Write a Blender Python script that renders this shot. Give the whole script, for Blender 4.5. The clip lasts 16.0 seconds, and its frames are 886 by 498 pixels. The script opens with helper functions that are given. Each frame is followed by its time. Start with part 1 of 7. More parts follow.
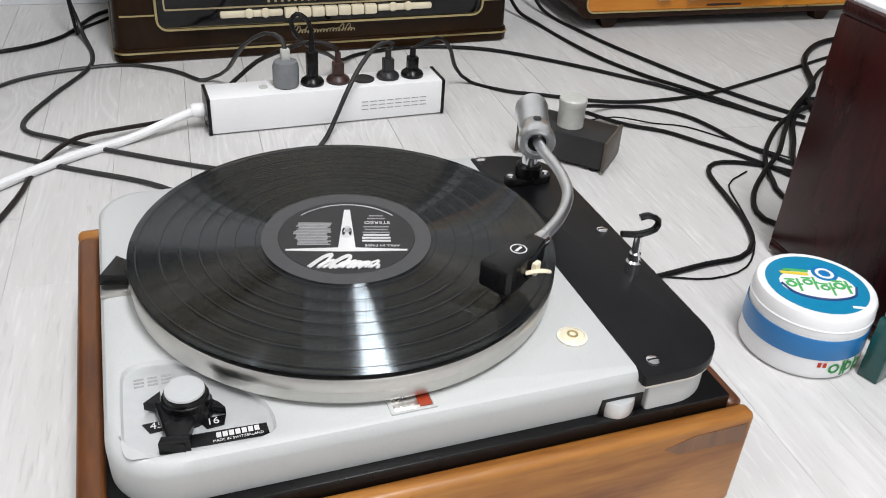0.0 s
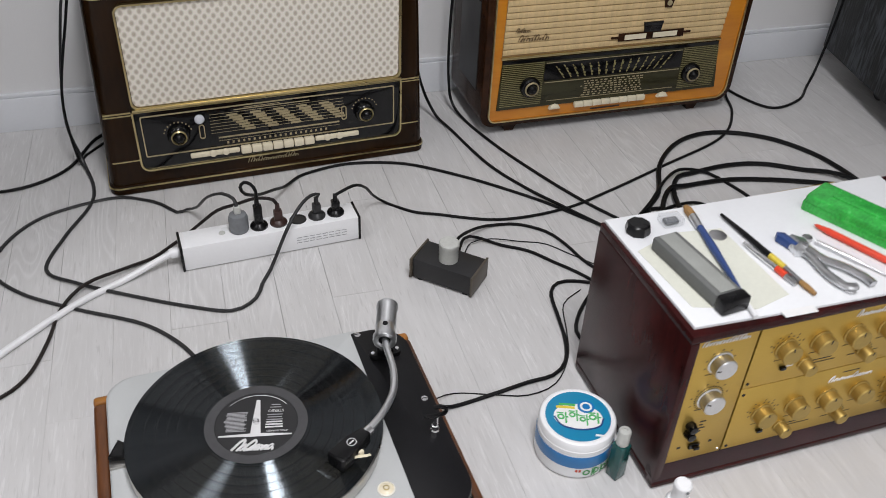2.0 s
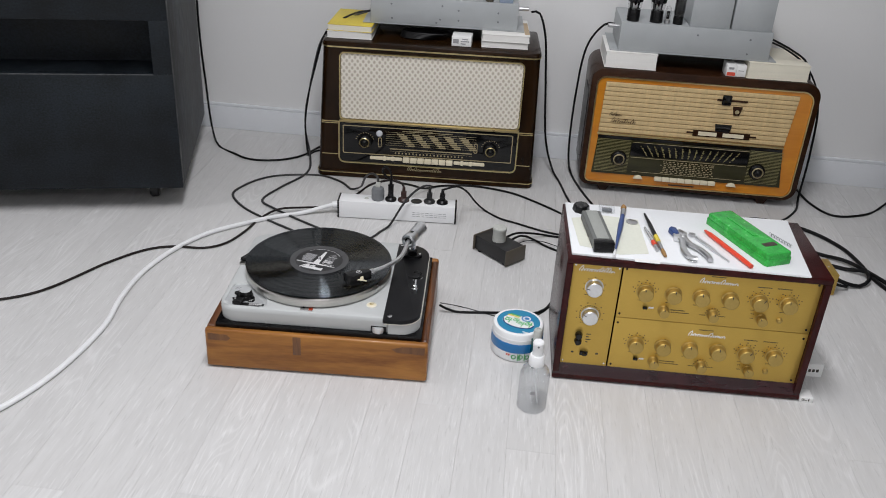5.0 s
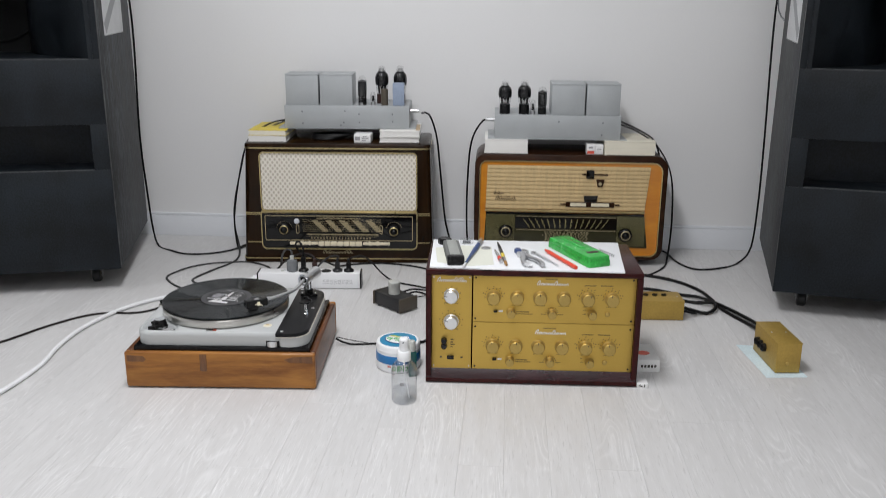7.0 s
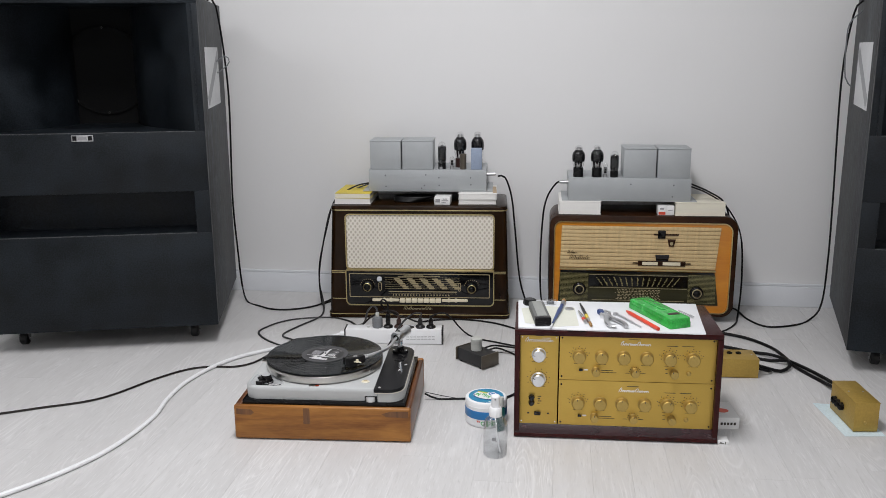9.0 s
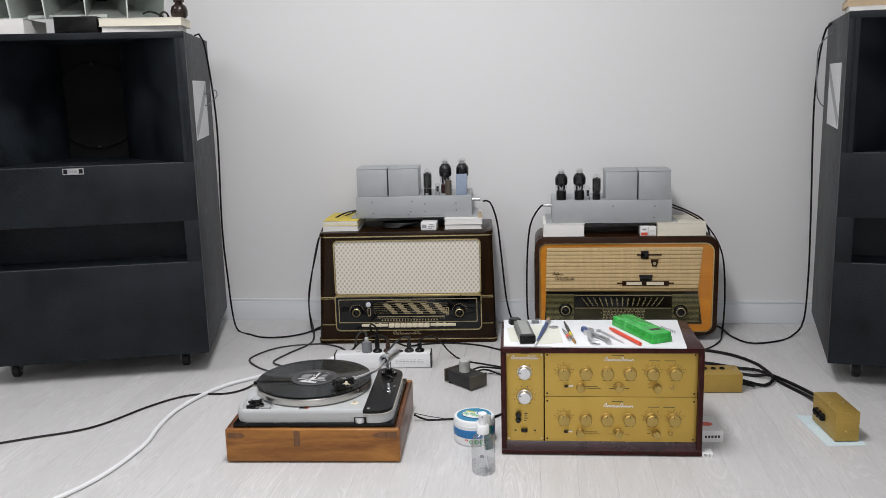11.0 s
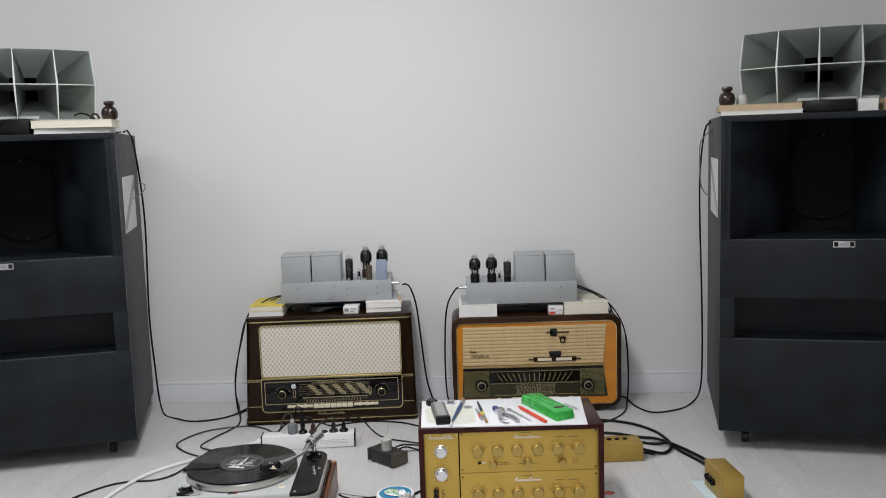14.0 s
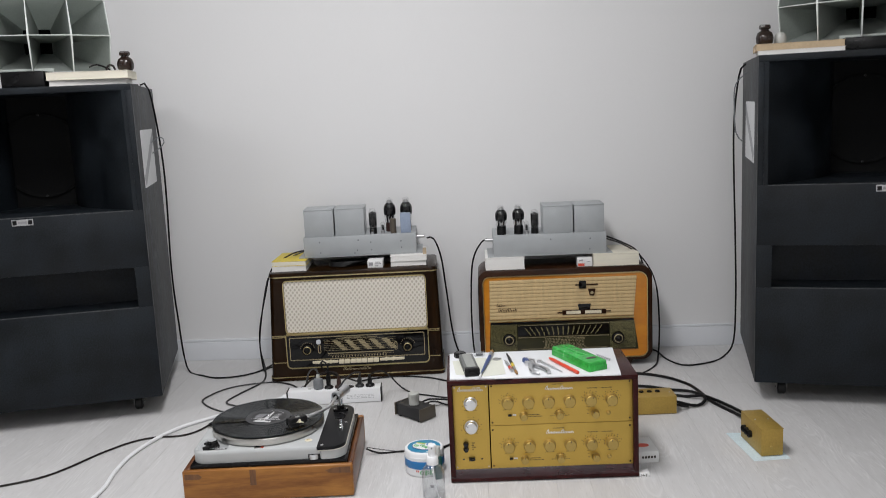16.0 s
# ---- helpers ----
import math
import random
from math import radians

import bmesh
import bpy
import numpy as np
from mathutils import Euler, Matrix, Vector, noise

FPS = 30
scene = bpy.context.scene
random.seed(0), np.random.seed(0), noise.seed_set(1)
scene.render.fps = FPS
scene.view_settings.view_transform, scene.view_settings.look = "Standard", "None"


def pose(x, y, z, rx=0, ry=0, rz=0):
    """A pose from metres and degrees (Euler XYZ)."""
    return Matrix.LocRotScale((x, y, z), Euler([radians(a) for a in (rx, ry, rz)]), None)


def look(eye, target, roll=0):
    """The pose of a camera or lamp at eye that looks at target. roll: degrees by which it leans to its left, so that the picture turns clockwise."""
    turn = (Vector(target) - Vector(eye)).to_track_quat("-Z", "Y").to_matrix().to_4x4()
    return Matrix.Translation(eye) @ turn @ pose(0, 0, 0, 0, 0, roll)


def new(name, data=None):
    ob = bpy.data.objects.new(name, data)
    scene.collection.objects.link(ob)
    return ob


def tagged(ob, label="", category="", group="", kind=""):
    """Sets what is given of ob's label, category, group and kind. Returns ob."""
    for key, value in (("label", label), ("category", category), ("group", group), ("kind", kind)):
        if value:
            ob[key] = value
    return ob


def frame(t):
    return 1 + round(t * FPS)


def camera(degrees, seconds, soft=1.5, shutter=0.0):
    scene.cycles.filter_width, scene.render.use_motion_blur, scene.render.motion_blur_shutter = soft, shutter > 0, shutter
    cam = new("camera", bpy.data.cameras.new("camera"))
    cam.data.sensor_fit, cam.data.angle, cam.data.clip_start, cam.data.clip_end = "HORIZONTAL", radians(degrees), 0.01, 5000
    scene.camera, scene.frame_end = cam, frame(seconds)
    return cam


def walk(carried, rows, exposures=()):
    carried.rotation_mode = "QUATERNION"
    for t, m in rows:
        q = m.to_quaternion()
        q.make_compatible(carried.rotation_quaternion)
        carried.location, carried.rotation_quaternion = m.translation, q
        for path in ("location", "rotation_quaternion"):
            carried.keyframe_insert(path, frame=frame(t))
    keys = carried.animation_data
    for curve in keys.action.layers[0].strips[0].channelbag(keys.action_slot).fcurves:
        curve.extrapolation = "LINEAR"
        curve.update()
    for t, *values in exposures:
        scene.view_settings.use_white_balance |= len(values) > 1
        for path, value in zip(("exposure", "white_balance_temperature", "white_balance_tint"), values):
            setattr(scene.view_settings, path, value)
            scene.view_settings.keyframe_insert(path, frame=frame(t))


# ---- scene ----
cam = camera(54.8, 16.0, soft=0.8, shutter=0.35)
EXPOSURES = [(0, 0.36, 6580, 12), (1.0, 0.11, 6590, 13), (2.0, -0.06, 6550, 14), (3.5, -0.08, 6490, 14), (6.0, -0.12, 6490, 12), (7.5, 0.0, 6510, 12), (9.0, -0.03, 6540, 13), (12.5, 0.05, 6560, 13), (14.5, -0.13, 6560, 12), (15.5, -0.14, 6565, 12), (16.0, -0.07, 6570, 12.5)]
PATH = [
    (0, (0.078, 0.117, 0.493), (0.598, 1.722, -0.581), 4.0),
    (0.5, (0.072, 0.068, 0.559), (0.595, 1.667, -0.522), 3.9),
    (1, (0.058, -0.029, 0.667), (0.586, 1.561, -0.425), 1.3),
    (1.5, (0.108, -0.056, 0.754), (0.625, 1.522, -0.36), 0.4),
    (2, (0.167, -0.085, 0.955), (0.655, 1.441, -0.241), 2.7),
    (2.5, (0.213, -0.13, 0.999), (0.619, 1.355, -0.277), 8.3),
    (3, (0.255, -0.314, 1.078), (0.479, 1.202, -0.207), 6.9),
    (3.5, (0.394, -0.446, 1.116), (0.495, 1.149, -0.086), 7.6),
    (6, (0.739, -1.172, 0.992), (0.495, 0.626, 0.15), 1.2),
    (6.5, (0.859, -1.247, 0.972), (0.693, 0.591, 0.202), 0.6),
    (7, (0.858, -1.318, 0.875), (0.716, 0.597, 0.315), 0.4),
    (7.5, (0.871, -1.419, 0.915), (0.721, 0.51, 0.408), 1.0),
    (8, (0.841, -1.429, 0.927), (0.664, 0.506, 0.452), 0.6),
    (8.5, (0.786, -1.43, 0.927), (0.582, 0.506, 0.471), 0.5),
    (9, (0.771, -1.446, 0.948), (0.513, 0.484, 0.493), -0.4),
    (11.5, (0.808, -1.512, 0.931), (0.578, 0.441, 0.569), -1.8),
    (12, (0.827, -1.54, 0.938), (0.613, 0.417, 0.586), -2.0),
    (12.5, (0.853, -1.589, 0.968), (0.673, 0.369, 0.6), -2.1),
    (13, (0.844, -1.647, 0.993), (0.714, 0.316, 0.634), -2.0),
    (13.5, (0.839, -1.666, 1.027), (0.762, 0.304, 0.69), -2.1),
    (14, (0.835, -1.666, 1.033), (0.77, 0.318, 0.793), -1.8),
    (14.5, (0.839, -1.664, 1.021), (0.757, 0.323, 0.813), -2.0),
    (15, (0.83, -1.654, 1.016), (0.742, 0.334, 0.815), -2.2),
    (15.5, (0.823, -1.622, 0.993), (0.719, 0.36, 0.75), -2.4),
    (16, (0.816, -1.599, 0.986), (0.698, 0.37, 0.661), -2.7),
]
walk(cam, [(t, look(eye, target, roll)) for t, eye, target, roll in PATH], EXPOSURES)

# ---- light ----
world = bpy.data.worlds.new("room_world")
scene.world = world
world.use_nodes = True
world.node_tree.nodes["Background"].inputs[0].default_value = (0.75, 0.8, 0.9, 1)
world.node_tree.nodes["Background"].inputs[1].default_value = 0.0


def ceiling_lamp(x, y, z, sx, sy, watts, colour):
    d = bpy.data.lights.new("ceiling_light", "AREA")
    d.shape, d.size, d.size_y, d.energy, d.color = "RECTANGLE", sx, sy, watts, colour
    o = new("ceiling_light", d)
    o.location = (x, y, z)
    return o


LAMP_COLOUR = (0.97, 0.985, 1.0)
ceiling_lamp(0.42, -0.1, 2.36, 0.3, 1.2, 44.5, LAMP_COLOUR)
ceiling_lamp(-1.35, 0.3, 2.36, 0.75, 0.35, 10.5, LAMP_COLOUR)
# unseen fill lamp, added at the back to brighten the front faces
ceiling_lamp(1.0, -2.5, 2.36, 1.2, 0.3, 26, LAMP_COLOUR)


# ---- materials ----
def nodes_of(m):
    m.use_nodes = True
    nt = m.node_tree
    return nt, nt.nodes["Principled BSDF"]


def link(nt, a, b):
    nt.links.new(a, b)


def surf(name, col, rough=0.5, metal=0.0, var=0.12, scale=14.0, fine=160.0, bump=0.05, stretch=(1, 1, 1), coat=0.0, rvar=0.12, spec=0.5, span=(0.65, 1.35)):
    """A painted, plastic or metal surface with blotches, grain and fine relief."""
    m = bpy.data.materials.new(name)
    nt, p = nodes_of(m)
    tc = nt.nodes.new("ShaderNodeTexCoord")
    mp = nt.nodes.new("ShaderNodeMapping")
    mp.inputs["Scale"].default_value = stretch
    link(nt, tc.outputs["Object"], mp.inputs[0])
    big = nt.nodes.new("ShaderNodeTexNoise")
    big.inputs["Scale"].default_value, big.inputs["Detail"].default_value = scale, 5
    small = nt.nodes.new("ShaderNodeTexNoise")
    small.inputs["Scale"].default_value, small.inputs["Detail"].default_value = fine, 3
    link(nt, mp.outputs[0], big.inputs[0])
    link(nt, mp.outputs[0], small.inputs[0])
    add = nt.nodes.new("ShaderNodeMath")
    add.operation = "ADD"
    link(nt, big.outputs["Fac"], add.inputs[0])
    link(nt, small.outputs["Fac"], add.inputs[1])
    ramp = nt.nodes.new("ShaderNodeMapRange")
    ramp.inputs["From Min"].default_value, ramp.inputs["From Max"].default_value = span
    link(nt, add.outputs[0], ramp.inputs[0])
    mix = nt.nodes.new("ShaderNodeMix")
    mix.data_type = "RGBA"
    mix.inputs[6].default_value = (*[c * (1 - var) for c in col], 1)
    mix.inputs[7].default_value = (*[min(1, c * (1 + var)) for c in col], 1)
    link(nt, ramp.outputs[0], mix.inputs[0])
    link(nt, mix.outputs[2], p.inputs["Base Color"])
    rr = nt.nodes.new("ShaderNodeMapRange")
    rr.inputs["From Min"].default_value, rr.inputs["From Max"].default_value = 0.3, 0.7
    rr.inputs["To Min"].default_value, rr.inputs["To Max"].default_value = max(0.02, rough * (1 - rvar)), min(1, rough * (1 + rvar))
    link(nt, big.outputs["Fac"], rr.inputs[0])
    link(nt, rr.outputs[0], p.inputs["Roughness"])
    p.inputs["Metallic"].default_value = metal
    p.inputs["Coat Weight"].default_value = coat
    p.inputs["Coat Roughness"].default_value = 0.12
    p.inputs["Specular IOR Level"].default_value = spec
    if bump:
        b = nt.nodes.new("ShaderNodeBump")
        b.inputs["Strength"].default_value, b.inputs["Distance"].default_value = bump, 0.002
        link(nt, small.outputs["Fac"], b.inputs["Height"])
        link(nt, b.outputs[0], p.inputs["Normal"])
    return m


def wood(name, dark, light, grain=(1, 14, 14), scale=5.0, rough=0.35, coat=0.2, bump=0.08, per_object=0.0, spec=0.5):
    """Wood with its grain drawn out along one axis."""
    m = bpy.data.materials.new(name)
    nt, p = nodes_of(m)
    tc = nt.nodes.new("ShaderNodeTexCoord")
    mp = nt.nodes.new("ShaderNodeMapping")
    mp.inputs["Scale"].default_value = grain
    if per_object:
        oi = nt.nodes.new("ShaderNodeObjectInfo")
        mul = nt.nodes.new("ShaderNodeVectorMath")
        mul.operation = "MULTIPLY_ADD"
        comb = nt.nodes.new("ShaderNodeCombineXYZ")
        for i in range(3):
            link(nt, oi.outputs["Random"], comb.inputs[i])
        mul.inputs[1].default_value = (37, 53, 71)
        link(nt, comb.outputs[0], mul.inputs[0])
        link(nt, tc.outputs["Object"], mul.inputs[2])
        link(nt, mul.outputs[0], mp.inputs[0])
    else:
        link(nt, tc.outputs["Object"], mp.inputs[0])
    n1 = nt.nodes.new("ShaderNodeTexNoise")
    n1.inputs["Scale"].default_value, n1.inputs["Detail"].default_value, n1.inputs["Distortion"].default_value = scale, 6, 0.9
    n2 = nt.nodes.new("ShaderNodeTexNoise")
    n2.inputs["Scale"].default_value, n2.inputs["Detail"].default_value = scale * 9, 4
    link(nt, mp.outputs[0], n1.inputs[0])
    link(nt, mp.outputs[0], n2.inputs[0])
    mixf = nt.nodes.new("ShaderNodeMath")
    mixf.operation = "MULTIPLY_ADD"
    mixf.inputs[1].default_value = 0.35
    link(nt, n2.outputs["Fac"], mixf.inputs[0])
    link(nt, n1.outputs["Fac"], mixf.inputs[2])
    ramp = nt.nodes.new("ShaderNodeValToRGB")
    ramp.color_ramp.elements[0].position, ramp.color_ramp.elements[1].position = 0.45, 0.9
    ramp.color_ramp.elements[0].color = (*dark, 1)
    ramp.color_ramp.elements[1].color = (*light, 1)
    link(nt, mixf.outputs[0], ramp.inputs[0])
    last = ramp.outputs[0]
    if per_object:
        hv = nt.nodes.new("ShaderNodeHueSaturation")
        mr = nt.nodes.new("ShaderNodeMapRange")
        mr.inputs["To Min"].default_value, mr.inputs["To Max"].default_value = 1 - per_object, 1 + per_object
        link(nt, oi.outputs["Random"], mr.inputs[0])
        link(nt, mr.outputs[0], hv.inputs["Value"])
        link(nt, last, hv.inputs["Color"])
        last = hv.outputs[0]
    link(nt, last, p.inputs["Base Color"])
    p.inputs["Roughness"].default_value = rough
    p.inputs["Specular IOR Level"].default_value = spec
    p.inputs["Coat Weight"].default_value = coat
    p.inputs["Coat Roughness"].default_value = 0.15
    b = nt.nodes.new("ShaderNodeBump")
    b.inputs["Strength"].default_value, b.inputs["Distance"].default_value = bump, 0.001
    link(nt, n2.outputs["Fac"], b.inputs["Height"])
    link(nt, b.outputs[0], p.inputs["Normal"])
    return m


def laminate(name):
    """Whitewashed plank laminate: brushed pores along the plank, paler arched figures in patches, and a fine relief."""
    m = bpy.data.materials.new(name)
    nt, p = nodes_of(m)
    tc = nt.nodes.new("ShaderNodeTexCoord")
    oi = nt.nodes.new("ShaderNodeObjectInfo")
    comb = nt.nodes.new("ShaderNodeCombineXYZ")
    for i in range(3):
        link(nt, oi.outputs["Random"], comb.inputs[i])
    mul = nt.nodes.new("ShaderNodeVectorMath")
    mul.operation = "MULTIPLY_ADD"
    mul.inputs[1].default_value = (37, 53, 71)
    link(nt, comb.outputs[0], mul.inputs[0])
    link(nt, tc.outputs["Object"], mul.inputs[2])

    def noisy(scale, stretch, detail, distort=0.0):
        mp = nt.nodes.new("ShaderNodeMapping")
        mp.inputs["Scale"].default_value = stretch
        link(nt, mul.outputs[0], mp.inputs[0])
        n = nt.nodes.new("ShaderNodeTexNoise")
        n.inputs["Scale"].default_value, n.inputs["Detail"].default_value, n.inputs["Distortion"].default_value = scale, detail, distort
        link(nt, mp.outputs[0], n.inputs[0])
        return n.outputs["Fac"]

    def ramped(x, a, b, lo, hi):
        r = nt.nodes.new("ShaderNodeMapRange")
        for key, v in (("From Min", a), ("From Max", b), ("To Min", lo), ("To Max", hi)):
            r.inputs[key].default_value = v
        link(nt, x, r.inputs[0])
        return r.outputs[0]

    def calc(op, x, y):
        q = nt.nodes.new("ShaderNodeMath")
        q.operation = op
        for i, v in enumerate((x, y)):
            if isinstance(v, (int, float)):
                q.inputs[i].default_value = v
            else:
                link(nt, v, q.inputs[i])
        return q.outputs[0]

    pores = noisy(30, (9, 0.75, 1), 3, 0.4)
    streak = noisy(9, (6, 0.55, 1), 4, 0.6)
    cloud = noisy(3.2, (2.2, 0.7, 1), 2)
    # arched figures: rings of a long stretched field, only here and there
    field = noisy(5.5, (2.6, 0.42, 1), 1, 0.3)
    rings = calc("FRACT", calc("MULTIPLY", field, 17.0), 0.0)
    arch = ramped(calc("ABSOLUTE", calc("SUBTRACT", rings, 0.5), 0.0), 0.0, 0.24, 1.0, 0.0)
    where = ramped(noisy(4.0, (1.6, 0.7, 1), 1), 0.53, 0.63, 0.0, 1.0)
    arch = calc("MULTIPLY", arch, where)
    pale = calc("ADD", calc("MULTIPLY", ramped(pores, 0.56, 0.68, 0.0, 0.5), ramped(cloud, 0.4, 0.6, 0.35, 1.0)), calc("MULTIPLY", arch, 0.45))
    dark = calc("MULTIPLY", ramped(pores, 0.42, 0.30, 0.0, 0.55), ramped(streak, 0.4, 0.6, 0.3, 1.0))
    tone = calc("ADD", ramped(streak, 0.3, 0.7, 0.40, 0.56), calc("MULTIPLY", calc("SUBTRACT", pale, dark), 0.5))
    ramp = nt.nodes.new("ShaderNodeValToRGB")
    e = ramp.color_ramp.elements
    e[0].position, e[0].color = 0.0, (0.435, 0.428, 0.42, 1)
    e[1].position, e[1].color = 1.0, (0.735, 0.732, 0.73, 1)
    link(nt, tone, ramp.inputs[0])
    hv = nt.nodes.new("ShaderNodeHueSaturation")
    link(nt, ramped(oi.outputs["Random"], 0.0, 1.0, 0.98, 1.02), hv.inputs["Value"])
    link(nt, ramp.outputs[0], hv.inputs["Color"])
    link(nt, hv.outputs[0], p.inputs["Base Color"])
    link(nt, ramped(streak, 0.3, 0.7, 0.4, 0.55), p.inputs["Roughness"])
    bp = nt.nodes.new("ShaderNodeBump")
    bp.inputs["Strength"].default_value, bp.inputs["Distance"].default_value = 0.35, 0.0008
    link(nt, tone, bp.inputs["Height"])
    link(nt, bp.outputs[0], p.inputs["Normal"])
    return m


def glass(name, tint, gloss=0.06):
    """Thin clear glass or plastic: lets light straight through, with a gloss that grows towards its edges."""
    m = bpy.data.materials.new(name)
    m.use_nodes = True
    nt = m.node_tree
    nt.nodes.clear()
    out = nt.nodes.new("ShaderNodeOutputMaterial")
    tr = nt.nodes.new("ShaderNodeBsdfTransparent")
    tr.inputs[0].default_value = (*tint, 1)
    gl = nt.nodes.new("ShaderNodeBsdfGlossy")
    gl.inputs["Roughness"].default_value = gloss
    lw = nt.nodes.new("ShaderNodeLayerWeight")
    lw.inputs[0].default_value = 0.25
    fr = nt.nodes.new("ShaderNodeMath")
    fr.operation = "MULTIPLY_ADD"
    fr.inputs[1].default_value, fr.inputs[2].default_value = 0.4, 0.03
    link(nt, lw.outputs["Facing"], fr.inputs[0])
    mx = nt.nodes.new("ShaderNodeMixShader")
    link(nt, fr.outputs[0], mx.inputs[0])
    link(nt, tr.outputs[0], mx.inputs[1])
    link(nt, gl.outputs[0], mx.inputs[2])
    link(nt, mx.outputs[0], out.inputs[0])
    return m


def vinyl_grooves(name):
    """Black vinyl whose fine round grooves tilt the surface in and out, so that lamps show as streaks towards the middle."""
    m = bpy.data.materials.new(name)
    nt, p = nodes_of(m)
    tc = nt.nodes.new("ShaderNodeTexCoord")
    flat = nt.nodes.new("ShaderNodeVectorMath")
    flat.operation = "MULTIPLY"
    flat.inputs[1].default_value = (1, 1, 0)
    link(nt, tc.outputs["Object"], flat.inputs[0])
    ln = nt.nodes.new("ShaderNodeVectorMath")
    ln.operation = "LENGTH"
    link(nt, flat.outputs[0], ln.inputs[0])
    out = nt.nodes.new("ShaderNodeVectorMath")
    out.operation = "NORMALIZE"
    link(nt, flat.outputs[0], out.inputs[0])
    mul = nt.nodes.new("ShaderNodeMath")
    mul.operation = "MULTIPLY"
    mul.inputs[1].default_value = 90000.0
    link(nt, ln.outputs["Value"], mul.inputs[0])
    wn = nt.nodes.new("ShaderNodeTexWhiteNoise")
    wn.noise_dimensions = "1D"
    link(nt, mul.outputs[0], wn.inputs["W"])
    amt = nt.nodes.new("ShaderNodeMapRange")
    amt.inputs["To Min"].default_value, amt.inputs["To Max"].default_value = -1.0, 1.0
    link(nt, wn.outputs["Value"], amt.inputs[0])
    # the two groove walls lean either way, steeper than they are flat
    sg = nt.nodes.new("ShaderNodeMath")
    sg.operation = "SIGN"
    link(nt, amt.outputs[0], sg.inputs[0])
    half = nt.nodes.new("ShaderNodeMath")
    half.operation = "MULTIPLY"
    half.inputs[1].default_value = 0.22
    link(nt, amt.outputs[0], half.inputs[0])
    lean = nt.nodes.new("ShaderNodeMath")
    lean.operation = "MULTIPLY_ADD"
    lean.inputs[1].default_value = 0.41
    link(nt, sg.outputs[0], lean.inputs[0])
    link(nt, half.outputs[0], lean.inputs[2])
    sc = nt.nodes.new("ShaderNodeVectorMath")
    sc.operation = "SCALE"
    link(nt, out.outputs[0], sc.inputs[0])
    link(nt, lean.outputs[0], sc.inputs["Scale"])
    ad = nt.nodes.new("ShaderNodeVectorMath")
    ad.operation = "ADD"
    ad.inputs[1].default_value = (0, 0, 1)
    link(nt, sc.outputs[0], ad.inputs[0])
    nn = nt.nodes.new("ShaderNodeVectorMath")
    nn.operation = "NORMALIZE"
    link(nt, ad.outputs[0], nn.inputs[0])
    vt = nt.nodes.new("ShaderNodeVectorTransform")
    vt.vector_type, vt.convert_from, vt.convert_to = "NORMAL", "OBJECT", "WORLD"
    link(nt, nn.outputs[0], vt.inputs[0])
    link(nt, vt.outputs[0], p.inputs["Normal"])
    nz = nt.nodes.new("ShaderNodeTexNoise")
    nz.noise_dimensions = "1D"
    nz.inputs["Scale"].default_value, nz.inputs["Detail"].default_value = 700, 4
    link(nt, ln.outputs["Value"], nz.inputs["W"])
    mr = nt.nodes.new("ShaderNodeMapRange")
    mr.inputs["From Min"].default_value, mr.inputs["From Max"].default_value = 0.3, 0.7
    mr.inputs["To Min"].default_value, mr.inputs["To Max"].default_value = 0.05, 0.15
    link(nt, nz.outputs["Fac"], mr.inputs[0])
    link(nt, mr.outputs[0], p.inputs["Roughness"])
    p.inputs["Base Color"].default_value = (0.002, 0.002, 0.0024, 1)
    p.inputs["Specular IOR Level"].default_value = 0.9
    p.inputs["Specular Tint"].default_value = (0.8, 0.92, 1.0, 1)
    return m


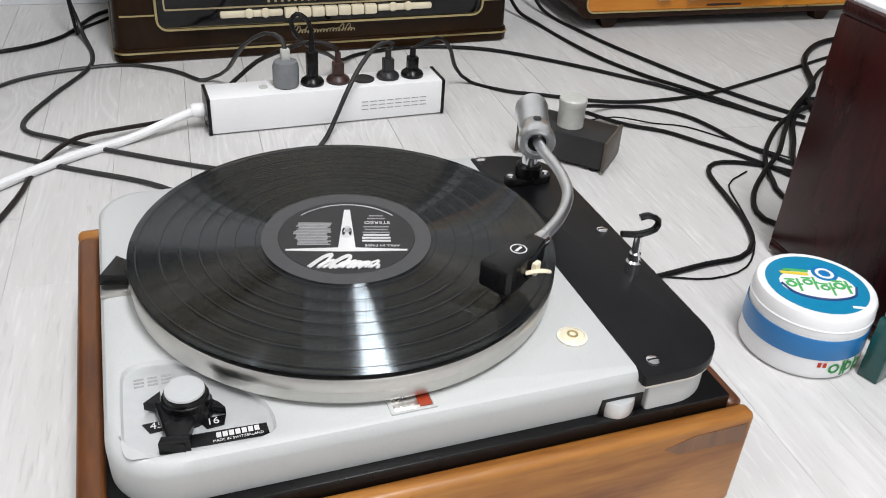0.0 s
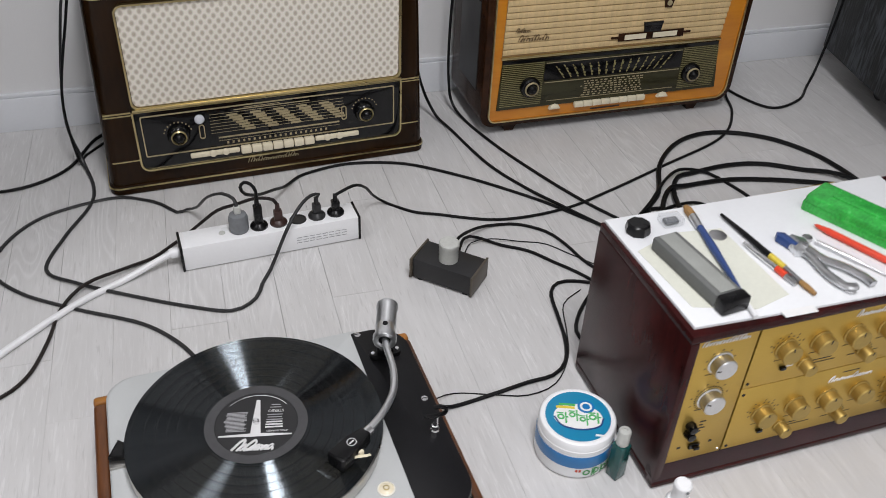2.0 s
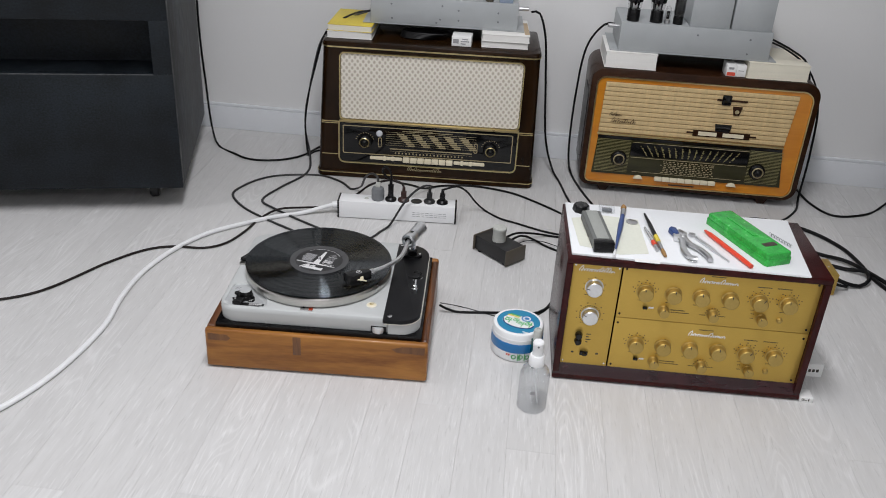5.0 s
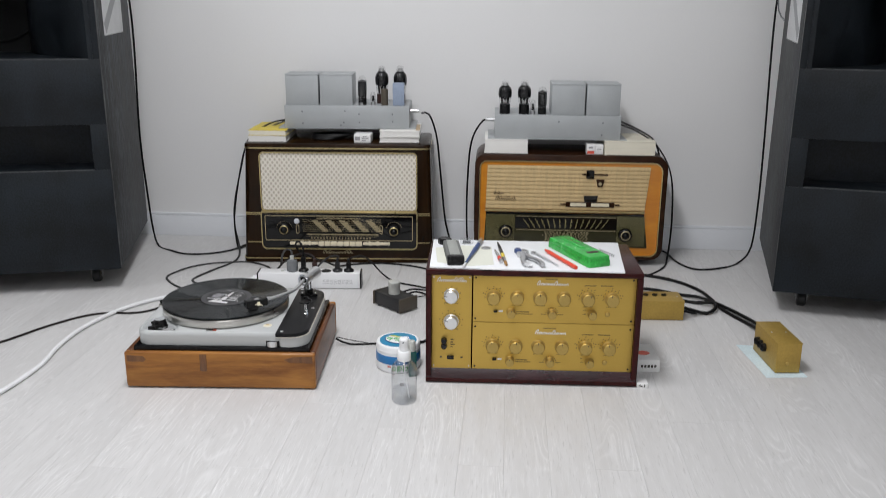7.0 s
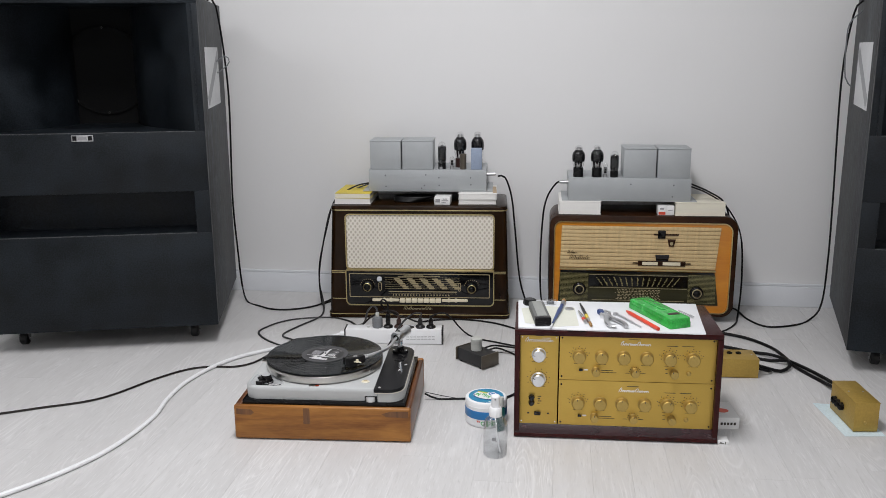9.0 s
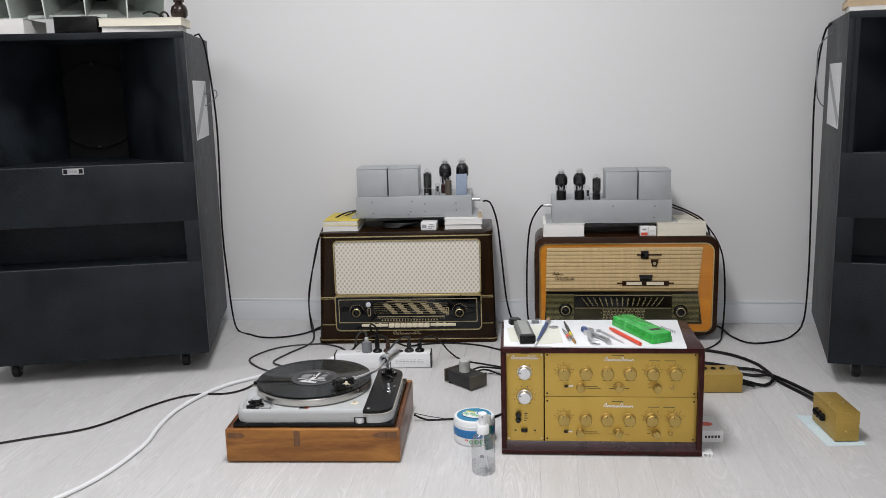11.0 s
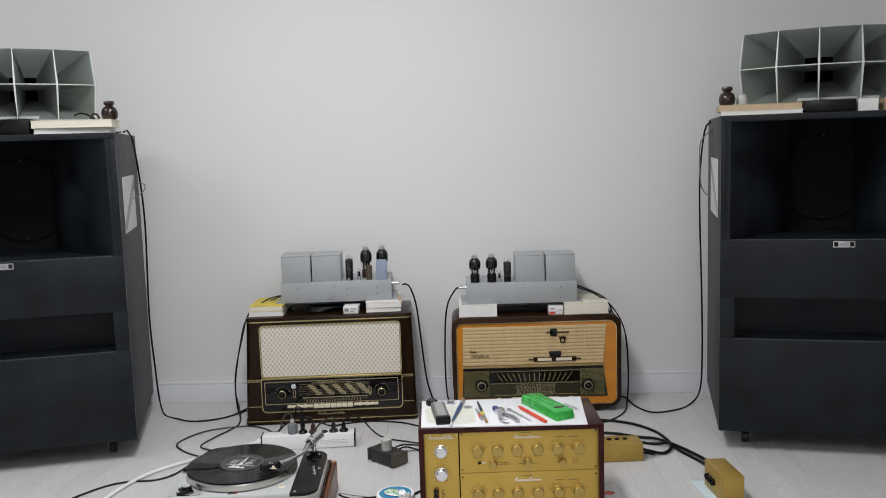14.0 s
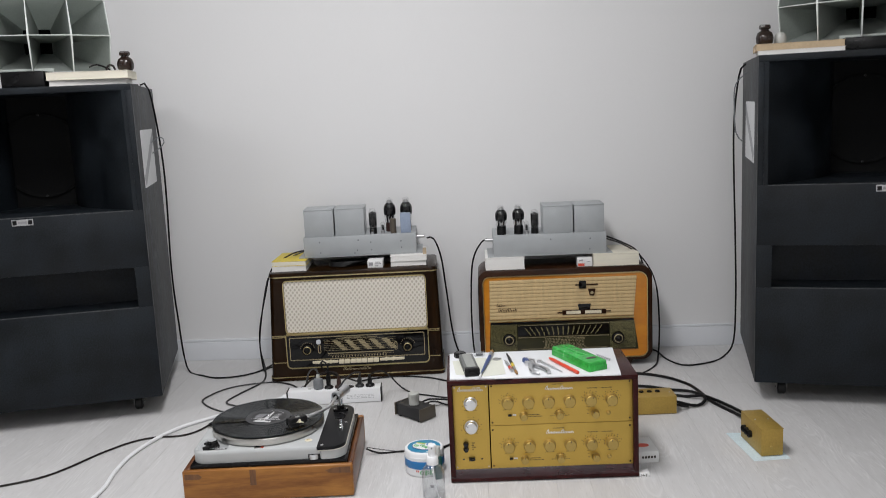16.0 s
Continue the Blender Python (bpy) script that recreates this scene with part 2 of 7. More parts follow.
def cloth(name):
    """Cream loudspeaker cloth with small woven diamonds in offset rows."""
    m = bpy.data.materials.new(name)
    nt, p = nodes_of(m)
    tc = nt.nodes.new("ShaderNodeTexCoord")
    outs = []
    for sx, sz, ph in ((1, 1, 0.0), (1, 1, 0.5)):
        mp = nt.nodes.new("ShaderNodeMapping")
        mp.inputs["Scale"].default_value = (1 / 0.0158, 0, 1 / 0.0205)
        mp.inputs["Location"].default_value = (ph, 0.5, ph)
        link(nt, tc.outputs["Object"], mp.inputs[0])
        fr = nt.nodes.new("ShaderNodeVectorMath")
        fr.operation = "FRACTION"
        link(nt, mp.outputs[0], fr.inputs[0])
        ds = nt.nodes.new("ShaderNodeVectorMath")
        ds.operation = "DISTANCE"
        ds.inputs[1].default_value = (0.5, 0.5, 0.5)
        link(nt, fr.outputs[0], ds.inputs[0])
        outs.append(ds.outputs["Value"])
    mn = nt.nodes.new("ShaderNodeMath")
    mn.operation = "MINIMUM"
    link(nt, outs[0], mn.inputs[0])
    link(nt, outs[1], mn.inputs[1])
    ramp = nt.nodes.new("ShaderNodeValToRGB")
    e = ramp.color_ramp.elements
    e[0].position, e[0].color = 0.13, (0.53, 0.475, 0.385, 1)
    e[1].position, e[1].color = 0.33, (0.86, 0.815, 0.725, 1)
    link(nt, mn.outputs[0], ramp.inputs[0])
    nz = nt.nodes.new("ShaderNodeTexNoise")
    nz.inputs["Scale"].default_value = 700
    link(nt, tc.outputs["Object"], nz.inputs[0])
    mx = nt.nodes.new("ShaderNodeMix")
    mx.data_type, mx.blend_type = "RGBA", "MULTIPLY"
    mx.inputs[0].default_value = 0.25
    link(nt, ramp.outputs[0], mx.inputs[6])
    link(nt, nz.outputs["Color"], mx.inputs[7])
    link(nt, mx.outputs[2], p.inputs["Base Color"])
    p.inputs["Roughness"].default_value = 0.75
    b = nt.nodes.new("ShaderNodeBump")
    b.inputs["Strength"].default_value, b.inputs["Distance"].default_value = 0.6, 0.002
    link(nt, mn.outputs[0], b.inputs["Height"])
    link(nt, b.outputs[0], p.inputs["Normal"])
    return m


M = {}
M["wall"] = surf("wall_paint", (0.766, 0.766, 0.765), 0.75, var=0.02, scale=1.2, fine=500, bump=0.12)
M["ceiling"] = surf("ceiling_paint", (0.8, 0.8, 0.8), 0.9, var=0.02, scale=2, bump=0.0)
M["trim"] = surf("baseboard_paint", (0.74, 0.76, 0.79), 0.4, var=0.02, bump=0.02)
M["plank"] = laminate("whitewashed_plank")
M["subfloor"] = surf("plank_joint", (0.50, 0.49, 0.48), 0.8)
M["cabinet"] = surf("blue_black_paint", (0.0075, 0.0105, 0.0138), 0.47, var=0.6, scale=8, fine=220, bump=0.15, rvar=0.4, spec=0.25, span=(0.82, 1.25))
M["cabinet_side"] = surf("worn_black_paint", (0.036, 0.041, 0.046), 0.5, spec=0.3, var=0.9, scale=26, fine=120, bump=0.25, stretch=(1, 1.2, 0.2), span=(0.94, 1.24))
M["wornedge"] = surf("mottled_pale_edge", (0.05, 0.054, 0.058), 0.5, var=0.9, scale=60, fine=200, bump=0.1)
M["dustcap"] = surf("felt_dust_cap", (0.034, 0.031, 0.029), 0.75, bump=0.15, spec=0.2)
M["cone"] = surf("paper_cone", (0.0105, 0.0108, 0.011), 0.8, bump=0.2, spec=0.06)
# horn enamel made lighter, a painted highlight for the edges that face the lamps
M["litrim"] = surf("lit_enamel_rim", (0.64, 0.68, 0.65), 0.45, var=0.05, bump=0.0)
M["oliveink"] = surf("olive_ink", (0.22, 0.195, 0.08), 0.45, 0.1, var=0.3, scale=60, bump=0.0)
M["railgloss"] = wood("polished_mahogany_rail", (0.016, 0.004, 0.006), (0.04, 0.009, 0.012), grain=(0.8, 3, 3), scale=9, rough=0.22, coat=0.25, spec=0.45)
M["horn"] = surf("grey_green_enamel", (0.44, 0.48, 0.45), 0.5, var=0.1, scale=12, bump=0.05)
M["steel"] = surf("steel", (0.55, 0.55, 0.56), 0.3, 1.0, var=0.08)
M["chrome"] = surf("chrome", (0.82, 0.82, 0.83), 0.12, 1.0, var=0.04, bump=0.0)
M["alu"] = surf("turned_aluminium", (0.56, 0.55, 0.52), 0.3, 1.0, var=0.05, bump=0.02)
M["satin"] = surf("satin_aluminium", (0.72, 0.73, 0.74), 0.33, 1.0, var=0.06, bump=0.02)
M["rubber"] = surf("black_rubber", (0.005, 0.005, 0.006), 0.5, spec=0.2, var=0.2, bump=0.05)
M["black"] = surf("black_lacquer", (0.004, 0.004, 0.0045), 0.28, spec=0.28, var=0.2, bump=0.02)
M["black_board"] = surf("black_armboard", (0.005, 0.005, 0.006), 0.36, spec=0.22, var=0.3, scale=9, fine=300, bump=0.05)
M["glossblack"] = surf("black_dial_glass", (0.004, 0.004, 0.0045), 0.08, spec=0.4, var=0.1, bump=0.0)
M["darkplastic"] = surf("dark_grey_plastic", (0.02, 0.02, 0.021), 0.4, spec=0.35, bump=0.05)
M["greyplastic"] = surf("grey_plastic", (0.17, 0.18, 0.19), 0.45, bump=0.04)
M["brownplastic"] = surf("brown_plastic", (0.035, 0.014, 0.011), 0.4, bump=0.04)
M["white"] = surf("white_enamel", (0.82, 0.83, 0.84), 0.3, var=0.02, bump=0.02)
M["whiteplastic"] = surf("white_plastic", (0.84, 0.85, 0.86), 0.35, var=0.02, bump=0.0)
M["foam"] = surf("white_foam_sheet", (0.77, 0.785, 0.80), 0.7, var=0.02, bump=0.04)
M["slatgap"] = surf("slat_shadow_cloth", (0.30, 0.20, 0.10), 0.8)
M["paper"] = surf("white_paper", (0.8, 0.8, 0.79), 0.8, var=0.03, bump=0.03)
M["cream"] = surf("cream_pages", (0.76, 0.72, 0.6), 0.8, var=0.1, scale=8, fine=400, bump=0.25, stretch=(1, 1, 9))
M["pages"] = surf("white_pages", (0.8, 0.79, 0.76), 0.8, var=0.05, scale=8, fine=400, bump=0.25, stretch=(1, 1, 9))
M["tanbook"] = surf("tan_book_cover", (0.5, 0.38, 0.24), 0.6)
M["yellow"] = surf("yellow_cover", (0.68, 0.53, 0.06), 0.5)
M["deck"] = surf("light_grey_hammered_enamel", (0.475, 0.49, 0.488), 0.48, var=0.03, scale=8, fine=600, bump=0.06, coat=0.12)
M["creamedge"] = surf("aged_cream_edge", (0.72, 0.69, 0.6), 0.4)
M["engraved"] = surf("silver_plate", (0.66, 0.68, 0.69), 0.35, 0.6, var=0.04)
M["vinyl"] = vinyl_grooves("record_vinyl")
M["vinyl_plain"] = surf("smooth_vinyl", (0.008, 0.008, 0.009), 0.2, var=0.1, bump=0.0)
M["label"] = surf("black_label_paper", (0.014, 0.014, 0.015), 0.45, bump=0.0)
M["labelring"] = surf("dark_grey_label_paper", (0.05, 0.05, 0.053), 0.45, bump=0.0)
M["silverink"] = surf("silver_ink", (0.62, 0.62, 0.62), 0.5, var=0.05, bump=0.0)
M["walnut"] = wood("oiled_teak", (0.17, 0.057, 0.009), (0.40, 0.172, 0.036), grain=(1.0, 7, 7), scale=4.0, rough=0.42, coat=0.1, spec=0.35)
# the same teak darkened, so the plinth sides carry their shade in the colour
M["walnut_shaded"] = wood("oiled_teak_shaded", (0.062, 0.019, 0.005), (0.185, 0.064, 0.016), grain=(6, 1.0, 6), scale=4.5, rough=0.4, coat=0.15)
M["walnut_patch"] = wood("teak_plug", (0.085, 0.03, 0.008), (0.19, 0.076, 0.02), grain=(10, 10, 1.0), scale=5, rough=0.42)
M["mahogany"] = wood("mahogany_lacquer", (0.018, 0.0025, 0.0027), (0.046, 0.0062, 0.006), grain=(3, 3, 0.8), scale=9, rough=0.25, coat=0.0, spec=0.2)
M["radiowood"] = wood("dark_walnut_lacquer", (0.0085, 0.0036, 0.0012), (0.024, 0.0105, 0.0032), grain=(2, 2, 0.5), scale=7, rough=0.22, coat=0.0, spec=0.18)
M["radiowood2"] = wood("brown_walnut_lacquer", (0.016, 0.006, 0.0028), (0.048, 0.019, 0.008), grain=(0.6, 2, 2), scale=8, rough=0.24, coat=0.0, spec=0.18)
M["orange"] = wood("orange_maple", (0.50, 0.165, 0.008), (0.62, 0.245, 0.016), grain=(0.8, 4, 4), scale=5, rough=0.3, coat=0.4)
M["gold"] = surf("brass_trim", (0.62, 0.51, 0.26), 0.3, 1.0, var=0.1, bump=0.0)
M["goldink"] = surf("gold_ink", (0.36, 0.30, 0.175), 0.45, 0.2, var=0.15, bump=0.0)
M["goldpanel"] = surf("gold_anodised_panel", (0.58, 0.385, 0.085), 0.4, 0.7, var=0.05, scale=4, fine=420, bump=0.05, stretch=(0.25, 1, 3))
M["goldbox"] = surf("bronze_gold_paint", (0.43, 0.285, 0.065), 0.42, 0.45, var=0.15, scale=12, bump=0.1)
M["brassknob"] = surf("brass_knob", (0.46, 0.325, 0.10), 0.48, 0.8, var=0.08, bump=0.0)
M["ivory"] = surf("ivory_key", (0.74, 0.67, 0.5), 0.3, var=0.05, bump=0.0)
M["cloth"] = cloth("loudspeaker_cloth")
M["slat"] = surf("tan_slat_cloth", (0.60, 0.445, 0.23), 0.7, var=0.16, scale=70, fine=500, bump=0.4, stretch=(1.6, 1, 0.15))
M["olive"] = surf("olive_gold_dial", (0.036, 0.034, 0.013), 0.2, 0.3, var=0.4, scale=10, bump=0.0, stretch=(1, 1, 8))
M["ampgrey"] = surf("grey_hammer_paint", (0.385, 0.405, 0.415), 0.45, 0.12, var=0.06, scale=20, fine=420, bump=0.12)
M["bluegrey"] = surf("blue_grey_can", (0.28, 0.34, 0.45), 0.4, bump=0.03)
M["tubeglass"] = glass("valve_glass", (0.97, 0.97, 0.97))
M["getter"] = surf("dark_valve_glass", (0.006, 0.006, 0.007), 0.07, 0.0, bump=0.0)
M["clearplastic"] = glass("clear_plastic", (0.965, 0.97, 0.975), 0.1)
M["water"] = glass("liquid", (0.96, 0.965, 0.97), 0.04)
M["teal"] = surf("dark_teal_plastic", (0.01, 0.075, 0.07), 0.15, var=0.15, bump=0.0)
M["blue"] = surf("bright_blue_print", (0.008, 0.175, 0.46), 0.35, var=0.04, bump=0.0)
M["cyan"] = surf("teal_blue_print", (0.006, 0.22, 0.40), 0.35, var=0.04, bump=0.0)
M["paleblue"] = surf("pale_blue_paper", (0.62, 0.74, 0.78), 0.8, bump=0.02)
M["greenprint"] = surf("green_print", (0.07, 0.42, 0.12), 0.4, bump=0.0)
M["green"] = surf("bright_green_plastic", (0.028, 0.37, 0.055), 0.25, var=0.35, scale=45, fine=260, bump=0.12)
M["strobered"] = surf("dark_red_glass", (0.32, 0.045, 0.02), 0.15, bump=0.0)
M["red"] = surf("red_plastic", (0.72, 0.06, 0.025), 0.3, bump=0.0)
M["orangered"] = surf("red_print", (0.7, 0.08, 0.04), 0.4, bump=0.0)
M["bluehandle"] = surf("blue_paint", (0.025, 0.06, 0.2), 0.35, bump=0.0)
M["stone"] = surf("grey_sharpening_stone", (0.13, 0.135, 0.13), 0.6, var=0.1, scale=40, fine=600, bump=0.2)
M["stonetop"] = surf("pale_stone", (0.30, 0.31, 0.29), 0.65, var=0.12, scale=30, fine=600, bump=0.2)
M["bristle"] = surf("tan_bristle", (0.36, 0.2, 0.07), 0.8, var=0.3, fine=900, bump=0.5, stretch=(6, 1, 6))
M["tracing"] = surf("greenish_paper", (0.68, 0.69, 0.6), 0.7, var=0.04, bump=0.02)
M["brownglass"] = surf("brown_bakelite", (0.018, 0.009, 0.006), 0.2, bump=0.0)
M["capgrey"] = surf("grey_green_cap", (0.50, 0.51, 0.48), 0.4, bump=0.03)
M["tapebrown"] = surf("brown_end_cap", (0.075, 0.062, 0.045), 0.45, bump=0.05)
M["cable"] = surf("black_cable", (0.005, 0.005, 0.0055), 0.42, spec=0.2, bump=0.02)
M["greycable"] = surf("dark_grey_cable", (0.02, 0.02, 0.021), 0.4, spec=0.4, bump=0.02)
M["browncable"] = surf("brown_cable", (0.012, 0.008, 0.007), 0.4, spec=0.35, bump=0.02)
M["whitecable"] = surf("white_cable", (0.78, 0.79, 0.8), 0.4, var=0.03, bump=0.0)
M["sticker"] = surf("pale_sticker", (0.62, 0.63, 0.64), 0.5, bump=0.0)
M["stickerdark"] = surf("grey_sticker_print", (0.3, 0.31, 0.32), 0.5, bump=0.0)
M["inkgrey"] = surf("grey_ink", (0.3, 0.3, 0.31), 0.6, bump=0.0)
M["inkdark"] = surf("dark_ink", (0.03, 0.028, 0.02), 0.6, bump=0.0)
M["magiceye"] = surf("milky_indicator_glass", (0.6, 0.62, 0.66), 0.15, bump=0.0)

# ---- mesh helpers ----
FRONT = Matrix.Rotation(radians(90), 4, "X")
UP = Matrix.Identity(4)


def thing(name, m, label, category, group="", kind=""):
    o = new(name)
    o.empty_display_size = 0.05
    o.matrix_world = m
    return tagged(o, label, category, group, kind)


def part(name, bm, material, parent=None, label="", smooth=None):
    """Link a bmesh as one mesh object, under a thing or a part."""
    me = bpy.data.meshes.new(name)
    bmesh.ops.recalc_face_normals(bm, faces=bm.faces)
    bm.to_mesh(me)
    bm.free()
    me.materials.append(M[material])
    for f in me.polygons:
        f.use_smooth = True
    if smooth is not False:
        me.set_sharp_from_angle(angle=radians(smooth or 35))
    else:
        for f in me.polygons:
            f.use_smooth = False
    o = new(name, me)
    if parent is not None:
        o.parent = parent
    if label:
        o["label"] = label
    if name.split("_")[0] in ("printed", "scale", "dial") and name not in ("dial_panel", "dial_field", "scale_mark", "scale_band"):
        o["kind"] = "stuff"
    return o


def box(x0, x1, y0, y1, z0, z1, bevel=0.0, segs=2, m=UP, bm=None):
    bm = bm or bmesh.new()
    made = bmesh.ops.create_cube(bm, size=1)["verts"]
    for v in made:
        v.co = Vector((x0 + (v.co.x + 0.5) * (x1 - x0), y0 + (v.co.y + 0.5) * (y1 - y0), z0 + (v.co.z + 0.5) * (z1 - z0)))
    if bevel:
        edges = list({e for v in made for e in v.link_edges})
        r = bmesh.ops.bevel(bm, geom=edges, offset=bevel, segments=segs, affect="EDGES", profile=0.5)
        made = list({v for f in r["faces"] for v in f.verts} | {v for v in made if v.is_valid})
    if m is not UP:
        bmesh.ops.transform(bm, matrix=m, verts=[v for v in made if v.is_valid])
    return bm


def rrect(x0, x1, y0, y1, r, n=6):
    """The outline of a rectangle with rounded corners; r one radius, or four from the lower left round to the left."""
    rs = (r,) * 4 if not isinstance(r, (tuple, list)) else r
    pts = []
    for (cx, cy, a0), q in zip(((x0, y0, 180), (x1, y0, 270), (x1, y1, 0), (x0, y1, 90)), rs):
        q = max(q, 1e-5)
        ox, oy = cx + (q if cx == x0 else -q), cy + (q if cy == y0 else -q)
        for i in range(n + 1):
            a = radians(a0 + 90 * i / n)
            pts.append((ox + q * math.cos(a), oy + q * math.sin(a)))
    return pts


def circle(cx, cy, r, n=32):
    return [(cx + r * math.cos(2 * math.pi * i / n), cy + r * math.sin(2 * math.pi * i / n)) for i in range(n)]


def prism(outline, z0, z1, m=UP, bevel=0.0, bm=None):
    """An outline raised from z0 to z1, with its upper rim softened."""
    bm = bm or bmesh.new()
    levels = [(z0, 0.0)]
    if bevel:
        levels += [(z1 - bevel, 0.0), (z1 - bevel * 0.3, bevel * 0.3), (z1, bevel)]
    else:
        levels += [(z1, 0.0)]
    n = len(outline)
    area = sum(outline[i][0] * outline[(i + 1) % n][1] - outline[(i + 1) % n][0] * outline[i][1] for i in range(n))
    sgn = 1 if area > 0 else -1
    rings = []
    for z, inset in levels:
        ring = []
        for i, (x, y) in enumerate(outline):
            if inset:
                (ax, ay), (bx, by) = outline[i - 1], outline[(i + 1) % n]
                tx, ty = bx - ax, by - ay
                ln = math.hypot(tx, ty) or 1
                x, y = x - sgn * ty / ln * inset, y + sgn * tx / ln * inset
            ring.append(bm.verts.new(m @ Vector((x, y, z))))
        rings.append(ring)
    for a, b in zip(rings, rings[1:]):
        for i in range(n):
            bm.faces.new((a[i], a[(i + 1) % n], b[(i + 1) % n], b[i]))
    bm.faces.new(rings[-1])
    bm.faces.new(rings[0][::-1])
    return bm


def ring(outer, inner, z0, z1, m=UP, bm=None):
    """A flat frame between two outlines with as many points."""
    bm = bm or bmesh.new()
    n = len(outer)
    lo = [[bm.verts.new(m @ Vector((x, y, z))) for x, y in o] for o, z in ((outer, z0), (outer, z1), (inner, z1), (inner, z0))]
    for a, b in zip(lo, lo[1:] + lo[:1]):
        for i in range(n):
            bm.faces.new((a[i], a[(i + 1) % n], b[(i + 1) % n], b[i]))
    return bm


def lathe(profile, segs=32, m=UP, bm=None):
    """Turn (radius, height) pairs round the z axis."""
    bm = bm or bmesh.new()
    rows = []
    for r, z in profile:
        if r < 1e-6:
            rows.append([bm.verts.new(m @ Vector((0, 0, z)))])
        else:
            rows.append([bm.verts.new(m @ Vector((r * math.cos(2 * math.pi * i / segs), r * math.sin(2 * math.pi * i / segs), z))) for i in range(segs)])
    for a, b in zip(rows, rows[1:]):
        for i in range(segs):
            j = (i + 1) % segs
            if len(a) == 1 and len(b) == 1:
                continue
            if len(a) == 1:
                bm.faces.new((a[0], b[j], b[i]))
            elif len(b) == 1:
                bm.faces.new((a[i], a[j], b[0]))
            else:
                bm.faces.new((a[i], a[j], b[j], b[i]))
    return bm


def spline(pts, step=0.012):
    """Points along a smooth curve through pts."""
    p = [Vector(q) for q in pts]
    p = [2 * p[0] - p[1]] + p + [2 * p[-1] - p[-2]]
    out = []
    for a, b, c, d in zip(p, p[1:], p[2:], p[3:]):
        n = max(2, int((c - b).length / step))
        for i in range(n):
            t = i / n
            out.append(0.5 * (2 * b + (c - a) * t + (2 * a - 5 * b + 4 * c - d) * t * t + (3 * b - a - 3 * c + d) * t ** 3))
    return out + [p[-2]]


def tube(pts, r, segs=8, step=0.012, bm=None, flat=1.0):
    """A round cord along a smooth curve; flat widens it sideways."""
    bm = bm or bmesh.new()
    c = spline(pts, step)
    rows, side = [], None
    for i, q in enumerate(c):
        d = (c[min(i + 1, len(c) - 1)] - c[max(i - 1, 0)]).normalized()
        s = d.cross(Vector((0, 0, 1)))
        if s.length < 0.2:
            s = side if side is not None else d.cross(Vector((0, 1, 0)))
        s = (s - d * s.dot(d)).normalized()
        if side is not None and s.dot(side) < 0:
            s = -s
        side = s
        u = s.cross(d).normalized()
        rows.append([bm.verts.new(q + r * (flat * s * math.cos(2 * math.pi * k / segs) + u * math.sin(2 * math.pi * k / segs))) for k in range(segs)])
    for a, b in zip(rows, rows[1:]):
        for k in range(segs):
            bm.faces.new((a[k], a[(k + 1) % segs], b[(k + 1) % segs], b[k]))
    bm.faces.new(rows[0][::-1])
    bm.faces.new(rows[-1])
    return bm


def bars(rects, z0, z1, m=UP, bm=None):
    """Small printed bars: (x0, x1, y0, y1) each."""
    bm = bm or bmesh.new()
    for x0, x1, y0, y1 in rects:
        prism([(x0, y0), (x1, y0), (x1, y1), (x0, y1)], z0, z1, m, bm=bm)
    return bm


def words(text, size, m, material, parent, name="lettering", label=""):
    """Raised letters in the built-in font, turned into a mesh."""
    cu = bpy.data.curves.new(name, "FONT")
    cu.body, cu.size, cu.extrude, cu.align_x, cu.align_y = text, size, 0.0002, "CENTER", "CENTER"
    cu.resolution_u = 3
    tmp = new(name, cu)
    dg = bpy.context.evaluated_depsgraph_get()
    me = bpy.data.meshes.new_from_object(tmp.evaluated_get(dg))
    bpy.data.objects.remove(tmp)
    bpy.data.curves.remove(cu)
    me.transform(m)
    me.materials.clear()
    me.materials.append(M[material])
    me.name = name
    o = new(name, me)
    o.parent = parent
    if label:
        o["label"] = label
    return o


def scribble(x0, x1, y, h, m, seed, z=0.0006, r=0.0007, slant=0.4):
    """A line of handwriting reduced to a plain looping stroke."""
    rnd = random.Random(seed)
    loops = max(4, round((x1 - x0) / (h * 0.4)))
    tall = [1.0] + [rnd.choice((0.28, 0.36, 0.4, 0.44, 0.9)) for _ in range(loops)]
    pts = []
    for i in range(loops * 6 + 1):
        q = i / 6
        up = h * tall[min(int(q), loops)] * (0.5 - 0.5 * math.cos(2 * math.pi * q))
        pts.append((x0 + (x1 - x0) * q / loops - rnd.uniform(0.08, 0.2) * h * math.sin(2 * math.pi * q) + slant * up, y + up, z))
    bm = tube(pts, r, 5, 0.002)
    bmesh.ops.transform(bm, matrix=m, verts=bm.verts)
    return bm


def at(x, y, z=0.0, turn=0.0):
    return pose(x, y, z, 0, 0, turn)


def blocks(x0, x1, y, h, m, seed, z0, z1, n=6):
    """A bold sign reduced to plain slanting blocks."""
    rnd = random.Random(seed)
    bm = bmesh.new()
    step = (x1 - x0) / n
    for i in range(n):
        a, w, top = x0 + i * step, step * rnd.uniform(0.32, 0.5), h * (1 if i == 0 else rnd.uniform(0.6, 1.0))
        lean = step * 0.25 * rnd.choice((-1, 1))
        prism([(a, y), (a + w, y), (a + w + lean, y + top), (a + lean, y + top)], z0, z1, m, bm=bm)
        if i % 2 == 0:
            q = y + top * rnd.uniform(0.05, 0.6)
            prism([(a + w * 0.8, q), (a + step, q), (a + step, q + h * 0.22), (a + w * 0.8, q + h * 0.22)], z0, z1, m, bm=bm)
    return bm


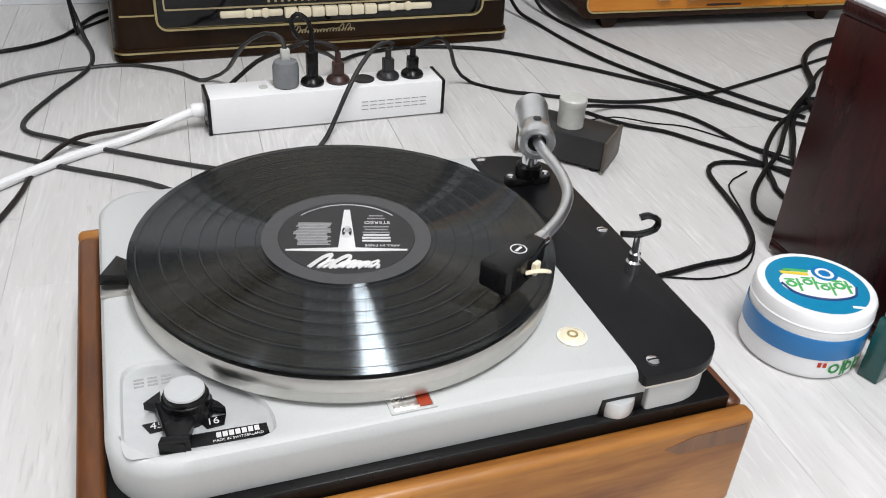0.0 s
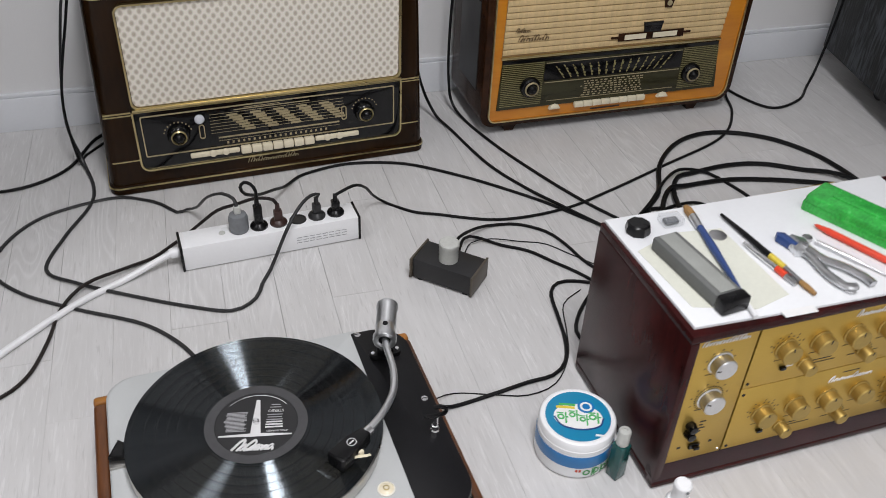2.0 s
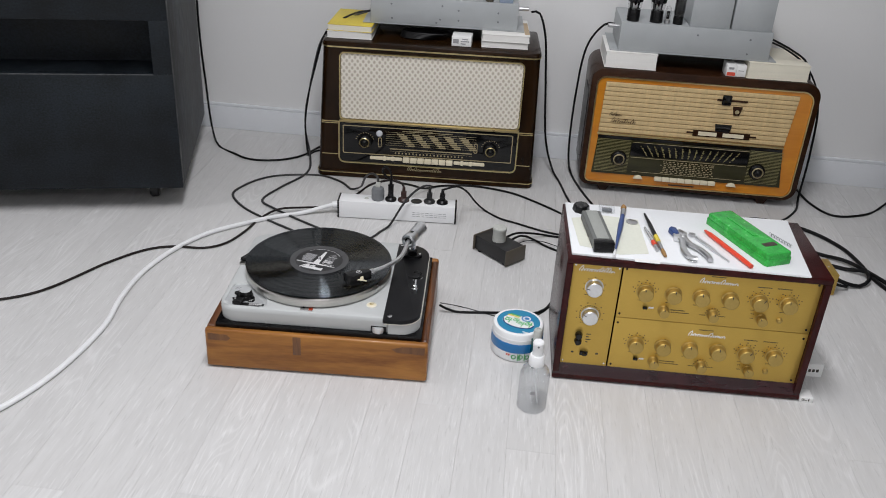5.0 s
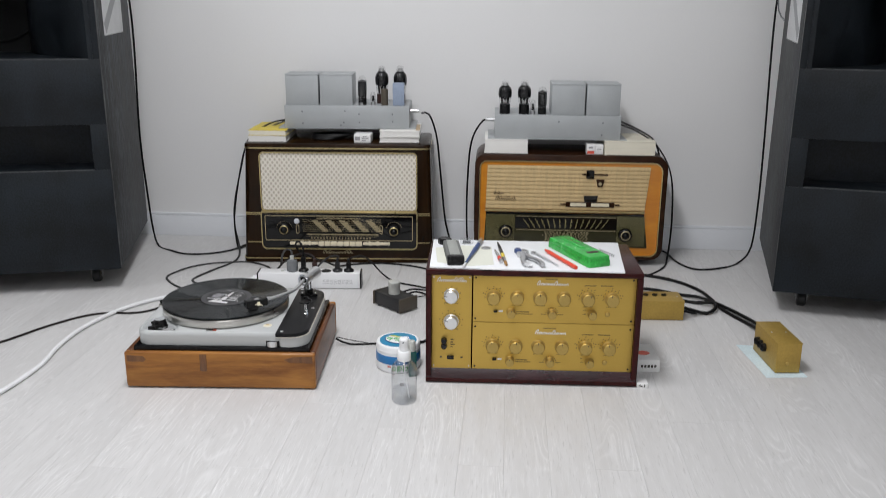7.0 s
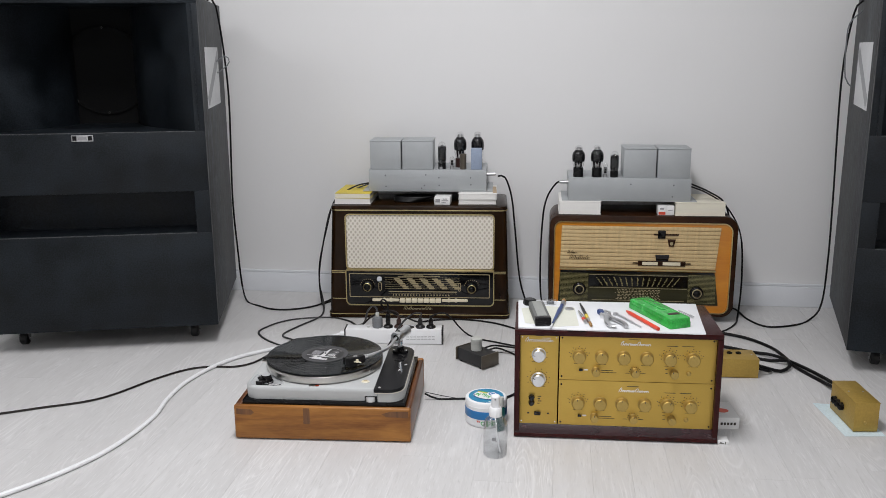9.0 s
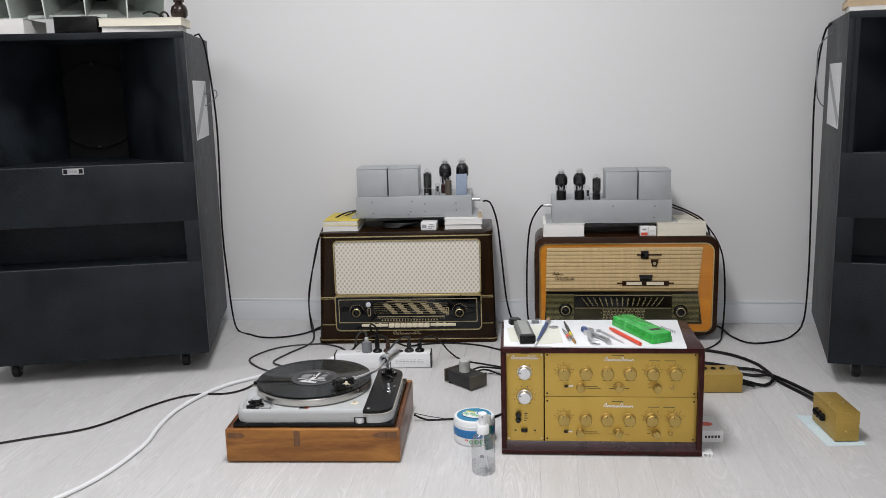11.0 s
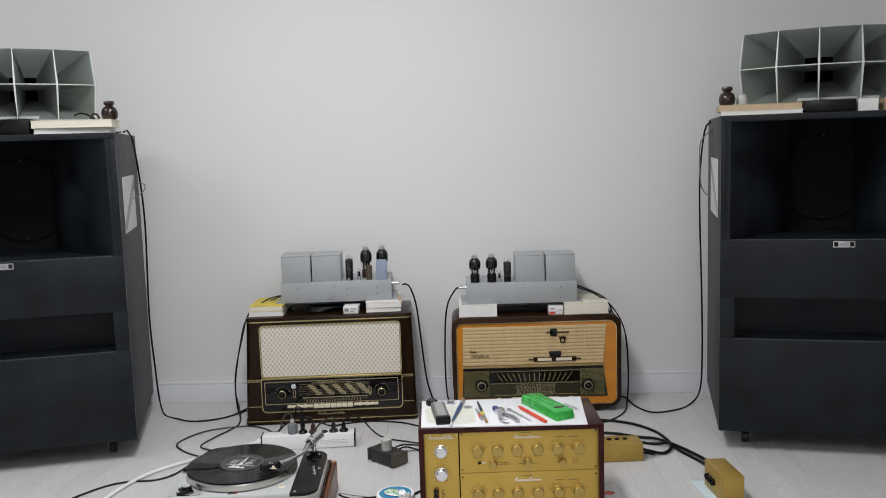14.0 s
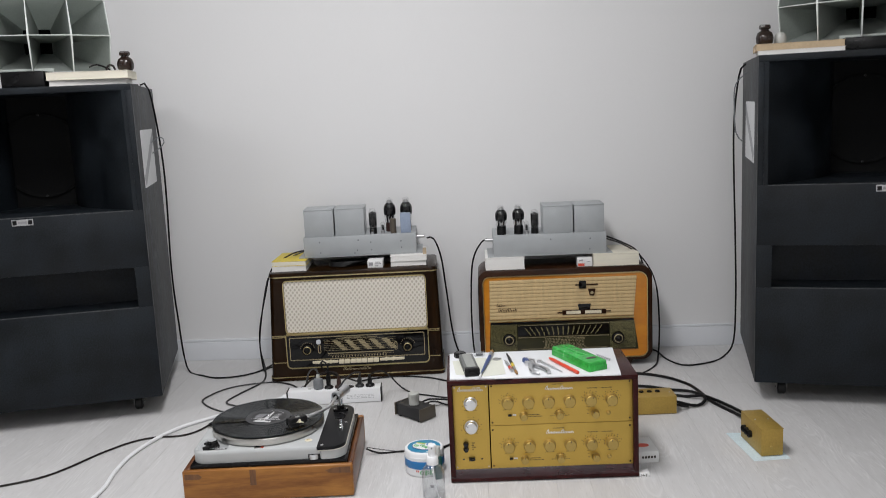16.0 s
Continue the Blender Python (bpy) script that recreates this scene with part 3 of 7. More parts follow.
# ---- the room ----
X0, X1, Y0, Y1, H = -2.3, 3.6, -3.2, 1.775, 2.4


def setting(name, bm, material, label, category, smooth=None):
    return tagged(part(name, bm, material, None, "", smooth), label, category, "", "structure")


setting("wall_north", box(X0 - 0.1, X1 + 0.1, Y1, Y1 + 0.1, -0.05, H), "wall", "plain off-white painted wall behind the radios", "wall")
setting("wall_south", box(X0 - 0.1, X1 + 0.1, Y0 - 0.1, Y0, -0.05, H), "wall", "plain off-white painted wall", "wall")
setting("wall_west", box(X0 - 0.1, X0, Y0, Y1, -0.05, H), "wall", "plain off-white painted wall", "wall")
setting("wall_east", box(X1, X1 + 0.1, Y0, Y1, -0.05, H), "wall", "plain off-white painted wall", "wall")
setting("ceiling", box(X0 - 0.1, X1 + 0.1, Y0 - 0.1, Y1 + 0.1, H, H + 0.1), "ceiling", "plain white ceiling", "ceiling")
bb = box(X0, X1, Y1 - 0.012, Y1 - 0.0002, 0.0, 0.078, 0.002)
box(X0, X1, Y1 - 0.009, Y1 - 0.0002, 0.0785, 0.088, 0.002, bm=bb)
setting("baseboard", bb, "trim", "white painted baseboard along the wall", "baseboard")
floor = setting("floor", box(X0, X1, Y0, Y1, -0.05, -0.0045), "subfloor", "whitewashed wood-grain laminate plank floor", "floor")

# ---- loudspeakers ----
def horn_loudspeaker(m, flip, T, group="pair of horn loudspeakers"):
    """A tall front-loaded bass cabinet on castors; x across, front at y = 0."""
    W, D, B = 0.368, 0.6, 0.07
    o = thing("loudspeaker_cabinet", m, "tall blue-black painted horn loudspeaker cabinet on castors", "loudspeaker", group)
    t = 0.02
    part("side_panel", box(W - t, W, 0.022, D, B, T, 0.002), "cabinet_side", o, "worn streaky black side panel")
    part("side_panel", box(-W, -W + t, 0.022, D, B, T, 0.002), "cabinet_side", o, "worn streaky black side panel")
    part("top_panel", box(-W + t, W - t, 0.022, D, T - t, T, 0.001), "cabinet", o)
    part("bottom_panel", box(-W + t, W - t, 0.022, D, B, B + t, 0.001), "cabinet", o)
    part("back_panel", box(-W + t, W - t, D - 0.015, D - 0.001, B + t, T - t), "cabinet", o)
    # front baffle pieces round the mouth and the port
    part("lower_baffle", box(-W, W, 0, 0.022, B, 0.381, 0.0012), "cabinet", o)
    part("middle_baffle", box(-W, W, 0, 0.022, 0.516, 0.704, 0.0012), "cabinet", o)
    part("upper_rail", box(-W, W, 0, 0.022, T - t, T, 0.0012), "cabinet", o)
    for s in (-1, 1):
        a, b = sorted((s * W, s * 0.322))
        part("port_edge", box(a, b, 0, 0.022, 0.381, 0.516, 0.0008), "cabinet", o)
        a, b = sorted((s * W, s * 0.3502))
        part("mouth_edge", box(a, b, 0, 0.022, 0.704, T - t, 0.0008), "cabinet", o)
    part("port_floor", box(-0.341, 0.341, 0.022, 0.13, 0.365, 0.381), "cabinet", o)
    part("port_roof", box(-0.341, 0.341, 0.022, 0.13, 0.516, 0.53), "cabinet", o)
    part("port_back", box(-0.341, 0.341, 0.13, 0.145, 0.381, 0.516), "cabinet", o)
    # curved horn walls
    for s in (-1, 1):
        bm = bmesh.new()
        prev = None
        for i in range(13):
            k = i / 12
            x, y = s * (0.1 + (0.338 - 0.1) * (1 - k) ** 1.6), 0.0 + 0.36 * k
            row = [bm.verts.new((x, y, 0.704)), bm.verts.new((x, y, T - t)), bm.verts.new((x + s * 0.012, y, T - t)), bm.verts.new((x + s * 0.012, y, 0.704))]
            if prev:
                for q in range(4):
                    bm.faces.new((prev[q], prev[(q + 1) % 4], row[(q + 1) % 4], row[q]))
            else:
                bm.faces.new(row)
            prev = row
        bm.faces.new(prev)
        part("horn_wall", bm, "cabinet", o)
    part("horn_floor", box(-0.341, 0.341, 0.023, 0.4, 0.69, 0.7045), "cabinet", o)
    part("driver_board", box(-0.2, 0.2, 0.372, 0.387, 0.704, T - t), "cone", o)
    drv = part("driver", lathe([(0.15, 0), (0.15, 0.006), (0.147, 0.008), (0.144, 0.006), (0.141, 0.0), (0.04, -0.03), (0.0, -0.034)], 48, Matrix.Translation((0, 0.371, 0.885)) @ FRONT), "cone", o, "dark paper loudspeaker cone")
    for a in range(4):
        q = radians(90 * a)
        part("bolt", lathe([(0.004, 0), (0.004, 0.004), (0.0, 0.005)], 8, Matrix.Translation((0.143 * math.cos(q), 0.362, 0.885 + 0.143 * math.sin(q))) @ FRONT), "darkplastic", drv)
    part("dust_cap", lathe([(0.036, -0.03), (0.03, -0.012), (0.018, -0.004), (0.0, -0.001)], 28, Matrix.Translation((0, 0.371, 0.885)) @ FRONT), "dustcap", drv, "round dust cap")
    # thin paler strips along the lower lips of the mouth and the port
    for x0, x1, z0, z1 in ((-0.337, 0.337, 0.7025, 0.7052), (-0.321, 0.321, 0.3795, 0.3822)):
        part("worn_edge", box(x0, x1, -0.0006, 0.003, z0, z1, 0.0005), "wornedge", o, "thin mottled strip, paler than the cabinet paint")
    badge = part("badge", prism(rrect(-0.032, 0.032, 0.679, 0.699, 0.001), 0, 0.003, FRONT, 0.0008), "steel", o, "small silver and black nameplate")
    part("badge_field", bars([(-0.029, -0.017, 0.682, 0.696)], 0.003, 0.0035, FRONT), "black", badge)
    part("badge_field", bars([(0.017, 0.029, 0.682, 0.696)], 0.003, 0.0035, FRONT), "black", badge)
    part("badge_field", bars([(-0.013, 0.013, 0.685, 0.693)], 0.003, 0.0035, FRONT), "inkgrey", badge)
    # sticker on the inner side
    s = flip
    face = Matrix.Translation((s * W, 0, 0)) @ Matrix.Rotation(radians(90 * s), 4, "Z") @ FRONT
    def sx(a):
        return a if s > 0 else -a
    lo, hi = sorted((sx(0.115), sx(0.45)))
    st = part("sticker", prism(rrect(lo, hi, 0.765, 0.96, 0.002), 0, 0.0008, face), "sticker", o, "pale paper sticker with a grey diagonal band")
    part("sticker_band", prism([(lo + 0.004, 0.80), (lo + 0.03, 0.77), (hi - 0.004, 0.915), (hi - 0.02, 0.95)] if s > 0 else [(hi - 0.004, 0.80), (hi - 0.03, 0.77), (lo + 0.004, 0.915), (lo + 0.02, 0.95)], 0.0008, 0.0012, face), "stickerdark", st)
    for x in (-0.275, 0.275):
        for y in (0.1, 0.42):
            c = part("castor", box(x - 0.02, x + 0.02, y - 0.022, y + 0.022, B - 0.004, B + 0.0005, 0.001), "darkplastic", o, "small dark castor")
            part("swivel", lathe([(0.014, 0.052), (0.016, 0.055), (0.016, B - 0.0038), (0, B - 0.0038)], 20, Matrix.Translation((x, y, 0))), "darkplastic", c)
            for q in (-0.015, 0.015):
                part("fork", prism([(-0.011, 0.054), (0.011, 0.054), (0.012, 0.022), (0.006, 0.014), (-0.002, 0.022)], q - 0.0015, q + 0.0015, Matrix.Translation((x, y, 0)) @ Matrix.Rotation(radians(90), 4, "Z") @ FRONT), "steel", c)
                part("axle_cap", lathe([(0.005, 0), (0.004, 0.002), (0, 0.0025)], 12, Matrix.Translation((x + q + math.copysign(0.0015, q), y + 0.006, 0.0235)) @ Matrix.Rotation(math.copysign(math.pi / 2, q), 4, "Y")), "chrome", c)
            part("wheel", lathe([(0, -0.012), (0.02, -0.012), (0.0235, -0.008), (0.0235, 0.008), (0.02, 0.012), (0, 0.012)], 28, Matrix.Translation((x, y + 0.006, 0.0235)) @ Matrix.Rotation(radians(90), 4, "Y")), "darkplastic", c, "dark rubber wheel")
    return o


S1 = at(-0.675, 1.022, 0, 13)
S2 = at(1.998, 1.016, -0.011, -13)
horn_loudspeaker(at(-0.675, 1.022, 0, 15.2), 1, 1.11)
horn_loudspeaker(at(1.998, 1.016, 0, -11.8), -1, 1.099)


def cell_horn(m, group="pair of multicell horns"):
    """A ten-cell treble horn, two rows of five, on a curved front."""
    o = thing("multicell_horn", m, "grey-green ten-cell metal treble horn resting on books", "horn", group)
    R, th, hh = 0.425, 0.30, 0.116
    phi = 0.27
    for r in (0, 1):
        for c in range(5):
            bm = bmesh.new()
            a0, a1 = (c - 2.5) * th, (c - 1.5) * th
            e0, e1 = ((0, phi) if r else (-phi, 0))

            def corner(a, e, k, grow=0.0):
                rad = R * k
                zz = 0.115 + rad * math.sin(e) * 1.02
                rr = rad * math.cos(e)
                return Vector((rr * math.sin(a), 0.445 - rr * math.cos(a), zz))
            rows = []
            for k in (1.0, 0.9, 0.78, 0.66, 0.55, 0.46, 0.4):
                cs = [corner(a0, e0, k), corner(a1, e0, k), corner(a1, e1, k), corner(a0, e1, k)]
                mid = sum(cs, Vector()) / 4
                rows.append([bm.verts.new(mid + (q - mid) * 0.985 * k ** 0.25) for q in cs])
            hole = [v.co.copy() for v in rows[-1]]
            for a, b in zip(rows, rows[1:]):
                for i in range(4):
                    bm.faces.new((a[i], a[(i + 1) % 4], b[(i + 1) % 4], b[i]))
            bm.faces.new(rows[-1])
            bmesh.ops.solidify(bm, geom=bm.faces, thickness=-0.0026)
            cell = part("cell", bm, "horn", o, smooth=25)
            # a dark plate over the cell's end stands in for the shade down there
            dk = bmesh.new()
            dk.faces.new([dk.verts.new(v + Vector((0, -0.004, 0))) for v in hole])
            bmesh.ops.solidify(dk, geom=dk.faces, thickness=0.001)
            part("throat_opening", dk, "cone", cell, "dark plate for the shade deep in the throat")
    # wedge-shaped rims between the mouths, the light on their edges painted as a paler colour
    for c in range(6):
        a = (c - 2.5) * th
        for e in (-phi, phi):
            w0, w1 = (0.006, 0.0024) if 0 < c < 5 else (0.0035, 0.0025)
            side = Vector((math.cos(a), math.sin(a), 0))
            p0, p1 = corner(a, 0, 1.004), corner(a, e, 1.0)
            fwd = Vector((math.sin(a), -math.cos(a), 0)) * 0.0018
            q = [p0 - side * w0 / 2, p0 + side * w0 / 2, p1 + side * w1 / 2, p1 - side * w1 / 2]
            bm = bmesh.new()
            f = [bm.verts.new(v + fwd) for v in q]
            g = [bm.verts.new(v - fwd * 2) for v in q]
            bm.faces.new(f)
            bm.faces.new(g[::-1])
            for i in range(4):
                bm.faces.new((f[i], f[(i + 1) % 4], g[(i + 1) % 4], g[i]))
            part("rim", bm, "litrim", o, "enamelled rim, paler for the light on its edge")
    for c in range(5):
        a0, a1 = (c - 2.5) * th, (c - 1.5) * th
        p0, p1 = corner(a0, 0, 1.003), corner(a1, 0, 1.003)
        fwd = Vector((math.sin((a0 + a1) / 2), -math.cos((a0 + a1) / 2), 0)) * 0.0012
        up = Vector((0, 0, 0.0014))
        bm = bmesh.new()
        q = [p0 - up, p1 - up, p1 + up, p0 + up]
        f, g = [bm.verts.new(v + fwd) for v in q], [bm.verts.new(v - fwd * 2) for v in q]
        bm.faces.new(f)
        bm.faces.new(g[::-1])
        for i in range(4):
            bm.faces.new((f[i], f[(i + 1) % 4], g[(i + 1) % 4], g[i]))
        part("rim", bm, "litrim", o, "enamelled rim, paler for the light on its edge")
    part("throat", lathe([(0.05, 0.0), (0.04, 0.05), (0.03, 0.09), (0.0, 0.09)], 20, Matrix.Translation((0, 0.31, 0.115)) @ Matrix.Rotation(radians(-90), 4, "X")), "horn", o)
    part("foot_rail", box(-0.12, 0.12, 0.06, 0.075, 0.001, 0.012, 0.001), "horn", o)
    return o


cell_horn(S1 @ at(0.0, 0.05, 1.160))
cell_horn(S2 @ at(-0.008, 0.05, 1.147))


def book(m, w, d, h, cover, pages, label, cat="book", group=""):
    """A closed book lying flat, spine at the back."""
    o = thing("book", m, label, cat, group)
    part("cover", box(0, w, 0, d, 0, 0.0015, 0.0004), cover, o)
    part("cover", box(0, w, 0, d, h - 0.0015, h, 0.0004), cover, o)
    part("spine", box(0, w, d - 0.002, d, 0.0015, h - 0.0015, 0.0002), cover, o)
    part("page_block", box(0.002, w - 0.002, 0.001, d - 0.002, 0.0015, h - 0.0015), pages, o)
    return o


def brown_jar(m):
    o = thing("brown_jar", m, "small dark brown glossy jar on the loudspeaker", "jar", "jars on the loudspeakers")
    part("body", lathe([(0, 0), (0.02, 0), (0.025, 0.007), (0.0265, 0.022), (0.022, 0.036), (0.013, 0.043), (0.0, 0.043)], 28), "brownglass", o)
    part("cap", lathe([(0.012, 0.041), (0.012, 0.047), (0.017, 0.049), (0.017, 0.057), (0.014, 0.061), (0, 0.061)], 8), "brownglass", o)
    return o


book(S1 @ at(0.118, 0.035, 1.1105, 4), 0.235, 0.17, 0.018, "pages", "pages", "white paperback book lying on the loudspeaker")
book(S1 @ at(0.112, 0.03, 1.1288, 1), 0.25, 0.17, 0.025, "cream", "cream", "cream paperback book lying on the loudspeaker")
book(S1 @ at(-0.2, 0.04, 1.1105, 0), 0.09, 0.2, 0.048, "pages", "pages", "white paperback book under the treble horn")
book(S2 @ at(-0.369, 0.02, 1.1105, -2), 0.245, 0.17, 0.013, "pages", "pages", "white paperback book lying on the loudspeaker")
book(S2 @ at(-0.375, 0.02, 1.1238, -1), 0.25, 0.17, 0.02, "tanbook", "tanbook", "tan paperback book lying on the loudspeaker")
book(S2 @ at(0.035, 0.03, 1.1105, 0), 0.06, 0.2, 0.0375, "pages", "pages", "white paperback book under the treble horn")
book(S2 @ at(0.11, 0.03, 1.1105, 0), 0.2, 0.2, 0.0375, "tanbook", "tanbook", "tan book under the treble horn")


def support_block(m, w, h):
    return tagged(part_at("support_block", box(0, w, 0, 0.16, 0, h, 0.002), "black", m), "black block under the treble horn", "block", "blocks under the horns")


def part_at(name, bm, material, m, smooth=None):
    o = part(name, bm, material, None, "", smooth)
    o.matrix_world = m
    return o


support_block(S1 @ at(-0.02, 0.03, 1.1105), 0.128, 0.05)
support_block(S2 @ at(-0.125, 0.03, 1.1105), 0.155, 0.0375)
brown_jar(S1 @ at(0.347, 0.09, 1.1543))
brown_jar(S2 @ at(-0.345, 0.09, 1.1442))


# ---- radios ----
def dial_knob(name, x, z, r, y, parent, body="glossblack", cap="chrome"):
    k = part(name, lathe([(r, 0), (r, 0.006), (r * 0.88, 0.011), (r * 0.75, 0.013), (0, 0.013)], 36, Matrix.Translation((x, y, z)) @ FRONT), body, parent)
    part("knob_ring", lathe([(r * 0.70, 0.0132), (r * 0.70, 0.0165), (r * 0.62, 0.0178), (r * 0.56, 0.0165), (r * 0.56, 0.0132)], 32, Matrix.Translation((x, y, z)) @ FRONT), cap, k)
    part("knob_cap", lathe([(r * 0.5, 0.0135), (r * 0.42, 0.021), (r * 0.25, 0.0245), (0, 0.0255)], 28, Matrix.Translation((x, y, z)) @ FRONT), cap if body != "glossblack" else "black", k)
    return k


R1 = at(0.109, 1.46, 0, 4)


def walnut_radio():
    o = thing("tube_radio", R1, "dark walnut tube radio with cream cloth and black dial", "radio", "two tube radios")
    a, b, dep = -0.142, 0.506, 0.27
    bm = bmesh.new()
    # body, a little narrower to the top, with rounded front edges
    lo, hi = rrect(a, b, 0.0, dep, (0.02, 0.02, 0.012, 0.012)), rrect(a + 0.016, b - 0.01, 0.006, dep, (0.024, 0.024, 0.012, 0.012))
    n = len(lo)
    rows = []
    for k, z, grow in ((0, 0.022, 0.0), (0.45, 0.2, 0.0), (1, 0.394, 0.0)):
        rows.append([bm.verts.new((p[0] * (1 - k) + q[0] * k, p[1] * (1 - k) + q[1] * k, z)) for p, q in zip(lo, hi)])
    for r0, r1 in zip(rows, rows[1:]):
        for i in range(n):
            bm.faces.new((r0[i], r0[(i + 1) % n], r1[(i + 1) % n], r1[i]))
    bm.faces.new(rows[0][::-1])
    bm.faces.new(rows[-1])
    part("body", bm, "radiowood", o)
    part("plinth", prism(rrect(a - 0.003, b + 0.003, -0.004, dep, (0.022, 0.022, 0.012, 0.012)), 0.002, 0.022, bevel=0.003), "radiowood", o)
    part("top_board", prism(rrect(a + 0.014, b - 0.008, 0.002, dep, (0.026, 0.026, 0.012, 0.012)), 0.398, 0.412, bevel=0.006), "radiowood", o)
    part("top_bead", prism(rrect(a + 0.0135, b - 0.0075, 0.001, dep, (0.026, 0.026, 0.012, 0.012)), 0.3945, 0.3985), "gold", o, "thin brass bead")
    part("base_bead", prism(rrect(a - 0.0045, b + 0.0045, -0.0055, dep, (0.022, 0.022, 0.012, 0.012)), 0.0145, 0.0175), "gold", o, "thin brass bead")
    for z, w in ((0.1745, 0.0016), (0.169, 0.0012), (0.072, 0.0012)):
        for xa, xb in ((a + 0.012, -0.0795), (0.4545, b - 0.011)):
            part("side_line", box(xa, xb, -0.0005 + 0.006 * (z / 0.394), 0.012, z - w, z + w), "gold", o, "thin brass line")
    part("cloth", prism(rrect(-0.072, 0.449, 0.186, 0.38, 0.012), 0.001, 0.0035, Matrix.Translation((0, 0.0035, 0)) @ FRONT), "cloth", o, "cream woven loudspeaker cloth")
    part("cloth_frame", ring(rrect(-0.0765, 0.4535, 0.181, 0.3845, 0.016), rrect(-0.073, 0.450, 0.185, 0.381, 0.013), 0, 0.009, Matrix.Translation((0, 0.004, 0)) @ FRONT), "gold", o, "brass frame")
    part("cross_bead", box(-0.0765, 0.4535, -0.008, 0.004, 0.1785, 0.1835, 0.0018), "gold", o, "brass cross bead")
    dial = part("dial_panel", prism(rrect(-0.075, 0.45, 0.053, 0.1765, (0.014, 0.014, 0.002, 0.002)), 0, 0.006, FRONT, 0.001), "glossblack", o, "black glass tuning dial")
    part("outer_line", ring(rrect(-0.079, 0.454, 0.049, 0.178, (0.018, 0.018, 0.003, 0.003)), rrect(-0.0755, 0.4505, 0.0525, 0.1765, (0.014, 0.014, 0.002, 0.002)), 0, 0.008, FRONT), "gold", dial)
    part("inner_line", ring(rrect(-0.066, 0.438, 0.08, 0.168, 0.004), rrect(-0.0635, 0.4355, 0.0825, 0.1655, 0.003), 0.006, 0.0072, FRONT), "goldink", dial)
    # slanting scale bands and station lines
    for i in range(5):
        x = 0.095 + i * 0.046
        bm = bmesh.new()
        for k in range(7):
            z = 0.1465 - k * 0.0058
            xx = x + k * 0.0055
            prism([(xx, z), (xx + 0.021 + 0.003 * (k % 2), z), (xx + 0.021 + 0.003 * (k % 2), z + 0.0046), (xx, z + 0.0046)], 0.006, 0.0066, FRONT, bm=bm)
        tagged(part("scale_band", bm, "goldink", dial), kind="stuff")
    lines = [(0.062, 0.33, 0.1535 - i * 0.0068, 0.1543 - i * 0.0068) for i in range(7)]
    lines += [(0.075, 0.32, 0.1, 0.1035), (0.075, 0.32, 0.0945, 0.0952), (0.11, 0.26, 0.1575, 0.1595), (0.13, 0.2, 0.161, 0.1622)]
    tagged(part("scale_print", bars(lines, 0.0059, 0.0063, FRONT), "goldink", dial), kind="stuff")
    part("scale_marks", bars([(0.09 + i * 0.0105, 0.094 + i * 0.0105, 0.0865, 0.0915) for i in range(20)], 0.006, 0.0065, FRONT), "goldink", dial)
    for cx in (0.0, 0.374):
        part("knob_marks", bars([(cx + 0.027 * math.cos(radians(q)) - 0.0012, cx + 0.027 * math.cos(radians(q)) + 0.0012, 0.12 + 0.027 * math.sin(radians(q)) - 0.0012, 0.12 + 0.027 * math.sin(radians(q)) + 0.0012) for q in range(20, 165, 16)], 0.006, 0.0065, FRONT), "goldink", dial)
    dial_knob("tuning_knob", 0.0, 0.121, 0.0215, -0.006, o, cap="gold")
    dial_knob("tuning_knob", 0.374, 0.117, 0.0215, -0.006, o, cap="gold")
    part("magic_eye", lathe([(0.0095, 0), (0.0095, 0.003), (0.007, 0.006), (0, 0.0075)], 24, Matrix.Translation((0.043, -0.006, 0.148)) @ FRONT), "magiceye", o, "round milky tuning eye")
    for x in (0.045, 0.33):
        part("pointer_window", ring(rrect(x - 0.0055, x + 0.0055, 0.105, 0.136, 0.005), rrect(x - 0.0035, x + 0.0035, 0.107, 0.134, 0.003), 0.006, 0.0085, FRONT), "goldink", dial)
    for i in range(7):
        x = 0.115 + i * 0.0215
        part("key", box(x, x + 0.0205, -0.017, -0.004, 0.063, 0.078, 0.0025), "ivory", o)
    part("key_bar", box(0.016, 0.113, -0.012, -0.004, 0.0655, 0.076, 0.003), "ivory", o)
    part("key_bar", box(0.267, 0.36, -0.012, -0.004, 0.0655, 0.076, 0.003), "ivory", o)
    for x in (0.06, 0.085, 0.292, 0.318):
        part("thumb_key", lathe([(0.0075, 0), (0.0075, 0.002), (0.006, 0.004), (0, 0.0045)], 16, Matrix.Translation((x, -0.012, 0.0725)) @ FRONT), "ivory", o)
    part("script_sign", scribble(0.128, 0.23, 0.033, 0.013, FRONT, 5, 0.0006, 0.0009), "goldink", o, "gold script sign")
    return o


walnut_radio()
R2 = at(0.862, 1.522, 0, 1)


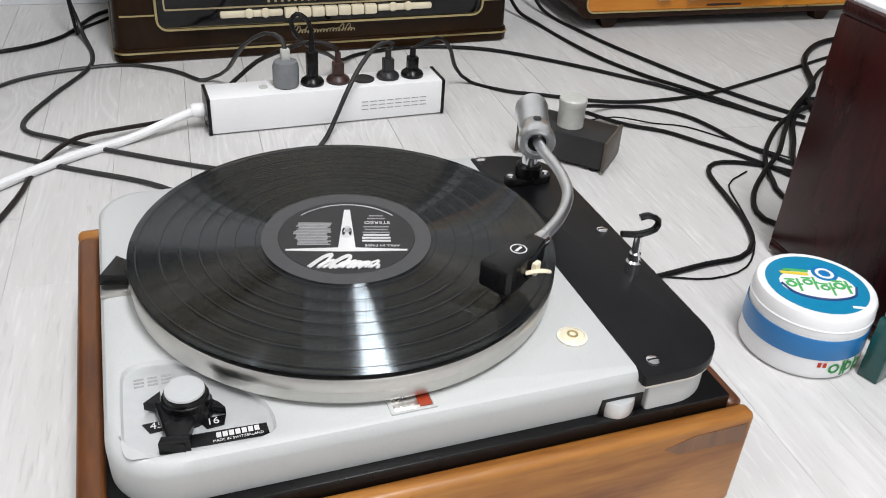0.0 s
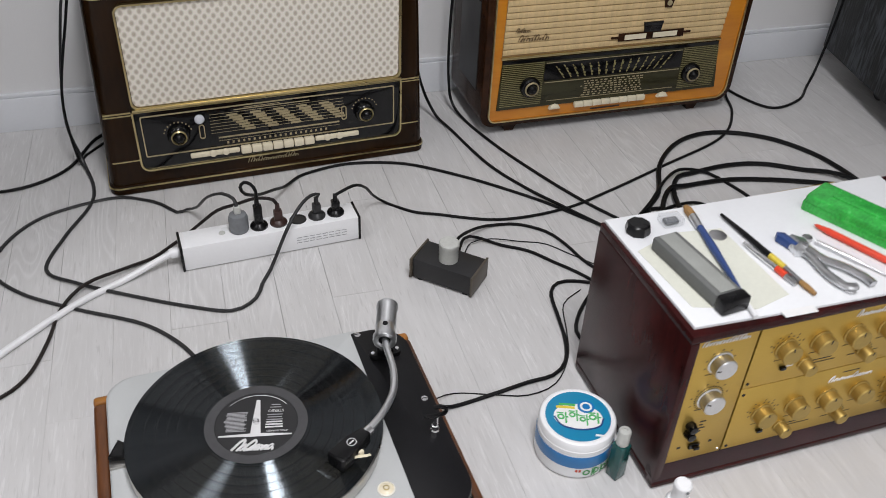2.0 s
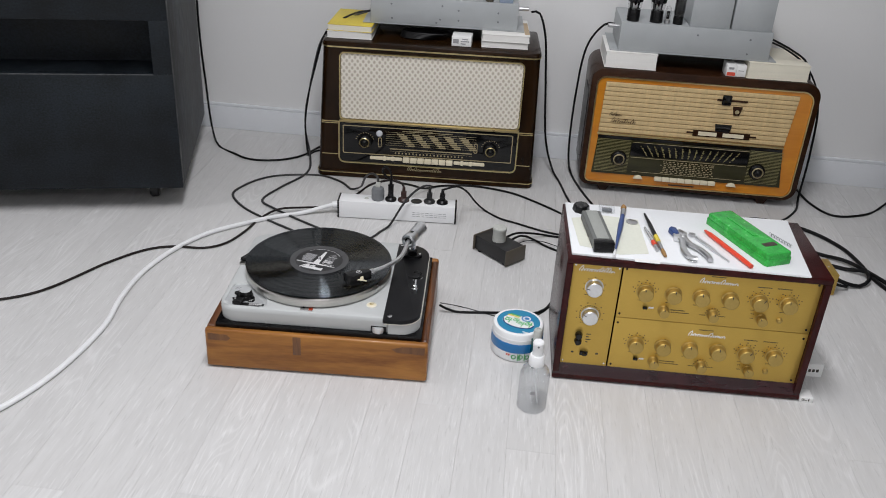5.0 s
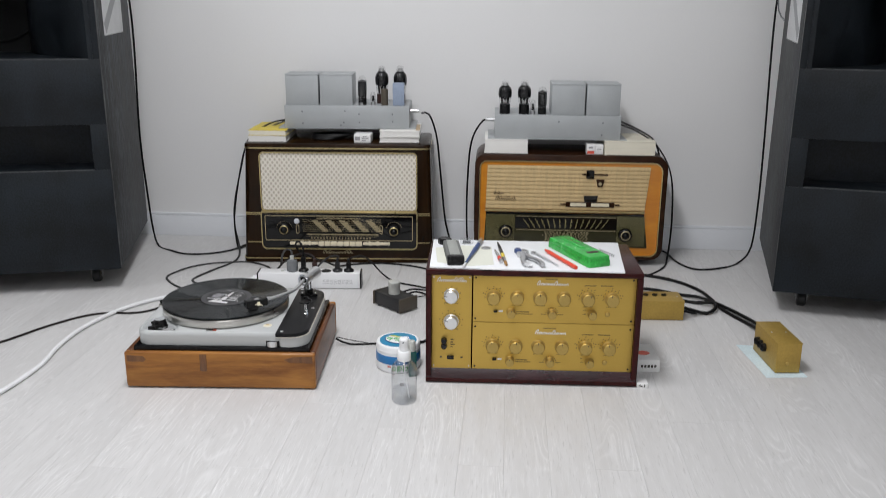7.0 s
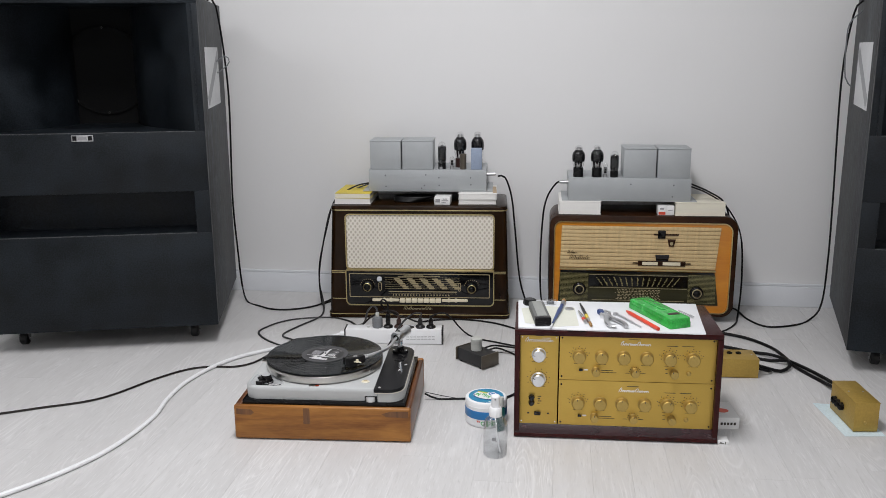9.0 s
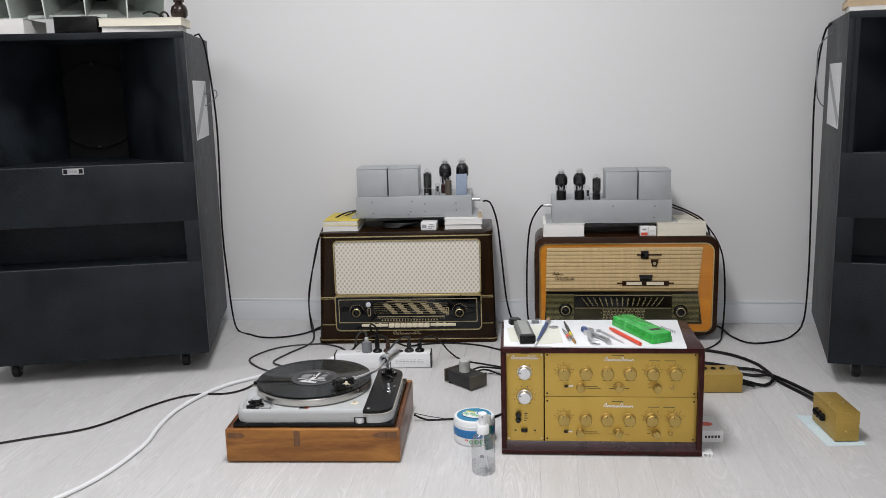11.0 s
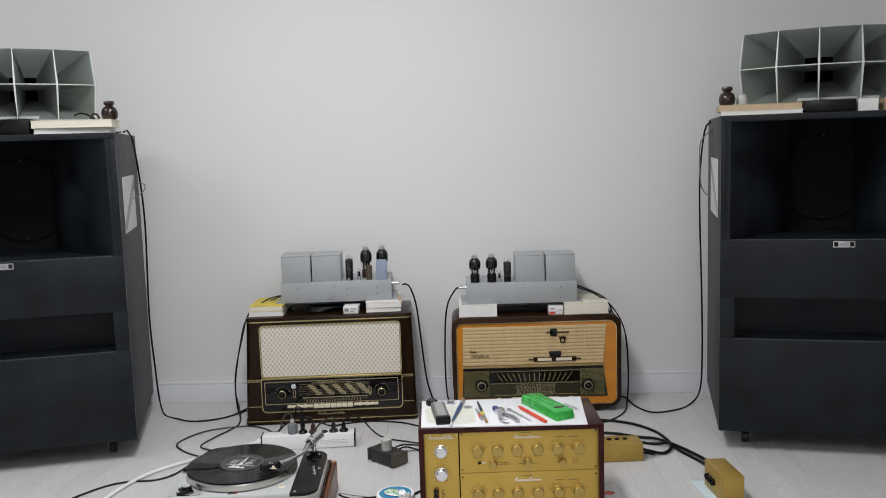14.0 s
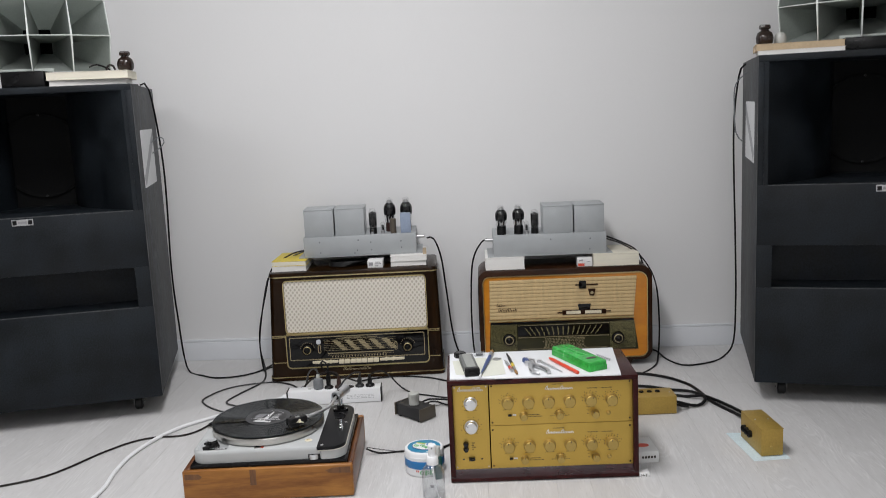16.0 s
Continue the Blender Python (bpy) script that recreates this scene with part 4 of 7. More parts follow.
def orange_radio():
    o = thing("tube_radio", R2, "brown tube radio with an orange front and slatted grille", "radio", "two tube radios")
    a, b, z0, z1, dep = -0.108, 0.535, 0.022, 0.382, 0.215
    r = (0.03, 0.04, 0.045, 0.038)
    part("body", prism(rrect(a, b, z0, z1, r, 8), -dep, 0.0, FRONT, 0.004), "radiowood2", o)
    part("rim_bead", ring(rrect(a + 0.0155, b - 0.018, z0 + 0.013, z1 - 0.0225, [q - 0.012 for q in r], 8), rrect(a + 0.0188, b - 0.0213, z0 + 0.0163, z1 - 0.0258, [q - 0.0155 for q in r], 8), -0.004, 0.006, FRONT), "gold", o, "thin brass rim")
    part("front_panel", prism(rrect(a + 0.019, b - 0.0215, z0 + 0.0165, z1 - 0.026, [q - 0.0157 for q in r], 8), -0.001, 0.002, FRONT), "orange", o, "orange lacquered front panel")
    # slatted grille, slightly wider at the top
    part("grille_back", prism([(-0.070, 0.191), (0.465, 0.191), (0.476, 0.345), (-0.066, 0.345)], 0.002, 0.0025, FRONT), "slatgap", o, "dark gaps between the slats")
    for i in range(11):
        z = 0.1955 + i * 0.01355
        k = i / 10
        x0, x1 = -0.070 + 0.004 * k, 0.465 + 0.011 * k
        bm = bmesh.new()
        sec = [(0.0025, 0.0), (0.0052, 0.0012), (0.0062, 0.0062), (0.0052, 0.0115), (0.0025, 0.0128)]
        for s0, s1 in zip(sec, sec[1:]):
            bm.faces.new([bm.verts.new((x, -y, z + q)) for x, (y, q) in ((x0, s0), (x1, s0), (x1, s1), (x0, s1))])
        bmesh.ops.remove_doubles(bm, verts=bm.verts, dist=1e-5)
        part("slat", bm, "slat", o)
    part("grille_sill", box(-0.072, 0.466, -0.009, -0.002, 0.187, 0.1925, 0.001), "gold", o, "brass sill")
    dial = part("dial_panel", prism([(-0.074, 0.066), (0.481, 0.066), (0.464, 0.184), (-0.068, 0.184)], 0.002, 0.006, FRONT, 0.001), "olive", o, "olive and black glass tuning dial")
    # black centre field, then a black strip painted as the sill's shadow
    part("dial_field", bars([(0.032, 0.374, 0.128, 0.168), (-0.068, 0.462, 0.1755, 0.1835)], 0.006, 0.0064, FRONT), "glossblack", dial)
    for xa, xb in ((-0.068, 0.03), (0.376, 0.470)):
        tagged(part("dial_stripe", bars([(xa, xb, 0.074 + i * 0.0045, 0.0754 + i * 0.0045) for i in range(23)], 0.006, 0.0063, FRONT), "oliveink", dial), kind="stuff")
    rays = bmesh.new()
    rnd = random.Random(6)
    for i in range(15):
        q = (i - 7) / 7
        xb, xt = 0.2 + q * 0.12, 0.2 + q * 0.145
        for k in range(5):
            u0, u1 = k / 5, (k + rnd.uniform(0.55, 0.9)) / 5
            w = 0.0032 + 0.0022 * (k % 2)
            prism([(xb + (xt - xb) * u0, 0.131 + 0.033 * u0), (xb + (xt - xb) * u0 + w, 0.131 + 0.033 * u0), (xb + (xt - xb) * u1 + w, 0.131 + 0.033 * u1), (xb + (xt - xb) * u1, 0.131 + 0.033 * u1)], 0.0064, 0.0067, FRONT, bm=rays)
    tagged(part("dial_print", rays, "oliveink", dial), kind="stuff")
    fine = [(0.035, 0.372, 0.1225, 0.1243), (0.035, 0.372, 0.1695, 0.1708), (0.045, 0.365, 0.0775, 0.0788)]
    for r in range(7):
        x = 0.125 + rnd.uniform(0, 0.01)
        while x < 0.28:
            w = rnd.uniform(0.003, 0.009)
            fine.append((x, x + w, 0.082 + r * 0.0056, 0.0845 + r * 0.0056))
            x += w + rnd.uniform(0.002, 0.008)
    tagged(part("dial_print", bars(fine, 0.006, 0.0066, FRONT), "goldink", dial), kind="stuff")
    dial_knob("tuning_knob", 0.0, 0.118, 0.0235, -0.006, o, cap="goldink")
    dial_knob("tuning_knob", 0.405, 0.112, 0.0235, -0.006, o, cap="goldink")
    for i in range(8):
        x = 0.114 + i * 0.0225
        part("key", box(x, x + 0.0218, -0.014, -0.001, 0.056, 0.0685, 0.002), "ivory", o)
    for x in (0.066, 0.341):
        part("thumb_wheel", prism([(x - 0.014, 0.057), (x + 0.014, 0.057), (x + 0.009, 0.066), (x, 0.069), (x - 0.009, 0.066)], 0.002, 0.012, FRONT, 0.002), "ivory", o)
    # ornaments on the grille
    orn = part("grille_ornament", bars([(0.25, 0.335, 0.3155, 0.3205)], 0.0066, 0.009, FRONT), "radiowood2", o, "dark grille ornament")
    part("ornament_boss", prism(rrect(0.264, 0.29, 0.304, 0.333, 0.004), 0.0066, 0.011, FRONT, 0.002), "glossblack", orn)
    orn = part("grille_ornament", prism([(0.297, 0.302), (0.325, 0.302), (0.319, 0.276), (0.303, 0.276)], 0.0066, 0.01, FRONT, 0.0015), "radiowood2", o, "dark grille ornament")
    part("ornament_eye", prism(circle(0.311, 0.287, 0.006, 16), 0.01, 0.0112, FRONT), "goldink", orn)
    orn = part("grille_ornament", bars([(0.182, 0.38, 0.213, 0.2175), (0.2, 0.362, 0.206, 0.2235)], 0.0066, 0.0088, FRONT), "radiowood2", o, "dark grille ornament")
    part("ornament_inlay", bars([(0.215, 0.268, 0.209, 0.2205), (0.285, 0.345, 0.209, 0.2205)], 0.0088, 0.0095, FRONT), "ivory", orn)
    hood = part("ornament_hood", prism([(0.262, 0.2235), (0.302, 0.2235), (0.306, 0.246), (0.258, 0.246)], 0.0066, 0.0105, FRONT, 0.0015), "glossblack", orn)
    part("script_sign", scribble(-0.045, -0.012, 0.246, 0.011, FRONT, 12, 0.0075, 0.0006), "radiowood2", o, "dark script sign")
    part("script_sign", scribble(-0.038, 0.030, 0.226, 0.015, FRONT, 11, 0.0075, 0.0007), "radiowood2", o, "dark script sign")
    part("maker_plate", bars([(0.16, 0.235, 0.0415, 0.0455)], 0.002, 0.0026, FRONT), "brownplastic", o)
    part("vent", bars([(0.04, 0.16, 0.10, 0.30)], 0, 0.002, Matrix.Translation((a - 0.0, 0.0, 0)) @ Matrix.Rotation(radians(-90), 4, "Z") @ FRONT @ Matrix.Translation((-0.2, 0, 0))), "darkplastic", o, "dark fabric side vent")
    for x in (-0.03, 0.445):
        for y in (0.03, 0.17):
            part("foot", prism([(x - 0.010, 0), (x + 0.010, 0), (x + 0.021, 0.0225), (x - 0.021, 0.0225)], -y - 0.012, -y + 0.012, FRONT), "radiowood2", o)
    return o


orange_radio()


# ---- valve amplifiers on the radios ----
def big_valve(x, y, z, parent, h=0.105, r=0.019):
    base = part("valve_base", lathe([(0.0175, 0), (0.0175, 0.03), (0.0165, 0.033), (0, 0.033)], 20, Matrix.Translation((x, y, z))), "brownplastic" if r > 0.0228 else "black", parent)
    part("valve_plates", box(x - r * 0.28, x + r * 0.28, y - r * 0.3, y + r * 0.3, z + 0.034, z + h * 0.46, 0.001), "steel", base, "silvery plates")
    part("valve_lining", lathe([(0.0125, 0.034), (r * 0.62, 0.046), (r * 0.66, h * 0.495)], 20, Matrix.Translation((x, y + r * 0.3, z))), "getter", base, "dark inner lining")
    part("valve_waist", lathe([(0.0165, 0.033), (r * 0.86, 0.04), (r * 0.93, h * 0.49)], 26, Matrix.Translation((x, y, z))), "tubeglass", base, "clear glass waist")
    part("valve_bulb", lathe([(0, h * 0.49), (r * 0.93, h * 0.49), (r, h * 0.58), (r * 0.99, h * 0.69), (r * 0.88, h * 0.77), (r * 0.66, h * 0.82), (r * 0.56, h * 0.85), (0, h * 0.85)], 26, Matrix.Translation((x, y, z))), "getter", base, "smoky black glass bulb")
    dome = part("valve_dome", lathe([(r * 0.56, h * 0.84), (r * 0.58, h * 0.92), (r * 0.45, h * 0.98), (r * 0.15, h), (0, h)], 24, Matrix.Translation((x, y, z))), "tubeglass", base, "clear glass top")
    part("getter_cap", lathe([(r * 0.42, h * 0.85), (r * 0.38, h * 0.91), (r * 0.2, h * 0.94), (0, h * 0.94)], 20, Matrix.Translation((x, y, z))), "steel", dome, "silvery getter spot")
    return base


def small_valve(x, y, z, parent, h=0.05, r=0.009, dark=False):
    base = part("valve_base", lathe([(r * 0.9, 0), (r * 0.9, h * 0.25), (0, h * 0.25)], 16, Matrix.Translation((x, y, z))), "black" if dark else "steel", parent)
    part("valve_plates", box(x - r * 0.5, x + r * 0.5, y - r * 0.4, y + r * 0.4, z + h * 0.27, z + h * 0.7, 0.001), "getter", base)
    part("valve_bulb", lathe([(r * 0.85, h * 0.25), (r, h * 0.35), (r, h * 0.82), (r * 0.6, h * 0.96), (0, h)], 20, Matrix.Translation((x, y, z))), "tubeglass", base)
    if dark:
        part("valve_coating", lathe([(r * 0.8, h * 0.27), (r * 0.93, h * 0.37), (r * 0.93, h * 0.8), (0, h * 0.88)], 20, Matrix.Translation((x, y, z))), "getter", base, "smoky dark inner coating")
    return base


def valve_amplifier(m, w, h, side, label):
    """A grey chassis with two transformer cans; side -1: cans to the left."""
    o = thing("valve_amplifier", m, label, "amplifier", "two valve amplifiers")
    part("chassis", box(0, w, 0, 0.2, 0.003, h, 0.002), "ampgrey", o)
    part("flange", box(-0.022, w + 0.022, 0.0, 0.2, 0, 0.003, 0.0008), "ampgrey", o)
    for x in ((0.006, 0.121) if side < 0 else (w - 0.231, w - 0.116)):
        c = part("transformer_can", box(x, x + 0.11, 0.006, 0.125, h, h + 0.099, 0.002), "ampgrey", o)
        part("can_lid", box(x - 0.001, x + 0.111, 0.005, 0.126, h + 0.0992, h + 0.1035, 0.0015), "ampgrey", c)
    rnd = random.Random(3 if side < 0 else 8)
    for x, z in ((0.06, 0.058), (0.062, 0.018), (0.205, 0.06), (0.252, 0.05), (0.253, 0.022), (0.365, 0.05), (0.366, 0.025), (0.2, 0.022), (0.19, 0.012))[:9 if side < 0 else 3]:
        x = x if side < 0 else w - x
        part("bolt", lathe([(0.003, 0), (0.0028, 0.0015), (0, 0.0022)], 8, Matrix.Translation((x, 0, z)) @ FRONT), "greyplastic", o)
    s = 1 if side < 0 else -1
    def px(u):
        return u if side < 0 else w - u
    if side < 0:
        small_valve(0.262, 0.03, h, o, 0.098, 0.0155, True)
        small_valve(0.259, 0.018, h, o, 0.035, 0.007)
        small_valve(0.298, 0.03, h, o, 0.045, 0.009)
        big_valve(0.325, 0.08, h, o, 0.128, 0.0232)
        big_valve(0.388, 0.08, h, o, 0.128, 0.0232)
        part("capacitor", lathe([(0, 0), (0.0115, 0), (0.0115, 0.053), (0.010, 0.055), (0, 0.055)], 20, Matrix.Translation((0.338, 0.02, h))), "tapebrown", o, "small bronze capacitor can")
        part("capacitor", box(0.366, 0.405, 0.006, 0.035, h, h + 0.075, 0.002), "bluegrey", o, "blue-grey square capacitor")
    else:
        big_valve(0.033, 0.03, h, o, 0.11, 0.0225)
        big_valve(0.097, 0.03, h, o, 0.112, 0.0225)
        small_valve(0.126, 0.02, h, o, 0.05, 0.0085)
        small_valve(0.157, 0.028, h, o, 0.092, 0.0155, True)
    part("socket", lathe([(0.006, 0), (0.006, 0.03), (0.004, 0.032), (0, 0.032)], 14, Matrix.Translation((w if side < 0 else 0, 0.05, h * 0.72)) @ Matrix.Rotation(radians(90 * s), 4, "Y")), "steel", o, "steel input plug")
    return o


A1 = R1 @ at(0.002, 0.075, 0.452)
A2 = R2 @ at(-0.046, 0.02, 0.4285)
valve_amplifier(A1, 0.422, 0.078, -1, "grey valve amplifier with two transformer cans at its end")
valve_amplifier(A2, 0.418, 0.081, 1, "grey valve amplifier with two dark valves and cans")
book(R1 @ at(-0.118, 0.035, 0.4125, 0), 0.13, 0.2, 0.02, "pages", "pages", "white paperback book under the amplifier", group="books on the radios")
book(R1 @ at(-0.116, 0.037, 0.4328, -2), 0.128, 0.2, 0.0185, "yellow", "cream", "yellow-covered paperback under the amplifier", group="books on the radios")
book(R1 @ at(0.325, 0.035, 0.4125, 1), 0.134, 0.2, 0.018, "pages", "pages", "white paperback book under the amplifier", group="books on the radios")
book(R1 @ at(0.325, 0.033, 0.4308, 0), 0.136, 0.2, 0.0205, "pages", "pages", "white-covered paperback under the amplifier", group="books on the radios")
book(R2 @ at(-0.078, 0.008, 0.3825, 0), 0.146, 0.19, 0.0455, "pages", "pages", "thick white paperback under the amplifier", group="books on the radios")
book(R2 @ at(0.32, 0.006, 0.3825, 1), 0.17, 0.19, 0.0455, "cream", "cream", "thick cream paperback under the amplifier", group="books on the radios")


def small_carton(m, w, d, h, label, prints):
    o = thing("small_carton", m, label, "carton", "valve cartons")
    part("carton", box(0, w, 0, d, 0, h, 0.0006), "paper", o)
    for nm, rects, mat in prints:
        part(nm, bars(rects, 0, 0.0004, FRONT), mat, o)
    return o


small_carton(R1 @ at(0.24, 0.03, 0.4125, -3), 0.056, 0.06, 0.027, "small white printed valve carton on the radio", [("print", [(0.004, 0.02, 0.008, 0.02), (0.026, 0.04, 0.006, 0.009), (0.026, 0.05, 0.013, 0.016), (0.03, 0.046, 0.019, 0.022)], "inkgrey")])
small_carton(R2 @ at(0.263, 0.012, 0.3825, 0), 0.027, 0.055, 0.033, "small white and red valve carton on the radio", [("print", [(0.002, 0.025, 0.002, 0.012)], "orangered"), ("print", [(0.006, 0.02, 0.02, 0.026)], "inkgrey")])
small_carton(R2 @ at(0.291, 0.014, 0.3825, 2), 0.027, 0.055, 0.032, "small plain white valve carton on the radio", [("print", [(0.005, 0.021, 0.016, 0.018)], "inkgrey")])
coil = bmesh.new()
for k in range(5):
    tube([(0.10 + 0.05 * math.cos(q) * (1 + 0.1 * k) + 0.04 + 0.006 * k, 0.1 + 0.03 * math.sin(q), 0.4165 + 0.0035 * k) for q in [j * math.pi / 5 for j in range(11)]], 0.003, 6, 0.01, coil)
o = part_at("coiled_cable", coil, "cable", R1)
tagged(o, "coil of black cable under the amplifier", "cable")
cap = thing("small_pot", S2 @ at(-0.297, 0.115, 1.1440), "small grey rounded pot standing behind the jar", "pot")
part("shell", lathe([(0, 0), (0.017, 0), (0.018, 0.004), (0.018, 0.024), (0.014, 0.033), (0.006, 0.037), (0, 0.0375)], 24), "capgrey", cap)
o = part_at("cable_end", tube([(0.284, 0.1, 1.1575), (0.287, 0.1, 1.168), (0.296, 0.1, 1.1745), (0.306, 0.098, 1.171), (0.312, 0.096, 1.1585)], 0.0034, 8, 0.004), "browncable", S1)
tagged(o, "short bent brown cable end beside the jar", "cable")
slip = thing("paper_slip", R1 @ at(0.447, 0.05, 0.4515, 1), "tan paper slip on the books under the amplifier", "paper")
part("sheet", box(0, 0.0135, 0, 0.14, 0, 0.0012), "tanbook", slip)


# ---- preamplifier cabinet ----
PA = at(0.681, 0.539, 0, 1.85)
PW, PD, PH = 0.497, 0.245, 0.2815


def panel_knob(x, z, r, y, parent, mat, ptr=90, name="knob"):
    m = Matrix.Translation((x, y, z)) @ FRONT
    k = part(name, lathe([(r * 1.08, 0), (r * 1.08, 0.002), (r * 0.96, 0.003), (r * 0.94, 0.0155), (r * 0.86, 0.017), (0, 0.0172)], 30, m), mat, parent)
    q = radians(ptr)
    a, b = (r * 0.55 * math.cos(q), r * 0.55 * math.sin(q)), (r * 0.95 * math.cos(q), r * 0.95 * math.sin(q))
    nx, ny = -math.sin(q) * 0.0007, math.cos(q) * 0.0007
    part("pointer", prism([(a[0] - nx, a[1] - ny), (b[0] - nx, b[1] - ny), (b[0] + nx, b[1] + ny), (a[0] + nx, a[1] + ny)], 0.0168, 0.0177, m), "inkdark", k)
    return k


def dial_ticks(x, z, r, a0, a1, n, y, parent):
    rects = []
    for i in range(n):
        q = radians(a0 + (a1 - a0) * i / (n - 1))
        cx, cz = x + r * math.cos(q), z + r * math.sin(q)
        rects.append((cx - 0.0011, cx + 0.0011, cz - 0.0009, cz + 0.0009))
    return part("printed_marks", bars(rects, 0, 0.0003, Matrix.Translation((0, y, 0)) @ FRONT), "inkdark", parent)


def preamplifier():
    o = thing("preamplifier", PA, "gold-fronted stereo preamplifier in a dark mahogany cabinet", "preamplifier")
    t = 0.013
    part("top_board", box(0, PW, 0, PD, PH - t, PH, 0.002), "mahogany", o)
    part("base_board", box(0, PW, 0.012, PD, 0.004, 0.004 + t, 0.002), "mahogany", o)
    part("side_board", box(0, t, 0, PD, 0.004 + t, PH - t, 0.0015), "mahogany", o)
    part("side_board", box(PW - t, PW, 0, PD, 0.004 + t, PH - t, 0.0015), "mahogany", o)
    part("back_board", box(t, PW - t, PD - 0.012, PD - 0.001, 0.004 + t, PH - t), "mahogany", o)
    bm = bmesh.new()
    sec = [(0.0, 0.004), (0.0, 0.012), (0.012, 0.034), (0.02, 0.034), (0.02, 0.004)]
    lo = [bm.verts.new((0.0, y, z)) for y, z in sec]
    hi = [bm.verts.new((PW, y, z)) for y, z in sec]
    for i in range(5):
        bm.faces.new((lo[i], lo[(i + 1) % 5], hi[(i + 1) % 5], hi[i]))
    bm.faces.new(lo[::-1])
    bm.faces.new(hi)
    part("base_strip", box(0, PW, -0.001, 0.012, 0.0032, 0.0125, 0.001), "mahogany", o, "dark strip under the rail")
    part("bottom_rail", bm, "railgloss", o, "glossy bevelled bottom rail")
    for x in (0.02, PW - 0.04):
        for y in (0.03, PD - 0.05):
            part("foot", box(x, x + 0.02, y, y + 0.02, 0, 0.0042), "rubber", o)
    y = 0.010
    ad = part("adapter_panel", box(0.0135, 0.1065, y, y + 0.004, 0.0345, PH - t - 0.0005, 0.0006), "goldpanel", o, "narrow gold adapter panel")
    up = part("console_panel", box(0.1095, PW - t - 0.0005, y, y + 0.004, 0.1535, PH - t - 0.0005, 0.0006), "goldpanel", o, "wide gold control panel")
    dn = part("console_panel", box(0.1095, PW - t - 0.0005, y, y + 0.004, 0.0345, 0.1525, 0.0006), "goldpanel", o, "wide gold control panel")
    f = Matrix.Translation((0, y, 0)) @ FRONT
    k1 = panel_knob(0.059, 0.217, 0.0165, y, o, "satin", 170)
    k2 = panel_knob(0.059, 0.153, 0.0165, y, o, "satin", 150)
    k1["label"] = k2["label"] = "bright aluminium knob"
    dial_ticks(0.059, 0.217, 0.021, -20, 200, 7, y, ad)
    dial_ticks(0.059, 0.153, 0.0205, -50, 230, 24, y, ad)
    dial_ticks(0.059, 0.153, 0.027, -20, 200, 8, y, ad)
    part("printed_lines", bars([(0.042, 0.076, 0.1975, 0.1985), (0.042, 0.076, 0.1335, 0.1345), (0.05, 0.07, 0.269 - 0.004, 0.2665)], 0, 0.0003, f), "inkdark", ad)
    part("script_sign", scribble(0.026, 0.092, 0.2505, 0.0115, f, 21, 0.0005, 0.0009), "paper", ad, "white script sign")
    for z in (0.106, 0.092):
        lv = part("rocker_switch", lathe([(0.007, 0), (0.008, 0.004), (0.006, 0.012), (0, 0.014)], 16, Matrix.Translation((0.043, y, z)) @ FRONT), "glossblack", ad, "black rocker switch")
    part("switch_neck", box(0.0395, 0.0465, y - 0.009, y, 0.092, 0.106, 0.001), "glossblack", ad, "black rocker switch")
    part("slide_switch", box(0.05, 0.066, y - 0.004, y, 0.058, 0.067, 0.0008), "glossblack", ad, "black slide switch")
    part("slide_button", box(0.055, 0.063, y - 0.009, y - 0.004, 0.06, 0.065, 0.0006), "glossblack", ad)
    part("jack", bars([(0.033, 0.038, 0.0605, 0.0645), (0.082, 0.087, 0.0605, 0.0645), (0.058, 0.067, 0.1065, 0.1085), (0.058, 0.064, 0.1, 0.102), (0.058, 0.068, 0.094, 0.096), (0.058, 0.063, 0.088, 0.09)], 0, 0.0004, f), "inkdark", ad)
    for x in (0.0185, 0.1015):
        for z in (0.041, 0.262):
            part("screw", lathe([(0.0022, 0), (0.0018, 0.001), (0, 0.0013)], 10, Matrix.Translation((x, y, z)) @ FRONT), "chrome", ad)
    for pan, dz in ((up, 0.0), (dn, -0.1205)):
        for i, (x, ptr) in enumerate(zip((0.157, 0.211, 0.264, 0.319, 0.374, 0.429), (100, 85, 95, 88, 60, 100))):
            panel_knob(x, 0.2155 + dz, 0.0155, y, o, "brassknob", ptr)
            if i in (0, 4, 5):
                dial_ticks(x, 0.2155 + dz, 0.0205, 5, 185, 9, y, pan)
                dial_ticks(x, 0.2155 + dz, 0.0255, 20, 160, 5, y, pan)
            part("printed_lines", bars([(x - 0.012, x + 0.012, 0.1955 + dz, 0.1963 + dz)], 0, 0.0003, f), "inkdark", pan)
        for x, ptr in ((0.198, 90), (0.2925, 80), (0.3855, 120)):
            panel_knob(x, 0.178 + dz, 0.0103, y, o, "brassknob", ptr)
        dial_ticks(0.2925, 0.178 + dz, 0.0135, 10, 170, 8, y, pan)
        part("printed_lines", bars([(0.21, 0.24, 0.1795 + dz, 0.181 + dz), (0.21, 0.248, 0.1745 + dz, 0.1757 + dz), (0.268, 0.28, 0.1745 + dz, 0.1757 + dz), (0.305, 0.318, 0.1745 + dz, 0.1757 + dz), (0.364, 0.371, 0.177 + dz, 0.1782 + dz), (0.364, 0.37, 0.187 + dz, 0.188 + dz), (0.365, 0.392, 0.2465 + dz, 0.248 + dz), (0.402, 0.43, 0.2465 + dz, 0.248 + dz), (0.275, 0.303, 0.2605 + dz, 0.262 + dz)], 0, 0.0003, f), "inkdark", pan)
